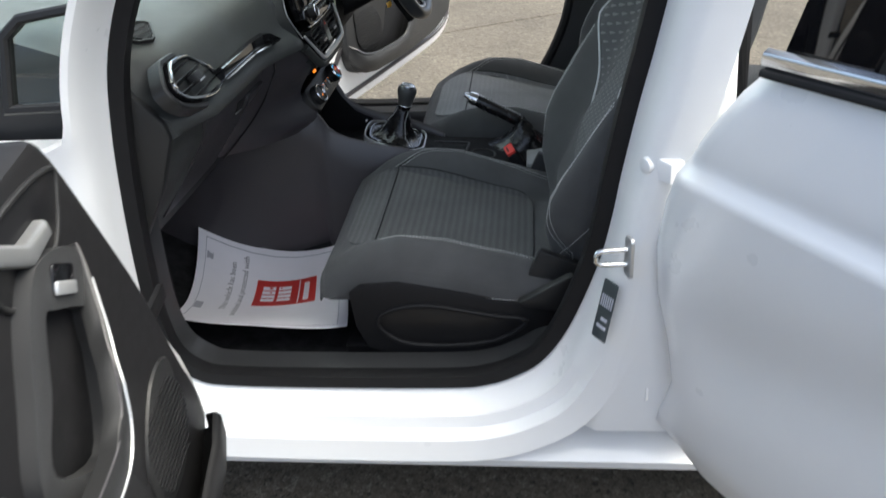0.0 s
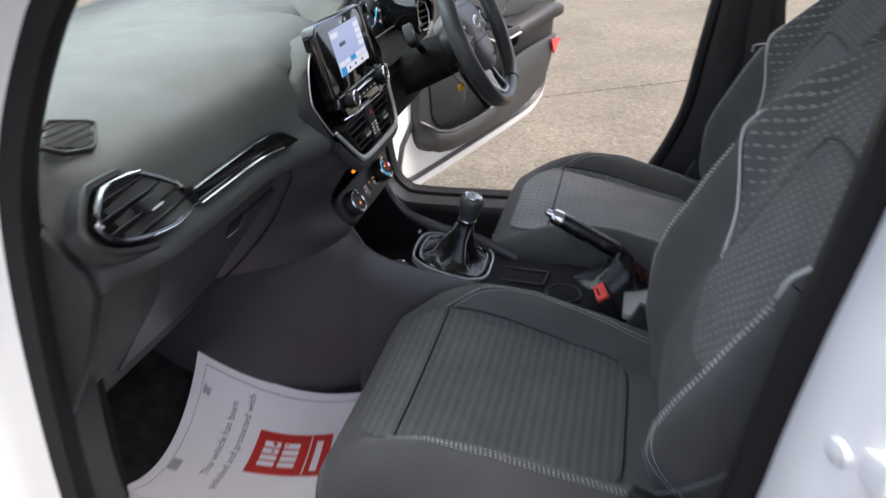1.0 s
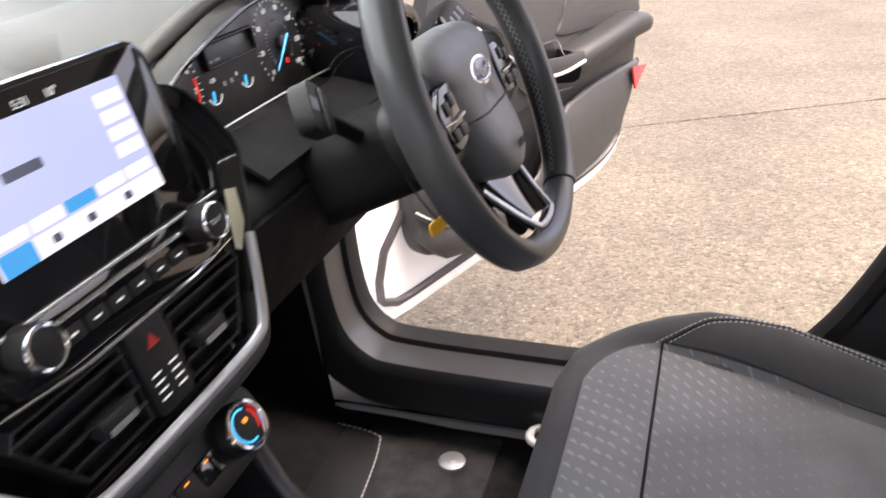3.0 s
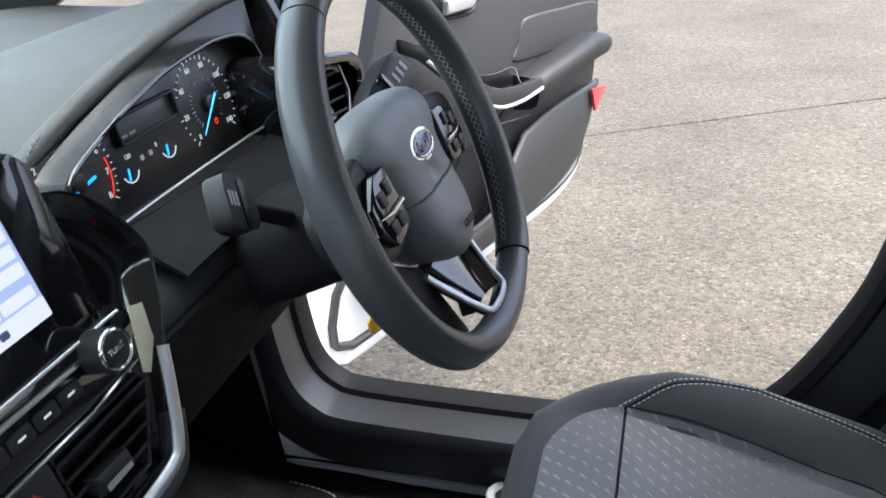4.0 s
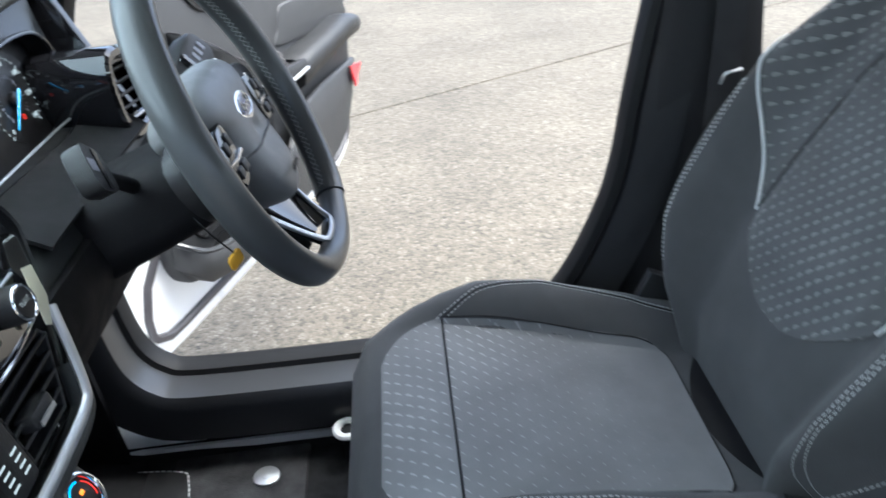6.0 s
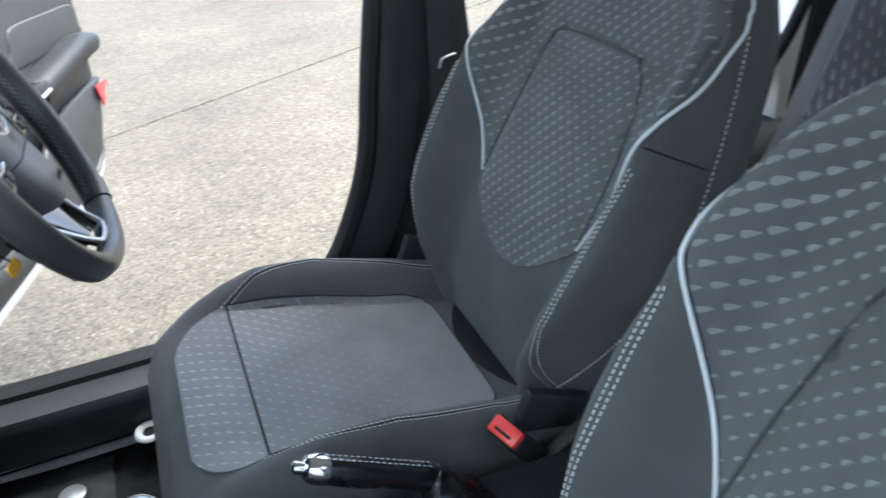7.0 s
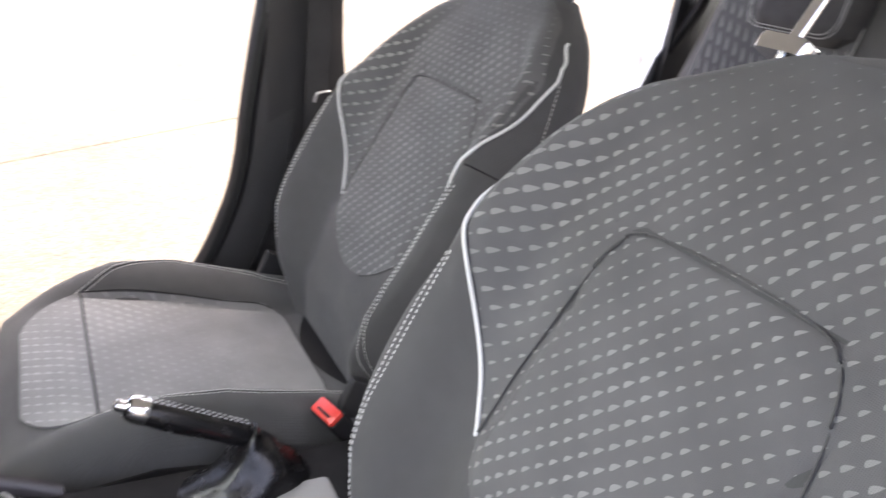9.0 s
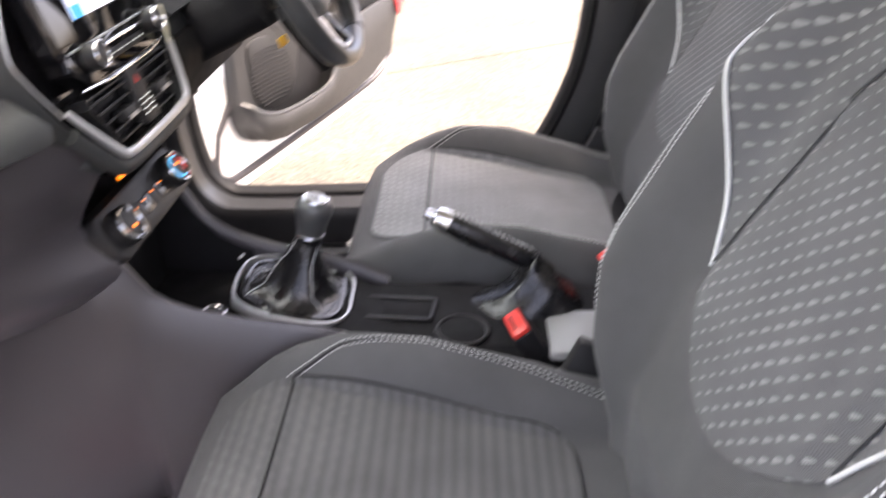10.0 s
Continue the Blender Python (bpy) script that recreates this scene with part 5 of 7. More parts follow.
part("usb_mark", slab(rrect(0.011, 0.004, 0.001, 2), 0.0, 0.0012, 0.0004), THREAD, console, "pale port symbol", m=axes((0.284, 0.09, 0.644), (0.3, 1, 0), (-0.5, 0, 1)))
# storage floor in rear part, pale panel beside the handbrake
part("rear_tray", slab(rrect(0.075, 0.105, 0.008, 3), 0.0, 0.012, 0.004), GREY_TRAY, console, "pale grey console rear panel", m=axes((0.766, -0.03, 0.566), (1, 0, -0.05), (0, 1, 0)))

# cheek that closes the stack down to the console on the passenger's side
near = [ms @ Vector((-0.158, -0.05, -0.03)), ms @ Vector((-0.118, -0.115, -0.015)), mh @ Vector((-0.128, 0.034, -0.012)), mh @ Vector((-0.129, -0.034, -0.012)), Vector((0.15, -0.128, 0.70))]
far = [lower_face(-0.26, t, -0.006) for t in (0.0, 0.22, 0.5, 0.75, 0.95)]
rows = []
for t in np.linspace(0, 1, 7):
    rows.append([a.lerp(b, float(t)) + Vector((0.012, 0, -0.004)) * math.sin(math.pi * float(t)) for a, b in zip(curve(near, 4), curve(far, 4))])
part("stack_cheek", sheet(rows, 0.004), BOUNCE_PLASTIC, dash, "smooth black lower dash panel", sharp=60)

part("lid_groove", tube(curve([(0.166, -0.243, 0.918), (0.158, -0.229, 0.895), (0.136, -0.222, 0.858), (0.118, -0.221, 0.826), (0.083, -0.228, 0.78), (0.039, -0.239, 0.732), (-0.002, -0.25, 0.693)], 5), 0.0022, 6), DIAL, dash, "curved gap beside the glovebox")

# ---- gear lever ----
gear = thing("gear_lever", (0.365, 0.02, 0.622), "black gear lever with leather gaiter and silver ring", "gear lever")
mg = axes((0.372, 0.030, 0.616), (1, 0.03, -0.27), (0, 1, 0))
ringo = [tuple(p[:2]) for p in curve([(-0.082, -0.03, 0), (-0.068, -0.062, 0), (-0.02, -0.082, 0), (0.05, -0.078, 0), (0.08, -0.05, 0), (0.084, 0.0, 0), (0.08, 0.05, 0), (0.05, 0.078, 0), (-0.02, 0.082, 0), (-0.068, 0.062, 0), (-0.082, 0.03, 0)], 4, True)]
part("surround", hollow(ringo, 0.0038, -0.004, 0.0105), SATIN, gear, "silver gaiter surround", m=mg)
part("surround_inner", hollow(inset(ringo if sum(a[0] * b[1] - b[0] * a[1] for a, b in zip(ringo, ringo[1:] + ringo[:1])) > 0 else ringo[::-1], 0.012), 0.007, -0.004, 0.010), PIANO, gear, m=mg)
rings = []
for t in np.linspace(0, 1, 15):
    k = lerp(t, [0, 0.12, 0.28, 0.42, 0.6, 0.8, 1.0], [0.86, 0.84, 0.70, 0.50, 0.35, 0.26, 0.20])
    z = lerp(t, [0, 0.12, 0.28, 0.42, 0.6, 1.0], [0.002, 0.008, 0.006, 0.018, 0.045, 0.088])
    r = []
    for i, (x, y) in enumerate(ringo):
        a = math.atan2(y, x)
        fold = 1 + 0.14 * math.sin(a * 4 + 0.8) * math.sin(math.pi * t) + 0.05 * math.sin(a * 7 + 5 * t) * math.sin(math.pi * t)
        r.append((x * k * fold + 0.007 * t, y * k * fold + 0.004 * t, z))
    rings.append(r)
gait = part("gaiter", loft(rings), BOOT, gear, "creased black leather gaiter", m=mg, sharp=70)
for a0 in (35, 145, 215, 325):
    pts = []
    for t in np.linspace(0.0, 1, 12):
        i = int((a0 / 360 * len(ringo) + 0)) % len(ringo)
        j = int(round(t * 14))
        best = min(rings[j], key=lambda p: -((p[0] - 0.007 * t) * math.cos(radians(a0)) + p[1] * math.sin(radians(a0))))
        pts.append(Vector(best) * 1.01)
    part("gaiter_stitching", tube(pts, 0.0006, 5), THREAD, gait, m=mg)
mk = mg @ pose(0.010, 0.002, 0.088, 0, 0, 0)
rings = []
for z, r in ((-0.012, 0.011), (0.0, 0.012), (0.006, 0.0165), (0.014, 0.018), (0.03, 0.021), (0.042, 0.0245), (0.052, 0.0255), (0.06, 0.0225), (0.064, 0.0165)):
    rings.append([(r * 1.02 * math.cos(a), r * math.sin(a), z) for a in np.linspace(0, 2 * math.pi, 29)[:-1]])
knob = part("knob", loft(rings), LEATHER, gear, "black leather gear knob", m=mk)
part("collar", loft([[(r * math.cos(a), r * math.sin(a), z) for a in np.linspace(0, 2 * math.pi, 29)[:-1]] for z, r in ((-0.004, 0.0158), (0.006, 0.0182), (0.011, 0.0185))]), PIANO, knob, m=mk)
part("knob_band", tube([(0.0187 * math.cos(a), 0.0187 * math.sin(a), 0.011) for a in np.linspace(0, 2 * math.pi, 29)[:-1]], 0.0012, 6, closed=True), CHROME, knob, m=mk)
part("cap", disc(0.0158, 0.06, 0.0662, 0.0015, 28), SATIN, knob, "silver gear pattern cap", m=mk)
part("cap_ring", tube([(0.0162 * math.cos(a), 0.0162 * math.sin(a), 0.0645) for a in np.linspace(0, 2 * math.pi, 29)[:-1]], 0.0022, 8, closed=True), CHROME, knob, m=mk)
for x in (-0.007, 0.0, 0.007):
    part("gear_mark", slab(rrect(0.0012, 0.013, 0.0003, 1, x, 0), 0.0662, 0.0665, 0.0001), RUBBER, knob, m=mk @ pose(0, 0, 0, 0, 0, -90))
part("gear_mark", slab(rrect(0.0145, 0.0012, 0.0003, 1), 0.0662, 0.0665, 0.0001), RUBBER, knob, m=mk @ pose(0, 0, 0, 0, 0, -90))

# ---- handbrake ----
brake = thing("handbrake", (0.70, 0.05, 0.585), "black leather handbrake lever with chrome button end", "handbrake")
a, b = Vector((0.575, 0.058, 0.717)), Vector((0.715, 0.055, 0.640))
u = (b - a).normalized()
line = [a + u * (0.022 + 0.0145 * k) for k in range(10)]
grip = part("grip", tube(line, [0.015, 0.0165, 0.0172, 0.0175, 0.0172, 0.0165, 0.016, 0.016, 0.017, 0.015], 16), BOOT, brake, "black leather grip")
up = u.cross(Vector((0, 1, 0)))
up = up if up.z > 0 else -up
for s in (-1, 1):
    pts = [p + up * 0.0168 + Vector((0, s * 0.0035, 0)) for p in line]
    bm = bmesh.new()
    for p, q in zip(pts, pts[1:]):
        for k in (0.1, 0.6):
            box(bm, p.lerp(q, k), (0.0042, 0.0009, 0.0009), axes((0, 0, 0), tuple(u), (0, 1, 0)))
    part("grip_stitching", bm, THREAD, grip)
part("end_cap", tube([a + u * k for k in (0.001, 0.004, 0.012, 0.02, 0.026)], [0.009, 0.014, 0.0165, 0.0172, 0.017], 20), CHROME, brake, "bright chrome end cap")
part("release_button", tube([a - u * k for k in (0.011, 0.010, 0.006, -0.006)], [0.005, 0.0068, 0.0075, 0.0075], 16), CHROME, brake, "chrome release button")
rings = []
for t in np.linspace(0, 1, 12):
    c = (b - u * 0.005).lerp(Vector((0.695, 0.045, 0.572)), t)
    rx, ry = lerp(t, [0, 0.2, 0.5, 1], [0.018, 0.024, 0.05, 0.098]), lerp(t, [0, 0.2, 0.5, 1], [0.017, 0.023, 0.036, 0.052])
    r = []
    for k in range(28):
        an = 2 * math.pi * k / 28
        fold = 1 + 0.11 * math.sin(an * 3 + t * 7) * math.sin(math.pi * t) + 0.06 * math.sin(an * 5 + 2 - t * 4) * math.sin(math.pi * t)
        nx = Vector((1, 0, lerp(t, [0, 0.5, 1], [0.9, 0.3, -0.05]))).normalized()
        r.append(c + nx * rx * fold * math.cos(an) + Vector((0, 1, 0)) * ry * fold * math.sin(an))
    rings.append(r)
part("gaiter", loft(rings), BOOT, brake, "creased black leather gaiter", sharp=70)


# ---- seat belt buckles ----
def buckle(at, lean, label):
    k = thing("seatbelt_buckle", (at[0], at[1], 0.57), label, "seatbelt buckle", "seat belt buckles")
    up = Vector(lean).normalized()
    m = axes(at, (0.25, 1, 0), tuple(Vector((1, 0, 0)) - up * up.x))
    zz = m.to_3x3() @ Vector((0, 0, 1))
    if zz.z < 0:
        m = axes(at, (0.25, -1, 0), tuple(Vector((1, 0, 0)) - up * up.x))
    body = part("body", slab(rrect(0.056, 0.030, 0.006, 4), -0.085, -0.006, 0.003), RUBBER, k, "black buckle body", m=m)
    part("press_button", slab(rrect(0.050, 0.024, 0.004, 3), -0.006, 0.001, 0.002), BUCKLE_RED, k, "red press button", m=m)
    part("slot", slab(rrect(0.030, 0.004, 0.001, 2, 0, -0.004), 0.001, 0.0014, 0.0001), RUBBER, k, m=m)
    part("stalk", tube([m @ Vector((0, 0, -0.07)), m @ Vector((0, 0.004, -0.10)), Vector((at[0] + 0.04, at[1], 0.50))], 0.011, 8, flat=0.5), BELT, k)
    return k


buckle((0.684, -0.051, 0.608), (-0.45, -0.1, 0.8), "black seat belt buckle with red button beside the passenger seat")
buckle((0.834, 0.118, 0.604), (-0.5, 0.1, 0.75), "black seat belt buckle with red button beside the driver seat")

# ---- steering wheel ----
wheel = thing("steering_wheel", (0.3705, 0.384, 1.0225), "black leather steering wheel with silver lower spoke", "steering wheel")
mw = axes((0.3705, 0.384, 1.0225), (0, 1, 0), (-0.379, 0, 0.925))
R = 0.1785


def rim_pt(a, r=R):
    k = 1.0 - 0.035 * smooth01((-math.sin(a) - 0.75) * 4)
    return Vector((r * math.cos(a), r * k * math.sin(a), 0))


def rim_arc(a0, a1, r, n, closed=False):
    bm = bmesh.new()
    rings = []
    for a in np.linspace(radians(a0), radians(a1), n):
        c = rim_pt(float(a))
        o = c.normalized()
        rings.append([c + o * math.cos(t) * r * 0.94 + Vector((0, 0, 1)) * math.sin(t) * r * 1.12 for t in np.linspace(0, 2 * math.pi, 19)[:-1]])
    return loft(rings, bm, caps=not closed)


for name, a0, a1, r in (("rim_top", 60, 120, 0.0168), ("rim_grip", 120.8, 235.6, 0.0172), ("rim_bottom", 236.4, 299.6, 0.0155), ("rim_grip", 300.4, 419.2, 0.0172)):
    part(name, rim_arc(a0, a1, r, 26), LEATHER, wheel, "smooth black leather rim section", m=mw)
# lacing on the inner side of the grips
for c0, c1 in ((124, 233), (303, 416)):
    bm = bmesh.new()
    steps = 42
    for k in range(steps):
        for s in (-1, 1):
            a, b = radians(c0 + (c1 - c0) * k / steps), radians(c0 + (c1 - c0) * (k + 1) / steps)
            p = rim_pt(a, R - 0.0163) + Vector((0, 0, s * 0.0036 - 0.002))
            q = rim_pt(b, R - 0.0163) + Vector((0, 0, -s * 0.0036 - 0.002))
            tube([p, q], 0.0004, 4, bm)
    part("lacing", bm, GREY_TRAY, wheel, "pale cross lacing", m=mw)
# hub
mhub = mw @ pose(0, 0.013, 0.006)
half_hub = [(0.0, 0.056), (0.045, 0.054), (0.076, 0.047), (0.091, 0.034), (0.089, 0.018), (0.077, 0.003), (0.068, -0.020), (0.062, -0.046), (0.052, -0.074), (0.036, -0.096), (0.014, -0.108)]
hub = half_hub + [(0.0, -0.110)] + [(-x, y) for x, y in half_hub[:0:-1]]
hub = [tuple(p[:2]) for p in curve([(x, y, 0) for x, y in hub], 3, True)]


def hub_edge(x, y):
    """Height of the cover's rim: the lower shield stands forward of the upper cushion."""
    return -0.030 + 0.020 * smooth01((0.005 - y) * 9)


rings = [[(x * 0.7, y * 0.7, -0.085) for x, y in hub], [(x * 0.96, y * 0.96, -0.058) for x, y in hub], [(x, y, hub_edge(x, y) - 0.012) for x, y in hub]]
for k, h in ((0.985, 0.0), (0.955, 0.006), (0.92, 0.0105), (0.88, 0.014), (0.82, 0.0172), (0.74, 0.020), (0.66, 0.022), (0.58, 0.0235), (0.5, 0.0245), (0.4, 0.0253), (0.3, 0.0258), (0.2, 0.026), (0.1, 0.026)):
    rings.append([(x * k, (y + 0.012) * k - 0.012, hub_edge(x * k, (y + 0.012) * k - 0.012) + h * (1 - 0.25 * smooth01((-y - 0.0) * 9))) for x, y in hub])
hb = part("airbag_cover", loft(rings), SKYLIT_HUB, wheel, "black grained airbag cover", m=mhub, sharp=50)
mbdg = mhub @ pose(0.004, 0.001, -0.0058, -3, 0, 0)
e = [(0.0285 * math.cos(a), 0.0150 * math.sin(a)) for a in np.linspace(0, 2 * math.pi, 41)[:-1]]
bd = part("badge", slab(e, -0.005, 0.0022, 0.0015), CHROME, hb, "oval enamel badge with silver rim", m=mbdg)
part("badge_field", slab(inset(e, 0.0034), 0.0015, 0.0028, 0.0004), BLUE_OVAL, bd, "dark enamel field", m=mbdg)
part("badge_line", tube([(x, y, 0.0028) for x, y in inset(e, 0.0048)], 0.0005, 5, closed=True), CHROME, bd, m=mbdg)
part("badge_mark", tube(curve([(-0.016, -0.002, 0.003), (-0.012, 0.005, 0.003), (-0.009, -0.005, 0.003), (-0.003, 0.001, 0.003), (0.003, -0.003, 0.003), (0.009, 0.001, 0.003), (0.014, -0.003, 0.003), (0.016, 0.005, 0.003)], 5), 0.0010, 6), CHROME, bd, m=mbdg)
cover = [Vector(p) for r in rings[3:] for p in r]
seam = []
for x in np.linspace(-0.064, 0.064, 15):
    near = sorted(cover, key=lambda p: (p.x - x) ** 2 + (p.y + 0.037) ** 2)[:3]
    seam.append((float(x), -0.037 + 0.004 * (x / 0.064) ** 2, sum(p.z for p in near) / 3 + 0.0004))
part("cover_seam", tube(curve(seam, 3), 0.0013, 6), DIAL, hb, "fine seam across the cover", m=mhub)
writing("airbag_text", "AIRBAG", 0.0105, mhub @ pose(0.000, -0.080, 0.0078, -2, 0, 0), RUBBER, wheel)
for s in (-1, 1):
    sp = [(s * 0.06, 0.030), (s * 0.108, 0.027), (s * 0.150, 0.014), (s * 0.153, -0.024), (s * 0.122, -0.056), (s * 0.055, -0.05)]
    sp = [tuple(p[:2]) for p in curve([(x, y, 0) for x, y in sp], 3, True)]
    spoke = part("spoke", slab(sp, -0.052, -0.021, 0.008, steps=4), PLASTIC, wheel, "black side spoke", m=mhub)
    btn = [(s * 0.072, 0.014), (s * 0.097, 0.013), (s * 0.122, -0.006), (s * 0.125, -0.028), (s * 0.106, -0.046), (s * 0.069, -0.042)]
    part("pad_gap", slab(inset(btn if s > 0 else btn[::-1], -0.0025)[::s], -0.025, -0.0195, 0.0006), DIAL, spoke, m=mhub)
    pad = part("switch_pad", slab(btn, -0.025, -0.0095, 0.004), PIANO, spoke, "gloss black switch pad", m=mhub)
    for j, (cx, cy, w, h) in enumerate(((0.088, -0.001, 0.010, 0.013), (0.103, -0.006, 0.011, 0.013), (0.086, -0.031, 0.016, 0.011), (0.105, -0.031, 0.014, 0.011))):
        part("switch_rocker", slab(rrect(w, h, 0.002, 3, s * cx, cy), -0.0105, -0.0068, 0.0014), PLASTIC, pad, m=mhub)
    part("switch_chrome", tube([(s * 0.072, -0.019, -0.0086), (s * 0.098, -0.020, -0.0078), (s * 0.121, -0.017, -0.0086)], [0.0024, 0.0017, 0.0006], 6), CHROME, pad, m=mhub)
    for k in range(3):
        part("horn_mark", slab(rrect(0.0012 if k < 2 else 0.006, 0.007 if k < 2 else 0.0012, 0.0004, 1, s * 0.052 + 0.004 * (k - 1) * (k < 2), -0.002 - 0.004 * (k == 2)), 0.0, 0.0007, 0.0002), RUBBER, hb, m=mhub @ Matrix.Translation((0, 0, -0.0118)))
    leg = [(x * s, y) for x, y in ((0.046, -0.080), (0.100, -0.046), (0.108, -0.066), (0.080, -0.112), (0.052, -0.150), (0.040, -0.172), (0.016, -0.172), (0.024, -0.148), (0.036, -0.112))]
    part("lower_spoke", slab(leg, -0.05, -0.030, 0.006), RUBBER, wheel, "black lower spoke", m=mw)
# lower spoke: a dish between the silver edges
rows = []
for t in np.linspace(0, 1, 7):
    y, w, z = -0.086 - 0.066 * t, 0.056 - 0.029 * t, -0.032 + 0.030 * t
    rows.append([(w * u + 0.002, y, z - 0.012 * (1 - u * u)) for u in np.linspace(-1, 1, 11)])
part("spoke_dish", sheet(rows, 0.006), PIANO, wheel, "black hollowed lower spoke", m=mw)
vline = [(-0.056, -0.088, -0.026), (-0.050, -0.101, -0.022), (-0.036, -0.132, -0.009), (-0.029, -0.149, 0.001), (-0.022, -0.1535, 0.0045), (0.0, -0.1545, 0.006), (0.022, -0.1535, 0.0045), (0.030, -0.149, 0.001), (0.039, -0.132, -0.009), (0.050, -0.105, -0.020), (0.054, -0.092, -0.025)]
part("silver_blade", tube(curve(vline, 5), 0.0036, 8, flat=0.8), SATIN, wheel, "satin silver spoke trim", m=mw)
# column and shroud
col = []
for k, (r, h) in zip((-0.03, -0.05, -0.09, -0.15, -0.22, -0.30), ((0.045, 0.034), (0.058, 0.042), (0.066, 0.046), (0.068, 0.048), (0.068, 0.05), (0.068, 0.05))):
    col.append([mw @ Vector((x, y - 0.026, k)) for x, y in rrect(2 * r, 2 * h, 0.034, 6)])
column = part("column_shroud", loft(col), MATT, wheel, "black steering column cover")
for s in (-1, 1):
    root = Vector((s * 0.05, 0.004, -0.125))
    tip = Vector((0.200, 0.064, -0.070)) if s > 0 else Vector((-0.172, 0.072, -0.098))
    bm = tube([mw @ root, mw @ root.lerp(tip, 0.62 if s > 0 else 0.72)], [0.010, 0.011] if s > 0 else [0.008, 0.007], 12)
    stalk = part("stalk", bm, MATT, wheel, "black column stalk")
    ms2 = mw @ axes(root.lerp(tip, 0.76), tip - root, (0.2, 1, 0.0)) @ Matrix.Diagonal((1.25, 1.25, 1.25, 1.0) if s > 0 else (0.62, 1.2, 0.9, 1.0))
    head = part("stalk_head", slab([tuple(p[:2]) for p in curve([(-0.036, -0.013, 0), (-0.030, 0.014, 0), (0.0, 0.019, 0), (0.030, 0.018, 0), (0.036, 0.0, 0), (0.030, -0.017, 0), (0.0, -0.019, 0)], 3, True)], -0.011, 0.011, 0.004), PLASTIC, stalk, m=ms2)
    part("twist_ring", slab(rrect(0.012, 0.034, 0.003, 3, -0.004, 0.0), -0.0125, 0.0125, 0.002), PIANO, head, m=ms2)
    for k in range(3):
        bm = bmesh.new()
        box(bm, (0.010 + 0.008 * k, 0.002, s * 0.0113), (0.0035, 0.010, 0.0006))
        part("stalk_mark", bm, PALE_INK, head, m=ms2)
# lower knee cover under the column
knee = []
for y in np.linspace(0.18, 0.62, 8):
    knee.append([(0.0, y, 0.78), (0.12, y, 0.805), (0.185, y, 0.832), (0.21, y, 0.90), (0.20, y, 0.935), (0.12, y, 0.95), (0.0, y, 0.94)])
part("knee_cover", loft(knee), MATT, dash, "smooth black knee cover")

# ---- instrument cluster ----
cluster = thing("instrument_cluster", (0.10, 0.358, 0.98), "black instrument cluster with lit white dials and blue needles", "instrument cluster")
CT = radians(10)
UP = (-math.sin(CT), 0, math.cos(CT))
mcl = axes((0.092, 0.358, 1.0235), (0, 1, 0), UP)
mlens = axes((0.116, 0.358, 1.0235), (0, 1, 0), UP)


def cl(name, bm, mat, parent, label="", smooth=False):
    return part(name, bm, mat, parent, label, mcl, smooth)


lens_top = [(-0.130, 0.018), (-0.122, 0.030), (-0.10, 0.040), (-0.039, 0.058), (0.01, 0.069), (0.046, 0.076), (0.10, 0.081), (0.15, 0.083), (0.20, 0.075), (0.222, 0.05)]
lens_low = [(0.225, 0.01), (0.21, -0.03), (0.16, -0.043), (0.10, -0.043), (0.0, -0.038), (-0.07, -0.034), (-0.106, -0.028), (-0.126, -0.010)]
lens = [Vector(p) for p in curve([(x, y, 0) for x, y in lens_top + lens_low], 4, True)]
face_loop = [mcl @ Vector((p.x * 0.985, p.y * 0.96, 0)) for p in lens]
cl("face", slab([(p.x * 0.985, p.y * 0.96) for p in lens], -0.02, 0.0, 0.001), DIAL, cluster, "black dial face", True)
part("bezel_wall", loft([face_loop, [mlens @ p for p in lens]], caps=False), DIAL, cluster, "matt black bezel wall", sharp=60)
part("bezel_rim", tube([mlens @ p for p in lens], 0.0026, 8, closed=True), PIANO, cluster, "gloss black bezel rim")
part("lens_edge", tube(curve([mlens @ Vector((x, y, 0.002)) for x, y in ((0.215, -0.029), (0.12, -0.026), (-0.02, -0.025), (-0.108, -0.026))], 4), 0.0013, 6), SATIN, cluster, "thin silver lower edge")
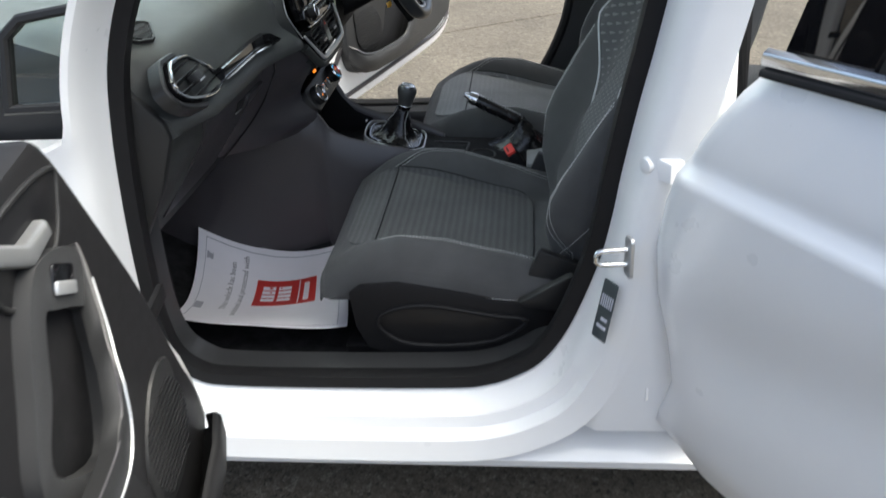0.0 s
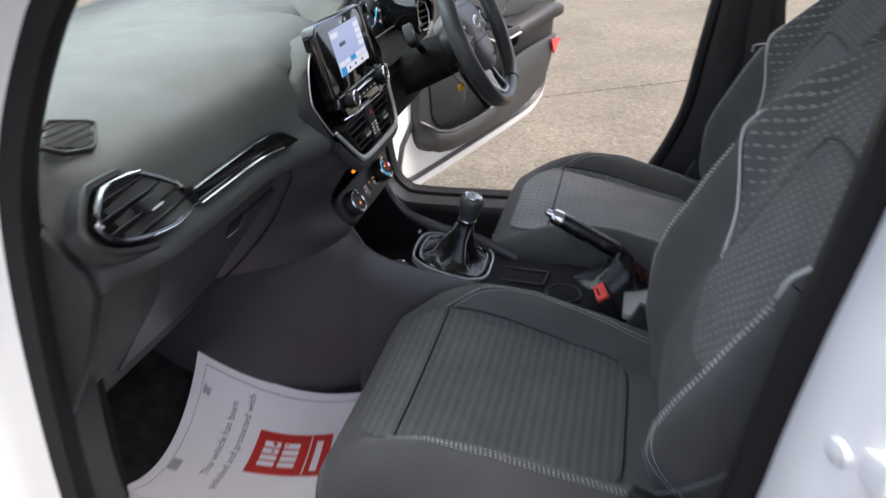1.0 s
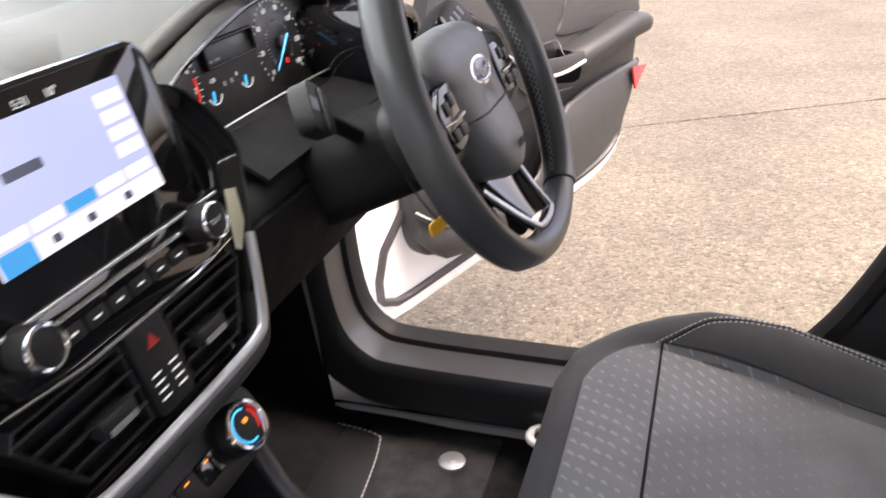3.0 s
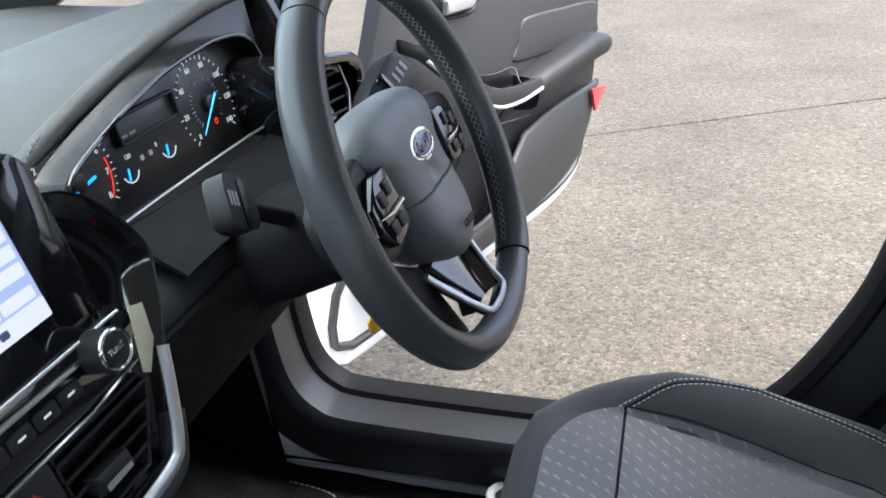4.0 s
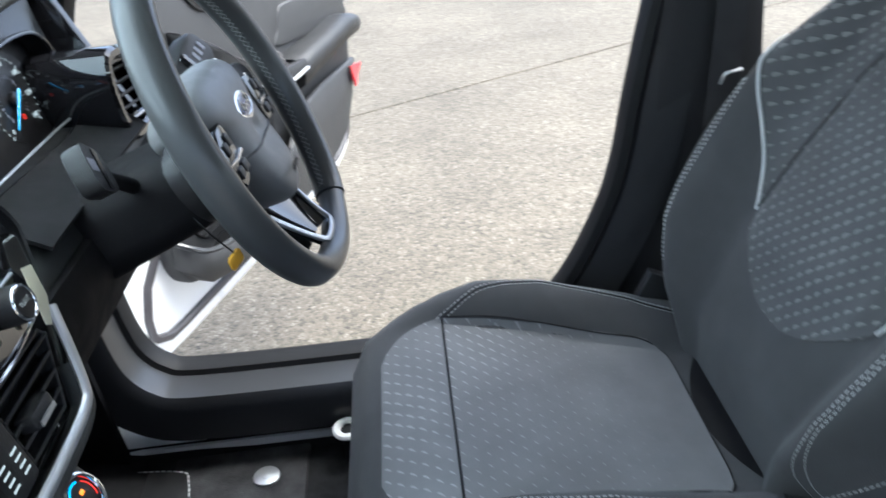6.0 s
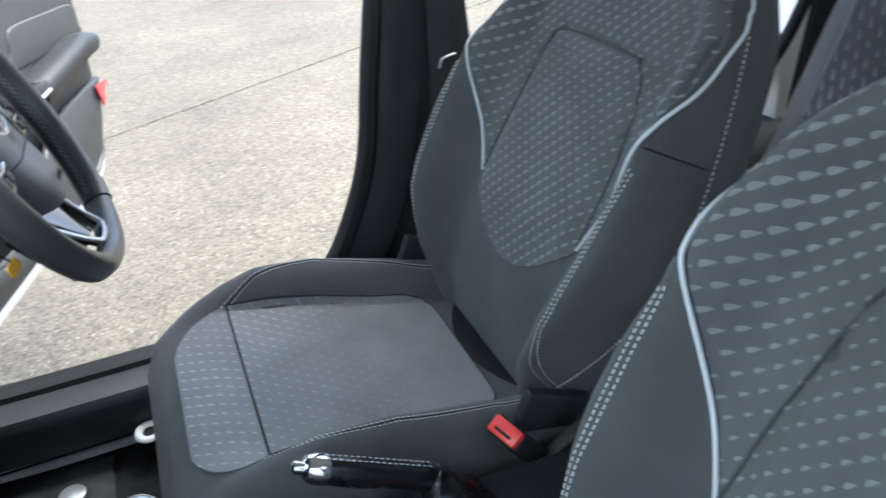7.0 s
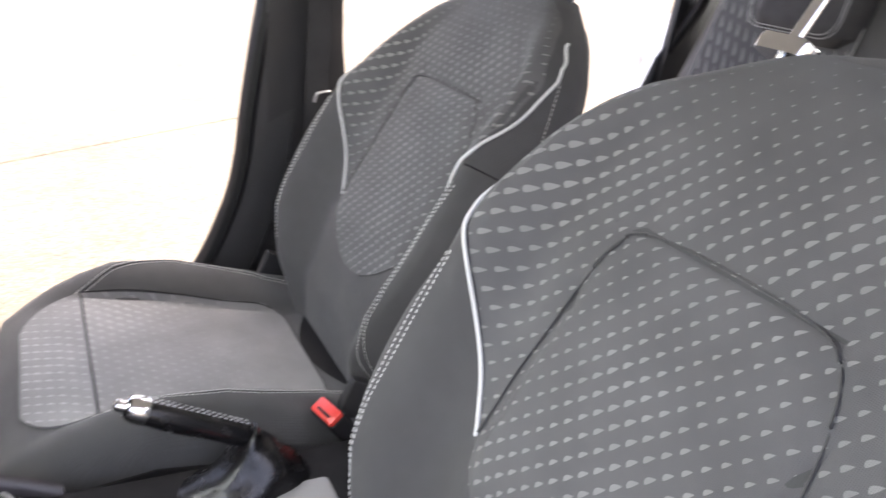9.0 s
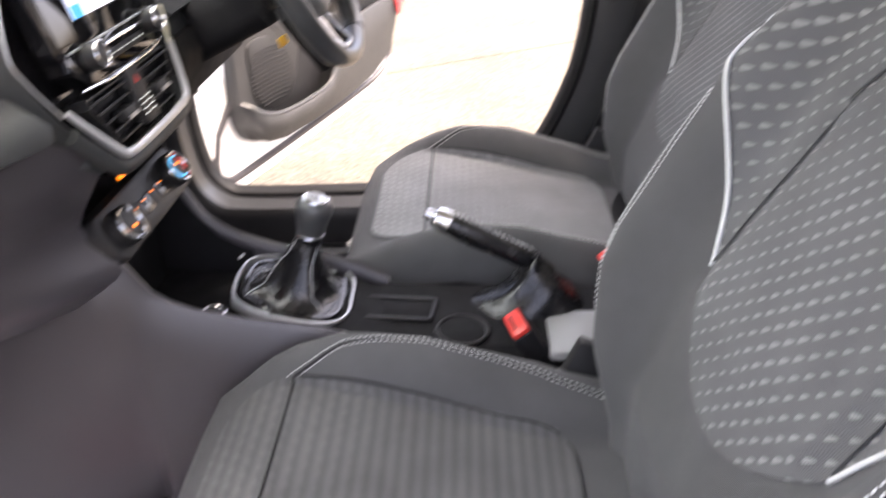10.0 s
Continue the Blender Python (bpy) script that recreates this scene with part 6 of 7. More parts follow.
for cx, cyy, a0, step, labels in ((0.122, 0.018, 222, 37.9, ["0", "20", "40", "60", "80", "100", "120", "140"]), (-0.098, 0.015, 203, 30, ["0", "1", "2", "3", "4", "5", "6", "7", "8"])):
    dial = cl("dial", disc(0.050, 0.0, 0.0006, 0.0002, 40, None, (cx, cyy)), DIAL, cluster, "round black dial", True)
    n = len(labels)
    for k, txt in enumerate(labels):
        a = radians(a0 - step * k)
        writing("dial_number", txt, 0.0088, mcl @ Matrix.Translation((cx + 0.042 * math.cos(a), cyy + 0.042 * math.sin(a), 0.0009)), LIT_WHITE, dial, 0.0002)
    bm, inner = bmesh.new(), bmesh.new()
    for k in range((n - 1) * 4 + 1):
        a = radians(a0 - step * k / 4)
        l = 0.0055 if k % 4 == 0 else 0.003
        box(bm, (cx + 0.0505 * math.cos(a), cyy + 0.0505 * math.sin(a), 0.0009), (l, 0.0007, 0.0005), pose(0, 0, 0, 0, 0, math.degrees(a)))
        if cx > 0:
            box(inner, (cx + 0.027 * math.cos(a), cyy + 0.027 * math.sin(a), 0.0009), (0.0035 if k % 4 else 0.005, 0.0012 if k % 4 == 0 else 0.0005, 0.0004), pose(0, 0, 0, 0, 0, math.degrees(a)))
    cl("tick_ring", bm, LIT_WHITE, dial)
    if cx > 0:
        cl("inner_scale", inner, PALE_INK, dial)
        tip = radians(a0)
        cl("needle", tube([(cx - 0.013 * math.cos(tip), cyy - 0.012 * math.sin(tip), 0.0092), (cx + 0.041 * math.cos(tip), cyy + 0.041 * math.sin(tip), 0.007)], [0.0014, 0.0006], 6), LIT_BLUE, dial, "lit blue needle")
        cl("warning_lamp", hollow([(cx + 0.006 + 0.0034 * math.cos(a), cyy - 0.022 + 0.0034 * math.sin(a)) for a in np.linspace(0, 2 * math.pi, 19)[:-1]], 0.0013, 0.0, 0.0011), LIT_RED, dial, "small red warning lamp")
    else:
        inner.free()
        cl("red_arc", tube([(cx + 0.045 * math.cos(a), cyy + 0.045 * math.sin(a), 0.0012) for a in np.linspace(radians(-38), radians(10), 10)], 0.0007, 6), LIT_RED, dial, "red engine speed limit arc")
        cl("needle", tube([(-0.078, 0.013, 0.006), (-0.120, 0.006, 0.006)], [0.0017, 0.0009], 6), LIT_BLUE, dial, "lit blue needle")
    cl("needle_hub", disc(0.009, 0.002, 0.008, 0.002, 24, None, (cx, cyy)), DIAL, dial, "", True)
dsp = cl("trip_display", slab(rrect(0.092, 0.022, 0.002, 2, 0.017, 0.037), 0.0, 0.0012, 0.0004), GREY_LABEL, cluster, "unlit grey trip display", True)
cl("display_rim", hollow(rrect(0.098, 0.028, 0.003, 2, 0.017, 0.037), 0.0035, 0.0, 0.008), DIAL, dsp)
for k, w in enumerate((0.008, 0.010)):
    cl("display_text", slab(rrect(w, 0.003, 0.0005, 1, -0.018 + 0.012 * k, 0.030), 0.0012, 0.0015, 0.0001), PALE_INK, dsp)
for cx, cyy in ((0.035, -0.003), (-0.029, -0.004)):
    gz = cl("small_gauge", tube([(cx + 0.012 * math.cos(a), cyy + 0.004 + 0.012 * math.sin(a), 0.0009) for a in np.linspace(radians(200), radians(340), 10)], 0.0008, 5), LIT_WHITE, cluster, "small curved gauge")
    cl("needle", tube([(cx - 0.002, cyy + 0.006, 0.0015), (cx - 0.005, cyy - 0.005, 0.0015)], 0.0011, 5), LIT_BLUE, gz)
for txt, x, y in (("120", -0.025, 0.012), ("0", 0.019, 0.008)):
    writing("gauge_number", txt, 0.0065, mcl @ Matrix.Translation((x, y, 0.0006)), LIT_WHITE, cluster, 0.0002)
for x in (-0.006, 0.008):
    cl("gauge_mark", slab(rrect(0.005, 0.005, 0.001, 2, x, 0.004), 0.0, 0.0006, 0.0001), PALE_INK, cluster)


# hood over the cluster
def hood_edge(y):
    t = (y - 0.60) / 0.40
    return Vector((0.085 - 0.010 * t * t, y, 1.148 - 0.083 * t * t))


rows = []
for t in np.linspace(0, 1, 9):
    row = []
    for y in np.linspace(0.095, 0.635, 23):
        e = hood_edge(float(y))
        f = Vector((-0.14, float(y), 1.104))
        q = f.lerp(e, float(t))
        q.z += 0.012 * math.sin(math.pi * t) * max(0.0, 1 - ((y - 0.42) / 0.33) ** 2)
        row.append(q)
    rows.append(row)
rows.append([p + Vector((0.006, 0, -0.004)) for p in rows[-1]])
rows.append([p + Vector((0.0, 0, -0.007)) for p in rows[-1]])
rows.append([p + Vector((-0.006, 0, -0.004)) for p in rows[-1]])
hood = part("cluster_hood", sheet(rows, 0.006), SOFT, dash, "soft black instrument hood", sharp=60)
top = [mlens @ p for p in curve([(x, y, 0.001) for x, y in lens_top], 4)]
rows = []
for t in np.linspace(0, 1, 6):
    row = []
    for k, p in enumerate(top):
        y = 0.37 + (p.y - 0.37) * 1.1
        q = (hood_edge(y) + Vector((0.002, 0, -0.012))).lerp(p, float(t))
        q.z -= 0.003 * math.sin(math.pi * t)
        row.append(q)
    rows.append(row)
part("hood_lining", sheet(rows, 0.003), LINING, dash, "dark gloss hood lining", sharp=60)
part("hood_roll", tube([hood_edge(float(y)) + Vector((0.0, 0, -0.007)) for y in np.linspace(0.095, 0.635, 28)], 0.0095, 12), SOFT, dash, "soft padded hood edge")
# panel below the dials, down to the column
low = [mlens @ p for p in curve([(x, y, 0.0) for x, y in lens_low], 4)]
rows = [[p.lerp(Vector((0.197, 0.358 + (p.y - 0.358) * 0.95, 0.965)), float(t)) for p in low] for t in (0.02, 0.4, 0.7, 1.0)]
part("column_panel", sheet(rows, 0.004), MATT, dash, "smooth black panel under the dials", sharp=60)
# side cheeks closing the hood down to the pad
for y0 in (0.098, 0.632):
    e = hood_edge(y0)
    part("hood_cheek", slab([(-0.12, 1.064), (0.03, 0.974), (0.16, 0.954), (0.17, 0.974), (e.x + 0.02, e.z - 0.02), (e.x - 0.02, e.z - 0.008), (-0.12, 1.09)], -0.006, 0.006, 0.003), PIANO, dash, m=axes((0, y0, 0), (1, 0, 0), (0, 0, 1)))
# outer vent on the driver's side
sur = [tuple(p[:2]) for p in curve([(0.540, 1.066, 0), (0.62, 1.062, 0), (0.695, 1.040, 0), (0.705, 1.0, 0), (0.66, 0.952, 0), (0.57, 0.948, 0), (0.532, 1.0, 0)], 4, True)]
part("vent_surround", hollow(sur, 0.016, 0.06, 0.187), PIANO, dash, "gloss black vent surround", m=axes((0, 0, 0), (0, 1, 0), (0, 0, 1)))
mvd = axes((0.167, 0.620, 1.003), (0.10, 1, -0.06), (-0.2, 0, 0.95))
v = air_vent("side_vent", mvd, [(-0.048, 0.03), (-0.03, 0.04), (0.03, 0.038), (0.05, 0.02), (0.046, -0.03), (0.02, -0.04), (-0.035, -0.036), (-0.05, -0.01)], 4, False)
part("chrome_edge", tube([(-0.045, -0.036, 0.007), (0.03, -0.036, 0.007), (0.048, 0.0, 0.007), (0.04, 0.036, 0.007)], 0.0012, 8), SATIN, v, m=mvd)

# ---- doors ----
def front_door(side, hinge, degrees, label, fwd=0.0):
    """A front door swung open. Local x runs along it from the hinge, y across, z up; k points to its inner face."""
    a = radians(degrees)
    k = 1 if side < 0 else -1
    m = axes((hinge[0], hinge[1], 0.008 if side > 0 else 0.039), (math.cos(a), side * math.sin(a), 0), tuple(Vector((0, 0, 1)).cross(Vector((math.cos(a), side * math.sin(a), 0)))))
    door = thing("front_door", (hinge[0], hinge[1], 0.40), label, "car door", "open doors")

    def d(name, bm, mat, parent=door, lab="", smooth=True, sharp=40):
        return part(name, bm, mat, parent, lab, m, smooth, sharp)

    # local frame for outlines in (along, up), depth towards the cabin
    mo = m @ (Matrix(((1, 0, 0, 0), (0, 0, k, 0), (0, 1, 0, 0), (0, 0, 0, 1))))

    def f(name, bm, mat, parent=door, lab="", smooth=True, sharp=40):
        if side > 0:
            for vert in bm.verts:
                if vert.co.x > 0.63:
                    vert.co.x = 0.63 + (vert.co.x - 0.63) * 0.865
        return part(name, bm, mat, parent, lab, mo, smooth, sharp)

    skin = [(0.0, 0.42), (0.06, 0.37), (0.14, 0.36), (0.55, 0.385), (0.75, 0.398), (0.88, 0.41), (0.98, 0.435), (1.05, 0.485), (1.078, 0.58), (1.085, 0.75), (1.10, 0.95), (1.105, 1.02), (0.36, 1.02), (0.25, 0.93), (0.12, 0.72), (0.03, 0.56)]
    skin = [tuple(p[:2]) for p in curve([(x + (fwd * 1.4 if x < 0.37 and z > 0.7 else 0), z, 0) for x, z in skin], 2, True)]
    f("shell", slab(skin, -0.10, -0.028, 0.02), WHITE, door, "white painted door shell")
    f("edge_seal", hollow(inset(skin, 0.04), 0.016, -0.03, -0.016), BOUNCE_PLASTIC, door, "dark grey rubber edge seal")
    trim = [(0.11, 0.46), (0.16, 0.405), (0.25, 0.40), (0.55, 0.432), (0.75, 0.448), (0.88, 0.468), (0.97, 0.512), (1.03, 0.578), (1.056, 0.64), (1.066, 0.72), (1.068, 0.82), (1.062, 0.95), (1.06, 1.02), (0.85, 1.045), (0.55, 1.075), (0.38, 1.095), (0.325, 1.085), (0.26, 0.96), (0.19, 0.80), (0.14, 0.64), (0.105, 0.53)]
    if side > 0:
        trim = [(0.128, 0.60), (0.135, 0.53), (0.17, 0.488), (0.26, 0.472), (0.45, 0.476), (0.68, 0.484), (0.83, 0.50), (0.94, 0.545), (1.005, 0.62), (1.04, 0.72), (1.058, 0.82)] + trim[11:17] + [(0.26, 0.96), (0.19, 0.80), (0.14, 0.70)]
    trim = [tuple(p[:2]) for p in curve([(x - (fwd if x < 0.33 and z > 0.75 else 0), z, 0) for x, z in trim], 4, True)]
    # passenger panel is near black: its shade is put into the colour
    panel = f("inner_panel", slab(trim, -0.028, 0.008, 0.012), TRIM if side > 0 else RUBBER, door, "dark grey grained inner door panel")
    # shallow padded insert
    pad = [tuple(p[:2]) for p in curve([(0.634, 0.838, 0), (0.645, 0.875, 0), (0.664, 0.912, 0), (0.70, 0.925, 0), (0.86, 0.918, 0), (1.03, 0.905, 0), (1.04, 0.86, 0), (1.035, 0.826, 0), (0.85, 0.828, 0)], 4, True)]
    f("upper_pad", slab(pad, 0.005, 0.0125, 0.006, steps=3), TRIM, panel, "charcoal padded insert")
    # armrest
    arm = []
    for x, zt, zl, dep in ((0.625, 0.812, 0.742, 0.074), (0.65, 0.816, 0.748, 0.078), (0.70, 0.822, 0.757, 0.078), (0.80, 0.831, 0.772, 0.078), (0.93, 0.846, 0.785, 0.074), (1.0, 0.838, 0.785, 0.066), (1.045, 0.826, 0.785, 0.052), (1.07, 0.812, 0.79, 0.03)):
        h = zt - zl
        arm.append([(x, zl + h * z, e) for z, e in ((-0.12, 0.0), (0.0, dep * 0.7), (0.15, dep * 0.92), (0.45, dep), (0.75, dep * 0.98), (0.93, dep * 0.86), (1.0, dep * 0.62), (1.02, 0.0))])
    f("armrest", loft(arm), PLASTIC, panel, "soft black armrest", sharp=60)
    # pull bar sloping back, with a silver lower edge
    if side > 0:
        bar = ((0.27, 0.968, 0.945, 0.02), (0.30, 0.950, 0.926, 0.05), (0.353, 0.912, 0.873, 0.068), (0.41, 0.868, 0.830, 0.07), (0.46, 0.838, 0.800, 0.072), (0.50, 0.824, 0.788, 0.076), (0.56, 0.817, 0.786, 0.08), (0.63, 0.815, 0.793, 0.080))
    else:
        bar = ((0.358, 0.975, 0.955, 0.026), (0.372, 0.955, 0.935, 0.034), (0.408, 0.912, 0.888, 0.05), (0.435, 0.888, 0.862, 0.06), (0.458, 0.868, 0.840, 0.07), (0.485, 0.83, 0.80, 0.075), (0.53, 0.81, 0.775, 0.078), (0.63, 0.81, 0.775, 0.08))
    shelf = []
    for x, zt, zl, dep in bar:
        bk = max(0.002, dep - 0.024)
        shelf.append([(x, zl, bk), (x, zl - 0.003, dep - 0.005), (x, zl, dep), (x, zt - 0.004, dep), (x, zt, dep - 0.004), (x, zt - 0.004, bk)])
    sh = f("pull_bar", loft(shelf), PLASTIC, panel, "dark pull handle", sharp=50)
    f("silver_edge", tube(curve([(x, zl, dep) for x, zt, zl, dep in bar[1:]], 4), 0.0042 if side > 0 else 0.0019, 8), SATIN, sh, "satin silver edge")
    f("upper_line", tube(curve([(x, zt, dep - 0.003) for x, zt, zl, dep in bar], 4), 0.0012, 6), BOUNCE_PLASTIC, sh)
    if side > 0:
        # flat dark slabs on the panel paint the shade of tray and pull
        f("tray_back", slab([(0.44, 0.875), (0.497, 0.846), (0.545, 0.838), (0.60, 0.838), (0.63, 0.80), (0.52, 0.79), (0.43, 0.83)], 0.0085, 0.0105, 0.001), DIAL, sh, "flat dark patch for the tray's shade")
        f("tray_rim", tube(curve([(0.45, 0.872, 0.012), (0.497, 0.846, 0.016), (0.545, 0.838, 0.02), (0.60, 0.838, 0.026), (0.585, 0.82, 0.05), (0.57, 0.81, 0.07)], 4), 0.0016, 6), BOUNCE_PLASTIC, sh)
        f("pull_recess", slab([(0.50, 0.79), (0.62, 0.79), (0.62, 0.735), (0.56, 0.728), (0.51, 0.745)], 0.0085, 0.0115, 0.001), DIAL, sh, "flat dark patch for the shade under the pull")
        f("recess_rib", tube([(0.553, 0.785, 0.06), (0.557, 0.76, 0.03), (0.56, 0.735, 0.012)], 0.003, 6), BOUNCE_PLASTIC, sh)
        f("recess_edge", tube(curve([(0.48, 0.76, 0.012), (0.51, 0.738, 0.014), (0.56, 0.724, 0.018), (0.625, 0.73, 0.05)], 4), 0.003, 6), TRIM, sh)
        grip = [(0.400, 0.984), (0.478, 0.983), (0.493, 0.998), (0.500, 1.05), (0.466, 1.06), (0.460, 1.022), (0.448, 1.012), (0.404, 1.008)]
    else:
        outer = [(0.489, 0.988), (0.440, 1.005), (0.376, 0.980), (0.366, 0.935), (0.392, 0.835), (0.432, 0.715), (0.595, 0.800), (0.548, 0.907)]
        hole = [(0.483, 0.957), (0.458, 0.950), (0.400, 0.914), (0.402, 0.890), (0.414, 0.840), (0.470, 0.752), (0.572, 0.822), (0.524, 0.892)]
        mid = [(0.487, 0.972), (0.45, 0.978), (0.39, 0.948), (0.386, 0.912), (0.403, 0.838), (0.452, 0.734), (0.583, 0.811), (0.536, 0.9)]
        loops = []
        for pts, e in ((outer, 0.004), (outer, 0.027), (mid, 0.030), (hole, 0.030), (hole, 0.026), (hole, -0.02)):
            loops.append([tuple(p) for p in curve([(x, z, e) for x, z in pts], 5, True)])
        plate = f("switch_plate", loft(loops, None, True, False), TRIM, panel, "grey switch surround and tray frame", sharp=50)
        # floor blackened to hold the shade inside the tray
        f("tray_floor", slab([tuple(p[:2]) for p in curve([(x, z, 0) for x, z in hole], 5, True)], 0.0085, 0.0105, 0.0005), MATT, plate, "tray floor blackened for the shade in the hollow")
        mm = mo @ axes((0.426, 0.968, 0.030), (0.046, 0.027, 0), (-0.023, 0.03, 0))
        sw = bmesh.new()
        box(sw, (0, 0, 0.0005), (0.050, 0.036, 0.003), None, 0.001)
        s1 = part("window_switch", sw, PIANO, plate, "black window switch", mm)
        tab = bmesh.new()
        box(tab, (0, -0.009, 0.003), (0.046, 0.015, 0.005), None, 0.002)
        part("switch_tab", tab, SATIN, s1, "silver switch tab", mm)
        grip = [(0.398, 1.010), (0.455, 1.002), (0.518, 1.040), (0.518, 1.066), (0.452, 1.028), (0.402, 1.030)]
    # release handle in its bowl
    bowl = [tuple(p[:2]) for p in curve([(0.325, 1.06, 0), (0.335, 1.025, 0), (0.365, 0.99, 0), (0.40, 0.975, 0), (0.49, 0.972, 0), (0.525, 1.01, 0), (0.53, 1.055, 0), (0.42, 1.07, 0)], 4, True)]
    bw = f("handle_bowl", slab(bowl, 0.006, 0.0095, 0.002), DIAL, panel, "black handle bowl")
    f("handle_bowl_rim", hollow(bowl, 0.006, 0.006, 0.013), PLASTIC, bw)
    # passenger handle takes the silver darkened for shade
    f("release_handle", slab(grip, 0.009, 0.026, 0.007, steps=4), SATIN if side > 0 else SHADED_SATIN, panel, "satin silver release handle")
    # speaker and pocket
    up = 0.045 if side > 0 else 0.0
    sp = f("speaker_grille", slab([tuple(p[:2]) for p in curve([(0.195, 0.68 + up, 0), (0.19, 0.60 + up, 0), (0.20, 0.54 + up, 0), (0.25, 0.505 + up, 0), (0.33, 0.51 + up, 0), (0.37, 0.56 + up, 0), (0.35, 0.63 + up, 0), (0.27, 0.69 + up, 0)], 4, True)], 0.004, 0.014, 0.006), PLASTIC, panel, "black ribbed speaker grille")
    for j in range(14):
        y = 0.522 + up + j * 0.0105
        w = 0.085 * math.sqrt(max(0.05, 1 - ((y - up - 0.592) / 0.085) ** 2))
        f("rib", tube([(0.27 - w, y, 0.0145), (0.27, y + 0.004, 0.0155), (0.27 + w, y, 0.0145)], 0.0016, 5), RUBBER, sp)
    pk = []
    if side > 0:
        mouth = ((0.130, 0.600, 0.02), (0.145, 0.585, 0.045), (0.18, 0.562, 0.058), (0.25, 0.548, 0.062), (0.38, 0.548, 0.062), (0.48, 0.562, 0.06), (0.54, 0.63, 0.055))
        low_x, low_z = [0.13, 0.17, 0.26, 0.45, 0.68, 0.83, 0.94, 1.005, 1.04, 1.06], [0.545, 0.490, 0.474, 0.478, 0.486, 0.502, 0.547, 0.622, 0.69, 0.70]
    else:
        mouth = ((0.13, 0.50, 0.03), (0.16, 0.53, 0.055), (0.22, 0.515, 0.062), (0.38, 0.50, 0.065), (0.50, 0.52, 0.065), (0.56, 0.60, 0.06))
        low_x, low_z = [0.13, 0.2, 0.55, 0.75, 0.88, 0.97, 1.03, 1.06], [0.46, 0.402, 0.434, 0.45, 0.470, 0.514, 0.58, 0.655]
    for x, zt, dep in mouth + ((0.62, 0.69, 0.045), (0.72, 0.70, 0.036), (0.80, 0.705, 0.03), (0.88, 0.708, 0.027), (0.94, 0.71, 0.0245), (1.0, 0.71, 0.022), (1.025, 0.71, 0.019), (1.045, 0.71, 0.016), (1.06, 0.705, 0.010)):
        zb = lerp(x, low_x, low_z)
        pk.append([(x, zb, 0.0), (x, zb, dep * 0.7), (x, (zb + zt) / 2, dep), (x, zt - 0.008, dep), (x, zt, dep - 0.006), (x, zt, dep - 0.012), (x, max(zb + 0.01, zt - 0.05), max(0.002, dep - 0.014)), (x, zb + 0.006, 0.0)])
    if side > 0:
        f("pocket_lip", tube(curve([(x, zt + 0.001, dep - 0.006) for x, zt, dep in mouth], 4), 0.006, 8), SILL, panel, "smooth grey pocket lip")
    # passenger pocket likewise darkened for shade
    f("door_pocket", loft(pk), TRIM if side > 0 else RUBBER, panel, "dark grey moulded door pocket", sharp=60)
    # thin dark patch in place of shade inside the pocket
    f("pocket_mouth", slab([(0.20, 0.505), (0.46, 0.505), (0.54, 0.60), (0.56, 0.72), (0.42, 0.70), (0.38, 0.60)], 0.0085, 0.0095, 0.0003), RUBBER, panel)
    rows = []
    for t in np.linspace(0, 1, 4):
        rows.append([(0.972 + 0.100 * u * (0.35 + 0.65 * t) + 0.020 * (1 - t), 0.650 + 0.048 * t + 0.012 * (u - 0.5) * (1 - 2 * t), 0.004 + lerp(0.972 + 0.080 * u, [0.8, 1.0, 1.045, 1.06], [0.032, 0.0242, 0.0185, 0.0145])) for u in np.linspace(0, 1, 6)])
    f("reflector", sheet(rows, 0.006), REFLECT, panel, "red safety reflector")
    # window frame and glass
    fr = [(0.40, 1.02), (1.10, 1.01), (1.09, 1.20), (1.06, 1.34), (0.95, 1.375), (0.75, 1.37), (0.58, 1.325), (0.46, 1.22), (0.385, 1.10)]
    f("window_frame", hollow(fr, 0.045, -0.075, -0.03), PLASTIC, door, "black window frame")
    g = f("window_glass", slab(inset(fr, 0.03), -0.056, -0.052, 0.0005), GLASS, door, "lowered side window glass")
    g.visible_shadow = False
    f("check_strap", slab(rrect(0.10, 0.03, 0.006, 3, 0.02, 0.66), -0.06, -0.05, 0.002), RUBBER, door)
    return door


front_door(1, (-0.005, 0.814), 66.8, "open driver door with grey inner panel, silver pull and red reflector", 0.05)
front_door(-1, (0.147, -0.852), 81, "open front passenger door with grey inner panel and silver pull")


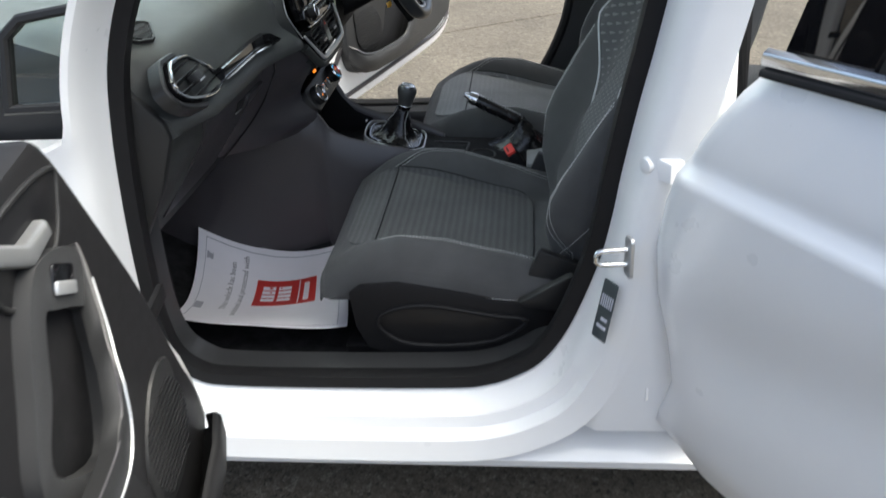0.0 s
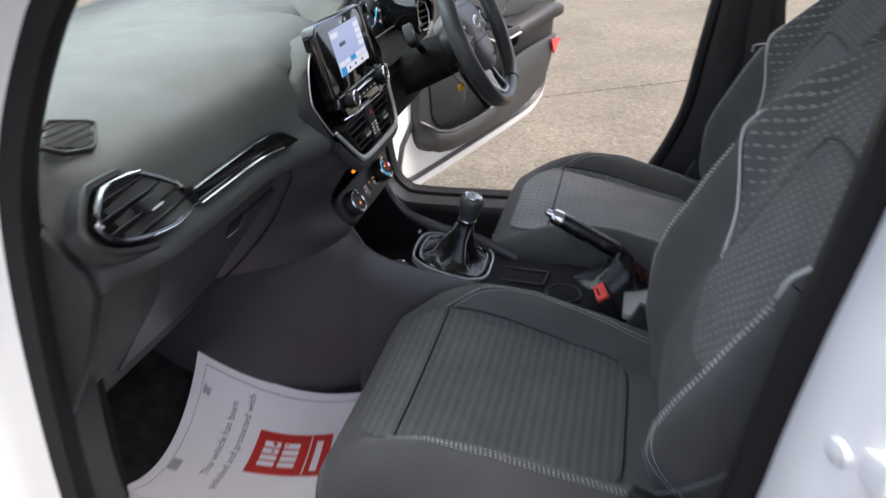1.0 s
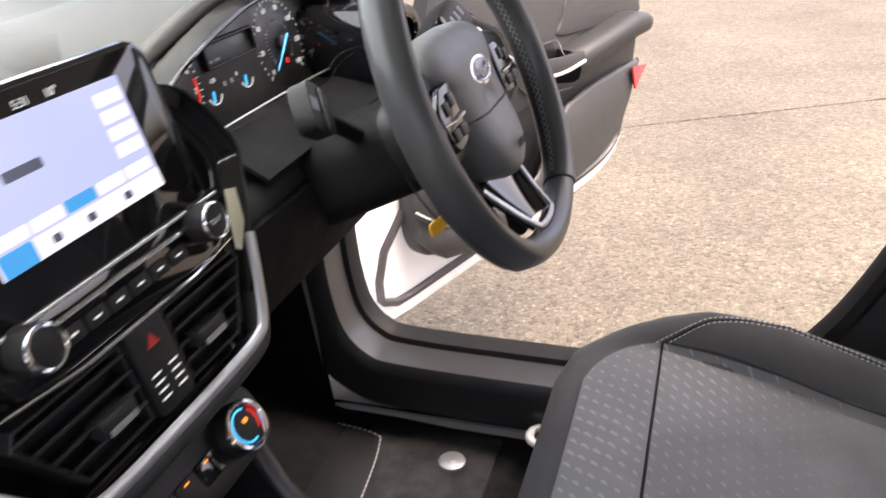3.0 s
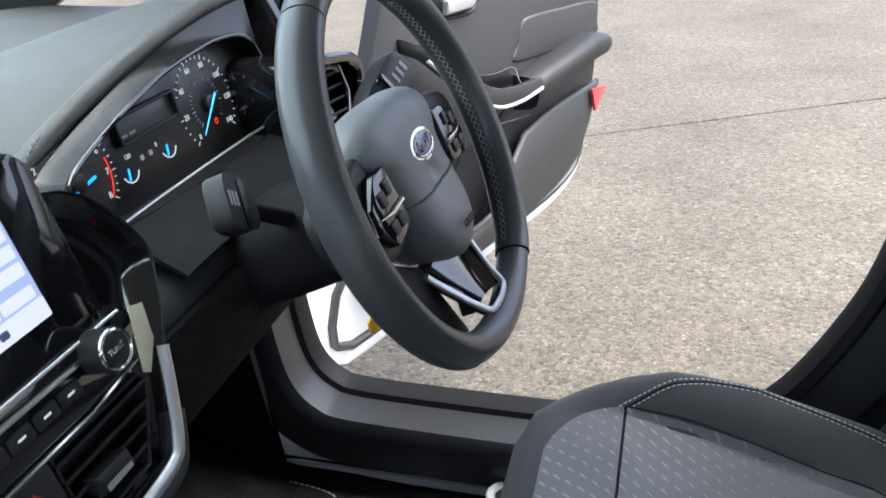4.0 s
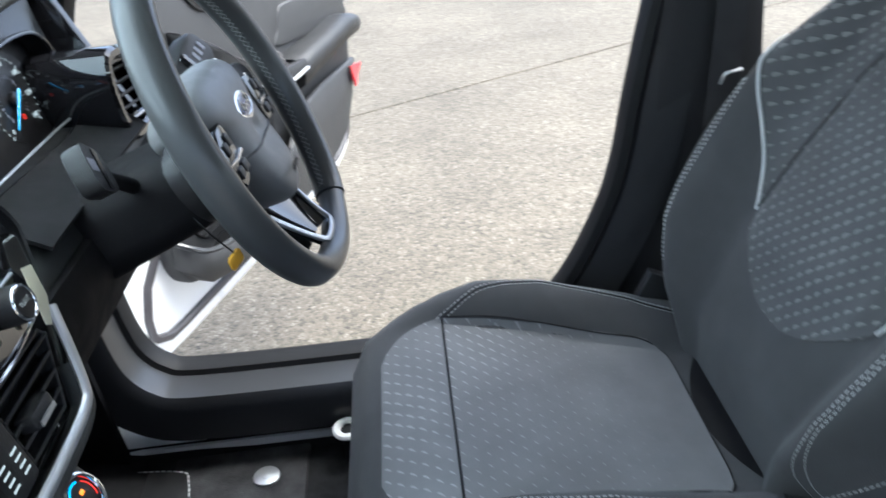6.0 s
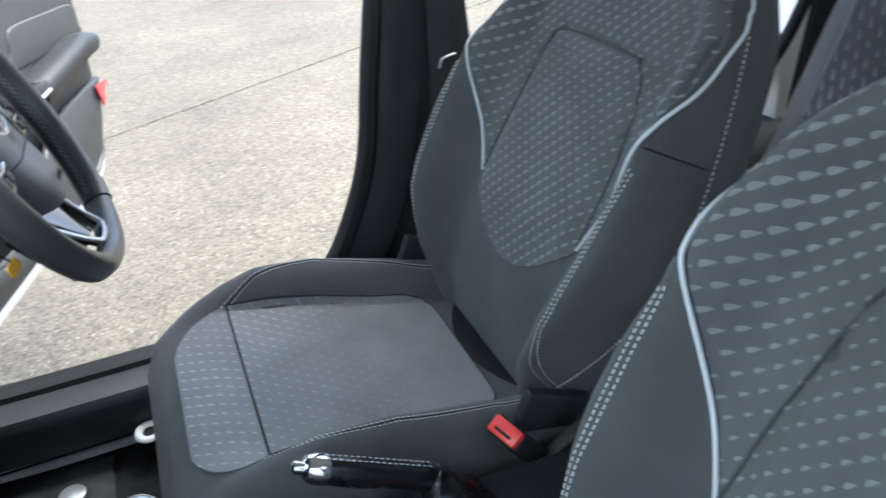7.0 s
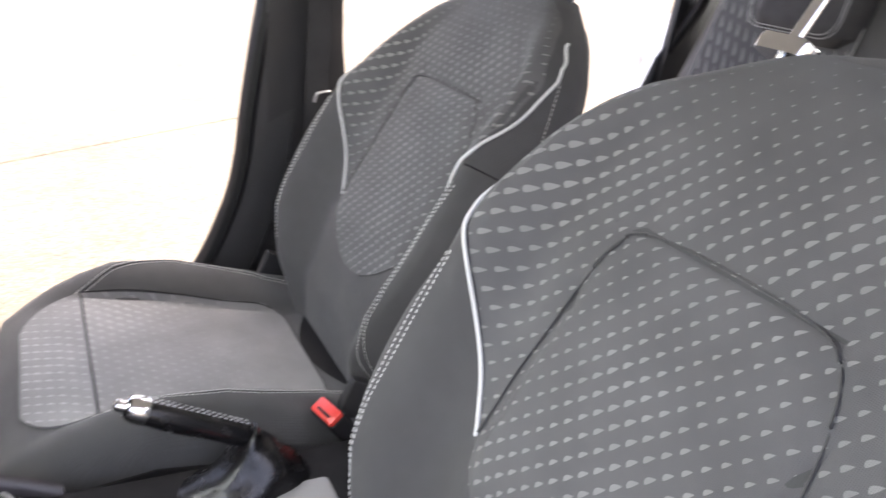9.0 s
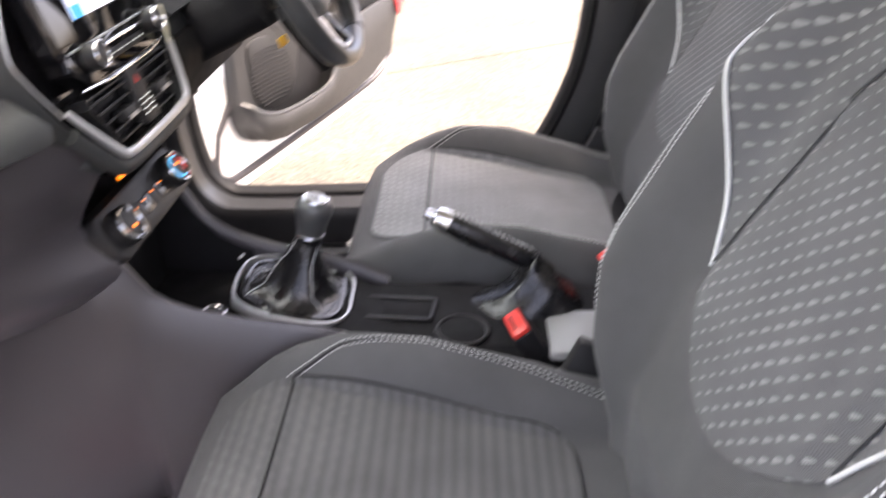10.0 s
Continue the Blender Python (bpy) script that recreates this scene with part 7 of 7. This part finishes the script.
def rear_door():
    a = radians(56)
    m = axes((0.963, -0.842, 0), (math.cos(a), -math.sin(a), 0), (math.sin(a), math.cos(a), 0))
    door = thing("rear_door", (0.963, -0.842, 0.37), "open white rear passenger door with chrome belt strip", "car door", "open doors")

    def front_edge(z):
        return lerp(z, [0.33, 0.366, 0.393, 0.45, 0.51, 0.60, 0.69, 0.78, 0.86, 0.934, 1.0, 1.06, 1.105], [0.06, 0.02, -0.033, -0.005, 0.012, 0.0, -0.024, -0.028, -0.012, 0.014, 0.05, 0.09, 0.128])

    def face(z, x):
        e = -lerp(z, [0.33, 0.40, 0.55, 0.7, 0.85, 0.915, 0.93, 0.945, 0.97, 1.05, 1.105], [-0.035, -0.012, 0.0, 0.014, 0.022, 0.024, 0.014, 0.008, 0.010, 0.002, -0.012])
        dip = 0.02 * math.exp(-((z - 0.66 - 0.25 * (x - 0.2)) / 0.10) ** 2)
        return e + 0.018 * math.exp(-((x - front_edge(z)) / 0.012)) + dip * smooth01((x - 0.02) * 10)

    zs = [0.33, 0.345, 0.366, 0.38, 0.393, 0.42, 0.45, 0.48, 0.51, 0.55, 0.6, 0.65, 0.69, 0.74, 0.78, 0.82, 0.86, 0.89, 0.905, 0.915, 0.923, 0.93, 0.938, 0.945, 0.957, 0.97, 1.0, 1.03, 1.06, 1.085, 1.105]
    rows = []
    for z in zs:
        x0 = front_edge(z)
        rows.append([(x0 + (0.98 - x0) * (u ** 1.6), face(z, x0 + (0.98 - x0) * (u ** 1.6)), z) for u in np.linspace(0, 1, 26)])
    part("outer_skin", sheet(rows, -0.03), WHITE, door, "white painted door skin with a pressed crease", m=m, sharp=60)
    part("chrome_strip", tube([(0.125, 0.012, 1.112), (0.5, 0.010, 1.125), (0.97, 0.012, 1.135)], 0.011, 8, flat=1.3), CHROME, door, "chrome belt strip", m=m)
    part("lower_strip", tube([(0.13, 0.0, 1.098), (0.5, -0.002, 1.111), (0.97, 0.0, 1.12)], 0.006, 8), RUBBER, door, m=m)
    fr = [(0.14, 1.11), (0.22, 1.11), (0.96, 1.13), (0.93, 1.30), (0.8, 1.365), (0.45, 1.375), (0.22, 1.37)]
    mo = m @ Matrix(((1, 0, 0, 0), (0, 0, -1, 0), (0, 1, 0, 0), (0, 0, 0, 1)))
    part("window_frame", hollow(fr, 0.04, -0.05, -0.022), PLASTIC, door, "black window frame", m=mo)
    part("pillar_cover", slab([(0.145, 1.12), (0.265, 1.12), (0.335, 1.365), (0.22, 1.365)], -0.04, -0.014, 0.004), PIANO, door, "black pillar cover", m=mo)
    g = part("window_glass", slab(inset(fr, 0.03), -0.036, -0.032, 0.0005), GLASS, door, "tinted rear window glass", m=mo)
    g.visible_shadow = False
    trim = [(0.08, 0.42), (0.9, 0.42), (0.94, 0.8), (0.94, 1.10), (0.16, 1.09), (0.08, 0.9), (0.05, 0.7)]
    part("inner_panel", slab(trim, -0.10, -0.04, 0.01), TRIM, door, "grey inner panel", m=mo)
    for z in (0.456, 0.905):
        bm = bmesh.new()
        box(bm, (-0.045 if z > 0.6 else -0.062, 0.012, z), (0.075, 0.03, 0.034), None, 0.006)
        h = part("hinge", bm, WHITE, door, "white painted hinge", m=m)
        part("hinge_bolt", disc(0.013, 0.0, 0.01, 0.003, 18), WHITE, h, m=m @ axes((-0.055 if z > 0.6 else -0.075, -0.004, z), (1, 0, 0), (0, 0, 1)))
    return door


rear_door()

# striker and label on the centre pillar
strike = thing("door_striker", (0.903, -0.835, 0.75), "steel door striker loop on the white pillar", "door striker")
part("loop", tube(curve([(0.899, -0.829, 0.769), (0.856, -0.832, 0.767), (0.849, -0.832, 0.756), (0.856, -0.832, 0.743), (0.899, -0.829, 0.741)], 4), 0.0042, 10), CHROME, strike, "bright steel loop")
part("base_plate", slab(rrect(0.026, 0.075, 0.008, 4), 0, 0.006, 0.002), SATIN, strike, m=axes((0.905, -0.829, 0.755), (0.3, -0.95, 0), (0, 0, 1)))
lab = thing("info_label", (0.87, -0.815, 0.63), "dark printed data label on the white pillar", "label")
ml = axes((0.869, -0.815, 0.638), (0.42, -0.88, 0.2), (0.35, 0.0, 0.93))
part("sticker", slab(rrect(0.046, 0.105, 0.003, 2), 0, 0.0008, 0.0002), GREY_LABEL, lab, m=ml)
for k in range(6):
    part("text_bar", slab(rrect(0.004, 0.022, 0.0005, 1, -0.016 + 0.0065 * k, 0.016), 0.0008, 0.0011, 0.0001), PALE_INK, lab, m=ml)
part("text_bar", slab(rrect(0.03, 0.006, 0.0005, 1, 0.0, -0.03), 0.0008, 0.0011, 0.0001), PALE_INK, lab, m=ml)
part("text_bar", slab(rrect(0.02, 0.006, 0.0005, 1, 0.004, -0.016), 0.0008, 0.0011, 0.0001), PALE_INK, lab, m=ml)


# ---- paper on the floor ----
def paper():
    sheet_of = thing("paper_mat", (0.09, -0.37, 0.34), "white printed paper mat creased on the passenger floor", "paper mat")
    grid = [[(-0.158, -0.159, 0.462), (-0.118, -0.37, 0.378), (-0.085, -0.585, 0.476)],
            [(0.04, -0.155, 0.372), (0.075, -0.36, 0.345), (0.115, -0.585, 0.43)],
            [(0.24, -0.165, 0.40), (0.285, -0.355, 0.375), (0.33, -0.56, 0.42)]]

    def bend(t):
        return (1 - t) * (1 - 2 * t), 4 * t * (1 - t), t * (2 * t - 1)

    def at(u, v):
        p = Vector((0, 0, 0))
        for a, row in zip(bend(u), grid):
            for b, q in zip(bend(v), row):
                p += Vector(q) * a * b
        p.z += 0.006 * math.sin(u * 7 + 1) * math.sin(v * 5)
        return p

    rows = [[at(u, v) for v in np.linspace(0, 1, 19)] for u in np.linspace(0, 1, 19)]
    p = part("sheet", sheet(rows, 0.0007), PAPER, sheet_of, "white paper")

    def strip(name, u0, u1, v0, v1, mat, lift=0.0009):
        rs = [[at(u, v) + Vector((0, 0, lift)) for v in np.linspace(v0, v1, 7)] for u in np.linspace(u0, u1, 7)]
        return part(name, sheet(rs, 0.0003), mat, p)

    for u0, u1, v0, v1 in ((0.05, 0.054, 0.05, 0.95), (0.946, 0.95, 0.05, 0.95), (0.05, 0.95, 0.05, 0.056), (0.05, 0.95, 0.944, 0.95)):
        strip("border", u0, u1, v0, v1, PALE_INK)
    strip("crest", 0.06, 0.10, 0.14, 0.19, PALE_INK)
    strip("crest", 0.055, 0.105, 0.58, 0.66, PALE_INK)
    strip("logo_field", 0.40, 0.80, 0.265, 0.56, RED)
    for u in (0.445, 0.55):
        for k in range(4):
            strip("logo_bar", u, u + 0.085, 0.325 + 0.046 * k, 0.360 + 0.046 * k, PAPER, 0.0014)
    strip("logo_line", 0.685, 0.692, 0.275, 0.55, PAPER, 0.0014)
    strip("logo_bar", 0.72, 0.755, 0.31, 0.52, PAPER, 0.0014)
    for txt, u, v in (("This vehicle has been", 0.235, 0.40), ("polished and protected with", 0.315, 0.41)):
        line = tagged(writing("printed_line", txt, 0.0225, Matrix.Identity(4), INK, sheet_of, 0.0), kind="stuff")
        for vert in line.data.vertices:
            x, y = vert.co.x, vert.co.y
            vert.co = at(u - y / 0.42, v - x / 0.40) + Vector((0, 0, 0.0013))


paper()


# ---- driver's mat ----
def driver_mat():
    mat = thing("floor_mat", (0.1, 0.45, 0.32), "black carpet floor mat with stitched heel pad and fixing discs", "floor mat")
    mm = axes((-0.022, 0.038, 0.318), (1, 0, 0), (0, 1, 0))
    part("carpet", slab([tuple(p[:2]) for p in curve([(-0.16, 0.24, 0), (-0.14, 0.60, 0), (0.0, 0.655, 0), (0.30, 0.64, 0), (0.315, 0.60, 0), (0.315, 0.22, 0), (0.28, 0.19, 0), (-0.12, 0.2, 0)], 3, True)], 0, 0.008, 0.004), MAT, mat, m=mm)
    pad = [(-0.13, 0.27), (-0.12, 0.565), (-0.06, 0.585), (0.085, 0.575), (0.115, 0.54), (0.135, 0.40), (0.14, 0.27)]
    pl = [tuple(p[:2]) for p in curve([(x, y, 0) for x, y in pad], 5)]
    part("heel_pad", slab(pl, 0.006, 0.0105, 0.002), PLASTIC, mat, "stitched black heel pad", m=mm)
    bm = dashes(lambda x, y: 0.0, pad, 0.0112, 0.007, 0.004, 0.0016)
    part("pad_stitching", bm, THREAD, mat, "pale stitching", m=mm)
    for x, y, r in ((0.247, 0.54, 0.023),):
        part("fixing_disc", disc(r, 0.004, 0.012, 0.003, 28, None, (x, y)), SATIN, mat, "pale fixing disc", m=mm)
        part("disc_hole", disc(r * 0.35, 0.011, 0.0126, 0.0005, 20, None, (x, y)), SATIN, mat, m=mm)


driver_mat()


# ---- rear bench ----
def rear_bench():
    bench = thing("rear_bench", (1.6, CY, 0.52), "dark cloth rear bench with patterned panels and headrests", "car seat")
    rows = []
    for y in np.linspace(-0.62, 0.62, 15):
        r = 0.015 * math.cos(y * 10)
        rows.append([(1.30, CY + y, 0.42), (1.28, CY + y, 0.52), (1.32, CY + y, 0.575 + r), (1.5, CY + y, 0.56 + r), (1.72, CY + y, 0.55), (1.75, CY + y, 0.42)])
    part("cushion", loft(rows), CLOTH, bench)
    rows = []
    for y in np.linspace(-0.62, 0.62, 15):
        e = 0.06 * smooth01((abs(y) - 0.52) * 10)
        r = 0.02 * math.cos(y * 10)
        rows.append([(1.66, CY + y, 0.50), (1.68 - r + e, CY + y, 0.62), (1.78 - r + e, CY + y, 0.85), (1.90 + e, CY + y, 1.20 - e), (1.95 + e, CY + y, 1.22 - e), (2.01, CY + y, 1.15), (1.85, CY + y, 0.50)])
    part("backrest", loft(rows), CLOTH, bench)
    for c in (-0.36, 0.36):
        rows = [[(lerp(z, [0.62, 0.85, 1.20], [1.68, 1.78, 1.90]) - 0.02 * math.cos((c + y) * 10) * lerp(z, [0.85, 1.2], [1, 0]) - 0.005, CY + c + y, z) for y in np.linspace(-0.17, 0.17, 13)] for z in (0.70, 0.78, 0.85, 0.93, 1.0, 1.08, 1.15)]
        part("back_insert", sheet(rows, 0.006), PATTERN, bench, "grey patterned insert")
        part("insert_seam", tube([r[0] for r in rows] + rows[-1][1:-1] + [r[-1] for r in rows[::-1]], 0.0018, 6), GREY_TRAY, bench, "pale stitched border")
    for c in (-0.37, -0.035, 0.31):
        hr = []
        for t in np.linspace(0, 1, 9):
            k = 0.72 + 0.28 * (1 - abs(2 * t - 1) ** 4) ** 0.5
            hr.append([(1.875 + 0.04 * t + yy * k, CY + c + xx * k, 1.06 + 0.17 * t) for xx, yy in rrect(0.25, 0.10, 0.04, 4)])
        h = part("headrest", loft(hr), BELT, bench, "charcoal headrest")
        for w in (0.0, 0.012):
            part("headrest_stitching", tube([(1.824 + 0.235 * yy, CY + c + xx, 1.145 + yy) for xx, yy in rrect(0.215 - w, 0.135 - w, 0.035, 5)], 0.0012, 5, closed=True), GREY_TRAY, h)
    for s in (-1, 1):
        rows = [[(x + 0.12 * (z - 0.9), CY + s * (0.695 - 0.02 * (x > 1.9)), z) for x in (1.85, 1.9, 2.0, 2.3)] for z in (0.45, 0.7, 0.9, 1.1, 1.3)]
        part("c_pillar_trim", sheet(rows, 0.02), PILLAR, car, "dark rear pillar trim")
    part("parcel_shelf", sheet([[(x, CY + y, 1.02) for y in np.linspace(-0.6, 0.6, 4)] for x in (1.95, 2.35)], 0.015), PLASTIC, car, "dark parcel shelf")


rear_bench()


# ---- seat belts on the centre pillars ----
for s in (-1, 1):
    b = thing("seat_belt", (0.98, CY + s * 0.62, 0.45), "dark webbing seat belt hanging on the centre pillar", "seat belt", "seat belts")
    y = CY + s * 0.678
    part("webbing", sheet([[(x, y, z) for x in (0.985 + dx, 1.03 + dx)] for z, dx in ((0.44, -0.02), (0.7, -0.01), (0.93, 0.0), (1.2, 0.01), (1.30, 0.012))], 0.0015), BELT, b)
    part("tongue", tube(curve([(1.0, y - s * 0.004, 0.895), (1.002, y - s * 0.014, 0.912), (1.012, y - s * 0.016, 0.916), (1.03, y - s * 0.006, 0.915)], 3), 0.0022, 8), SATIN, b, "steel belt tongue")
    part("lower_anchor", tube([(0.84 if s > 0 else 0.80, CY + s * 0.615, 0.50), (0.945 if s > 0 else 0.88, CY + s * 0.605, 0.575)], 0.011, 8, flat=0.3), SATIN, b, "grey lower anchor")

# tags hanging below the column and beside the stack
tag = thing("yellow_tag", (0.35, 0.275, 0.923), "small yellow plastic tag hanging under the steering column", "tag")
part("card", slab(rrect(0.024, 0.014, 0.004, 3), -0.001, 0.001, 0.0005), YELLOW, tag, m=axes((0.35, 0.275, 0.915), (0.3, 1, 0.1), (-0.2, 0, 1)))
part("cord", tube([(0.35, 0.275, 0.922), (0.333, 0.278, 0.941), (0.315, 0.29, 0.958)], 0.001, 5), RUBBER, tag)

# cream card tucked beside the radio knob
card = thing("paper_card", (0.231, 0.112, 0.948), "small cream card tucked beside the radio knob", "card")
part("card", slab([(0.118, -0.004), (0.131, -0.008), (0.126, -0.034), (0.110, -0.052), (0.104, -0.048)], 0.013, 0.0138, 0.0002), CREAM, card, m=ms)
# fixing eye on the driver's floor beside the seat
eye = thing("floor_fixing_eye", (0.370, 0.612, 0.32), "pale fixing eye on a short stud beside the driver seat", "fixing eye")
part("stud", tube([(0.370, 0.612, 0.318), (0.370, 0.612, 0.38)], 0.012, 14), RUBBER, eye)
part("eye", hollow([(0.026 * math.cos(a), 0.026 * math.sin(a)) for a in np.linspace(0, 2 * math.pi, 33)[:-1]], 0.014, 0.0, 0.006), THREAD, eye, "pale ring", m=axes((0.370, 0.612, 0.38), (1, 0, 0), (0, 1, 0.1)))
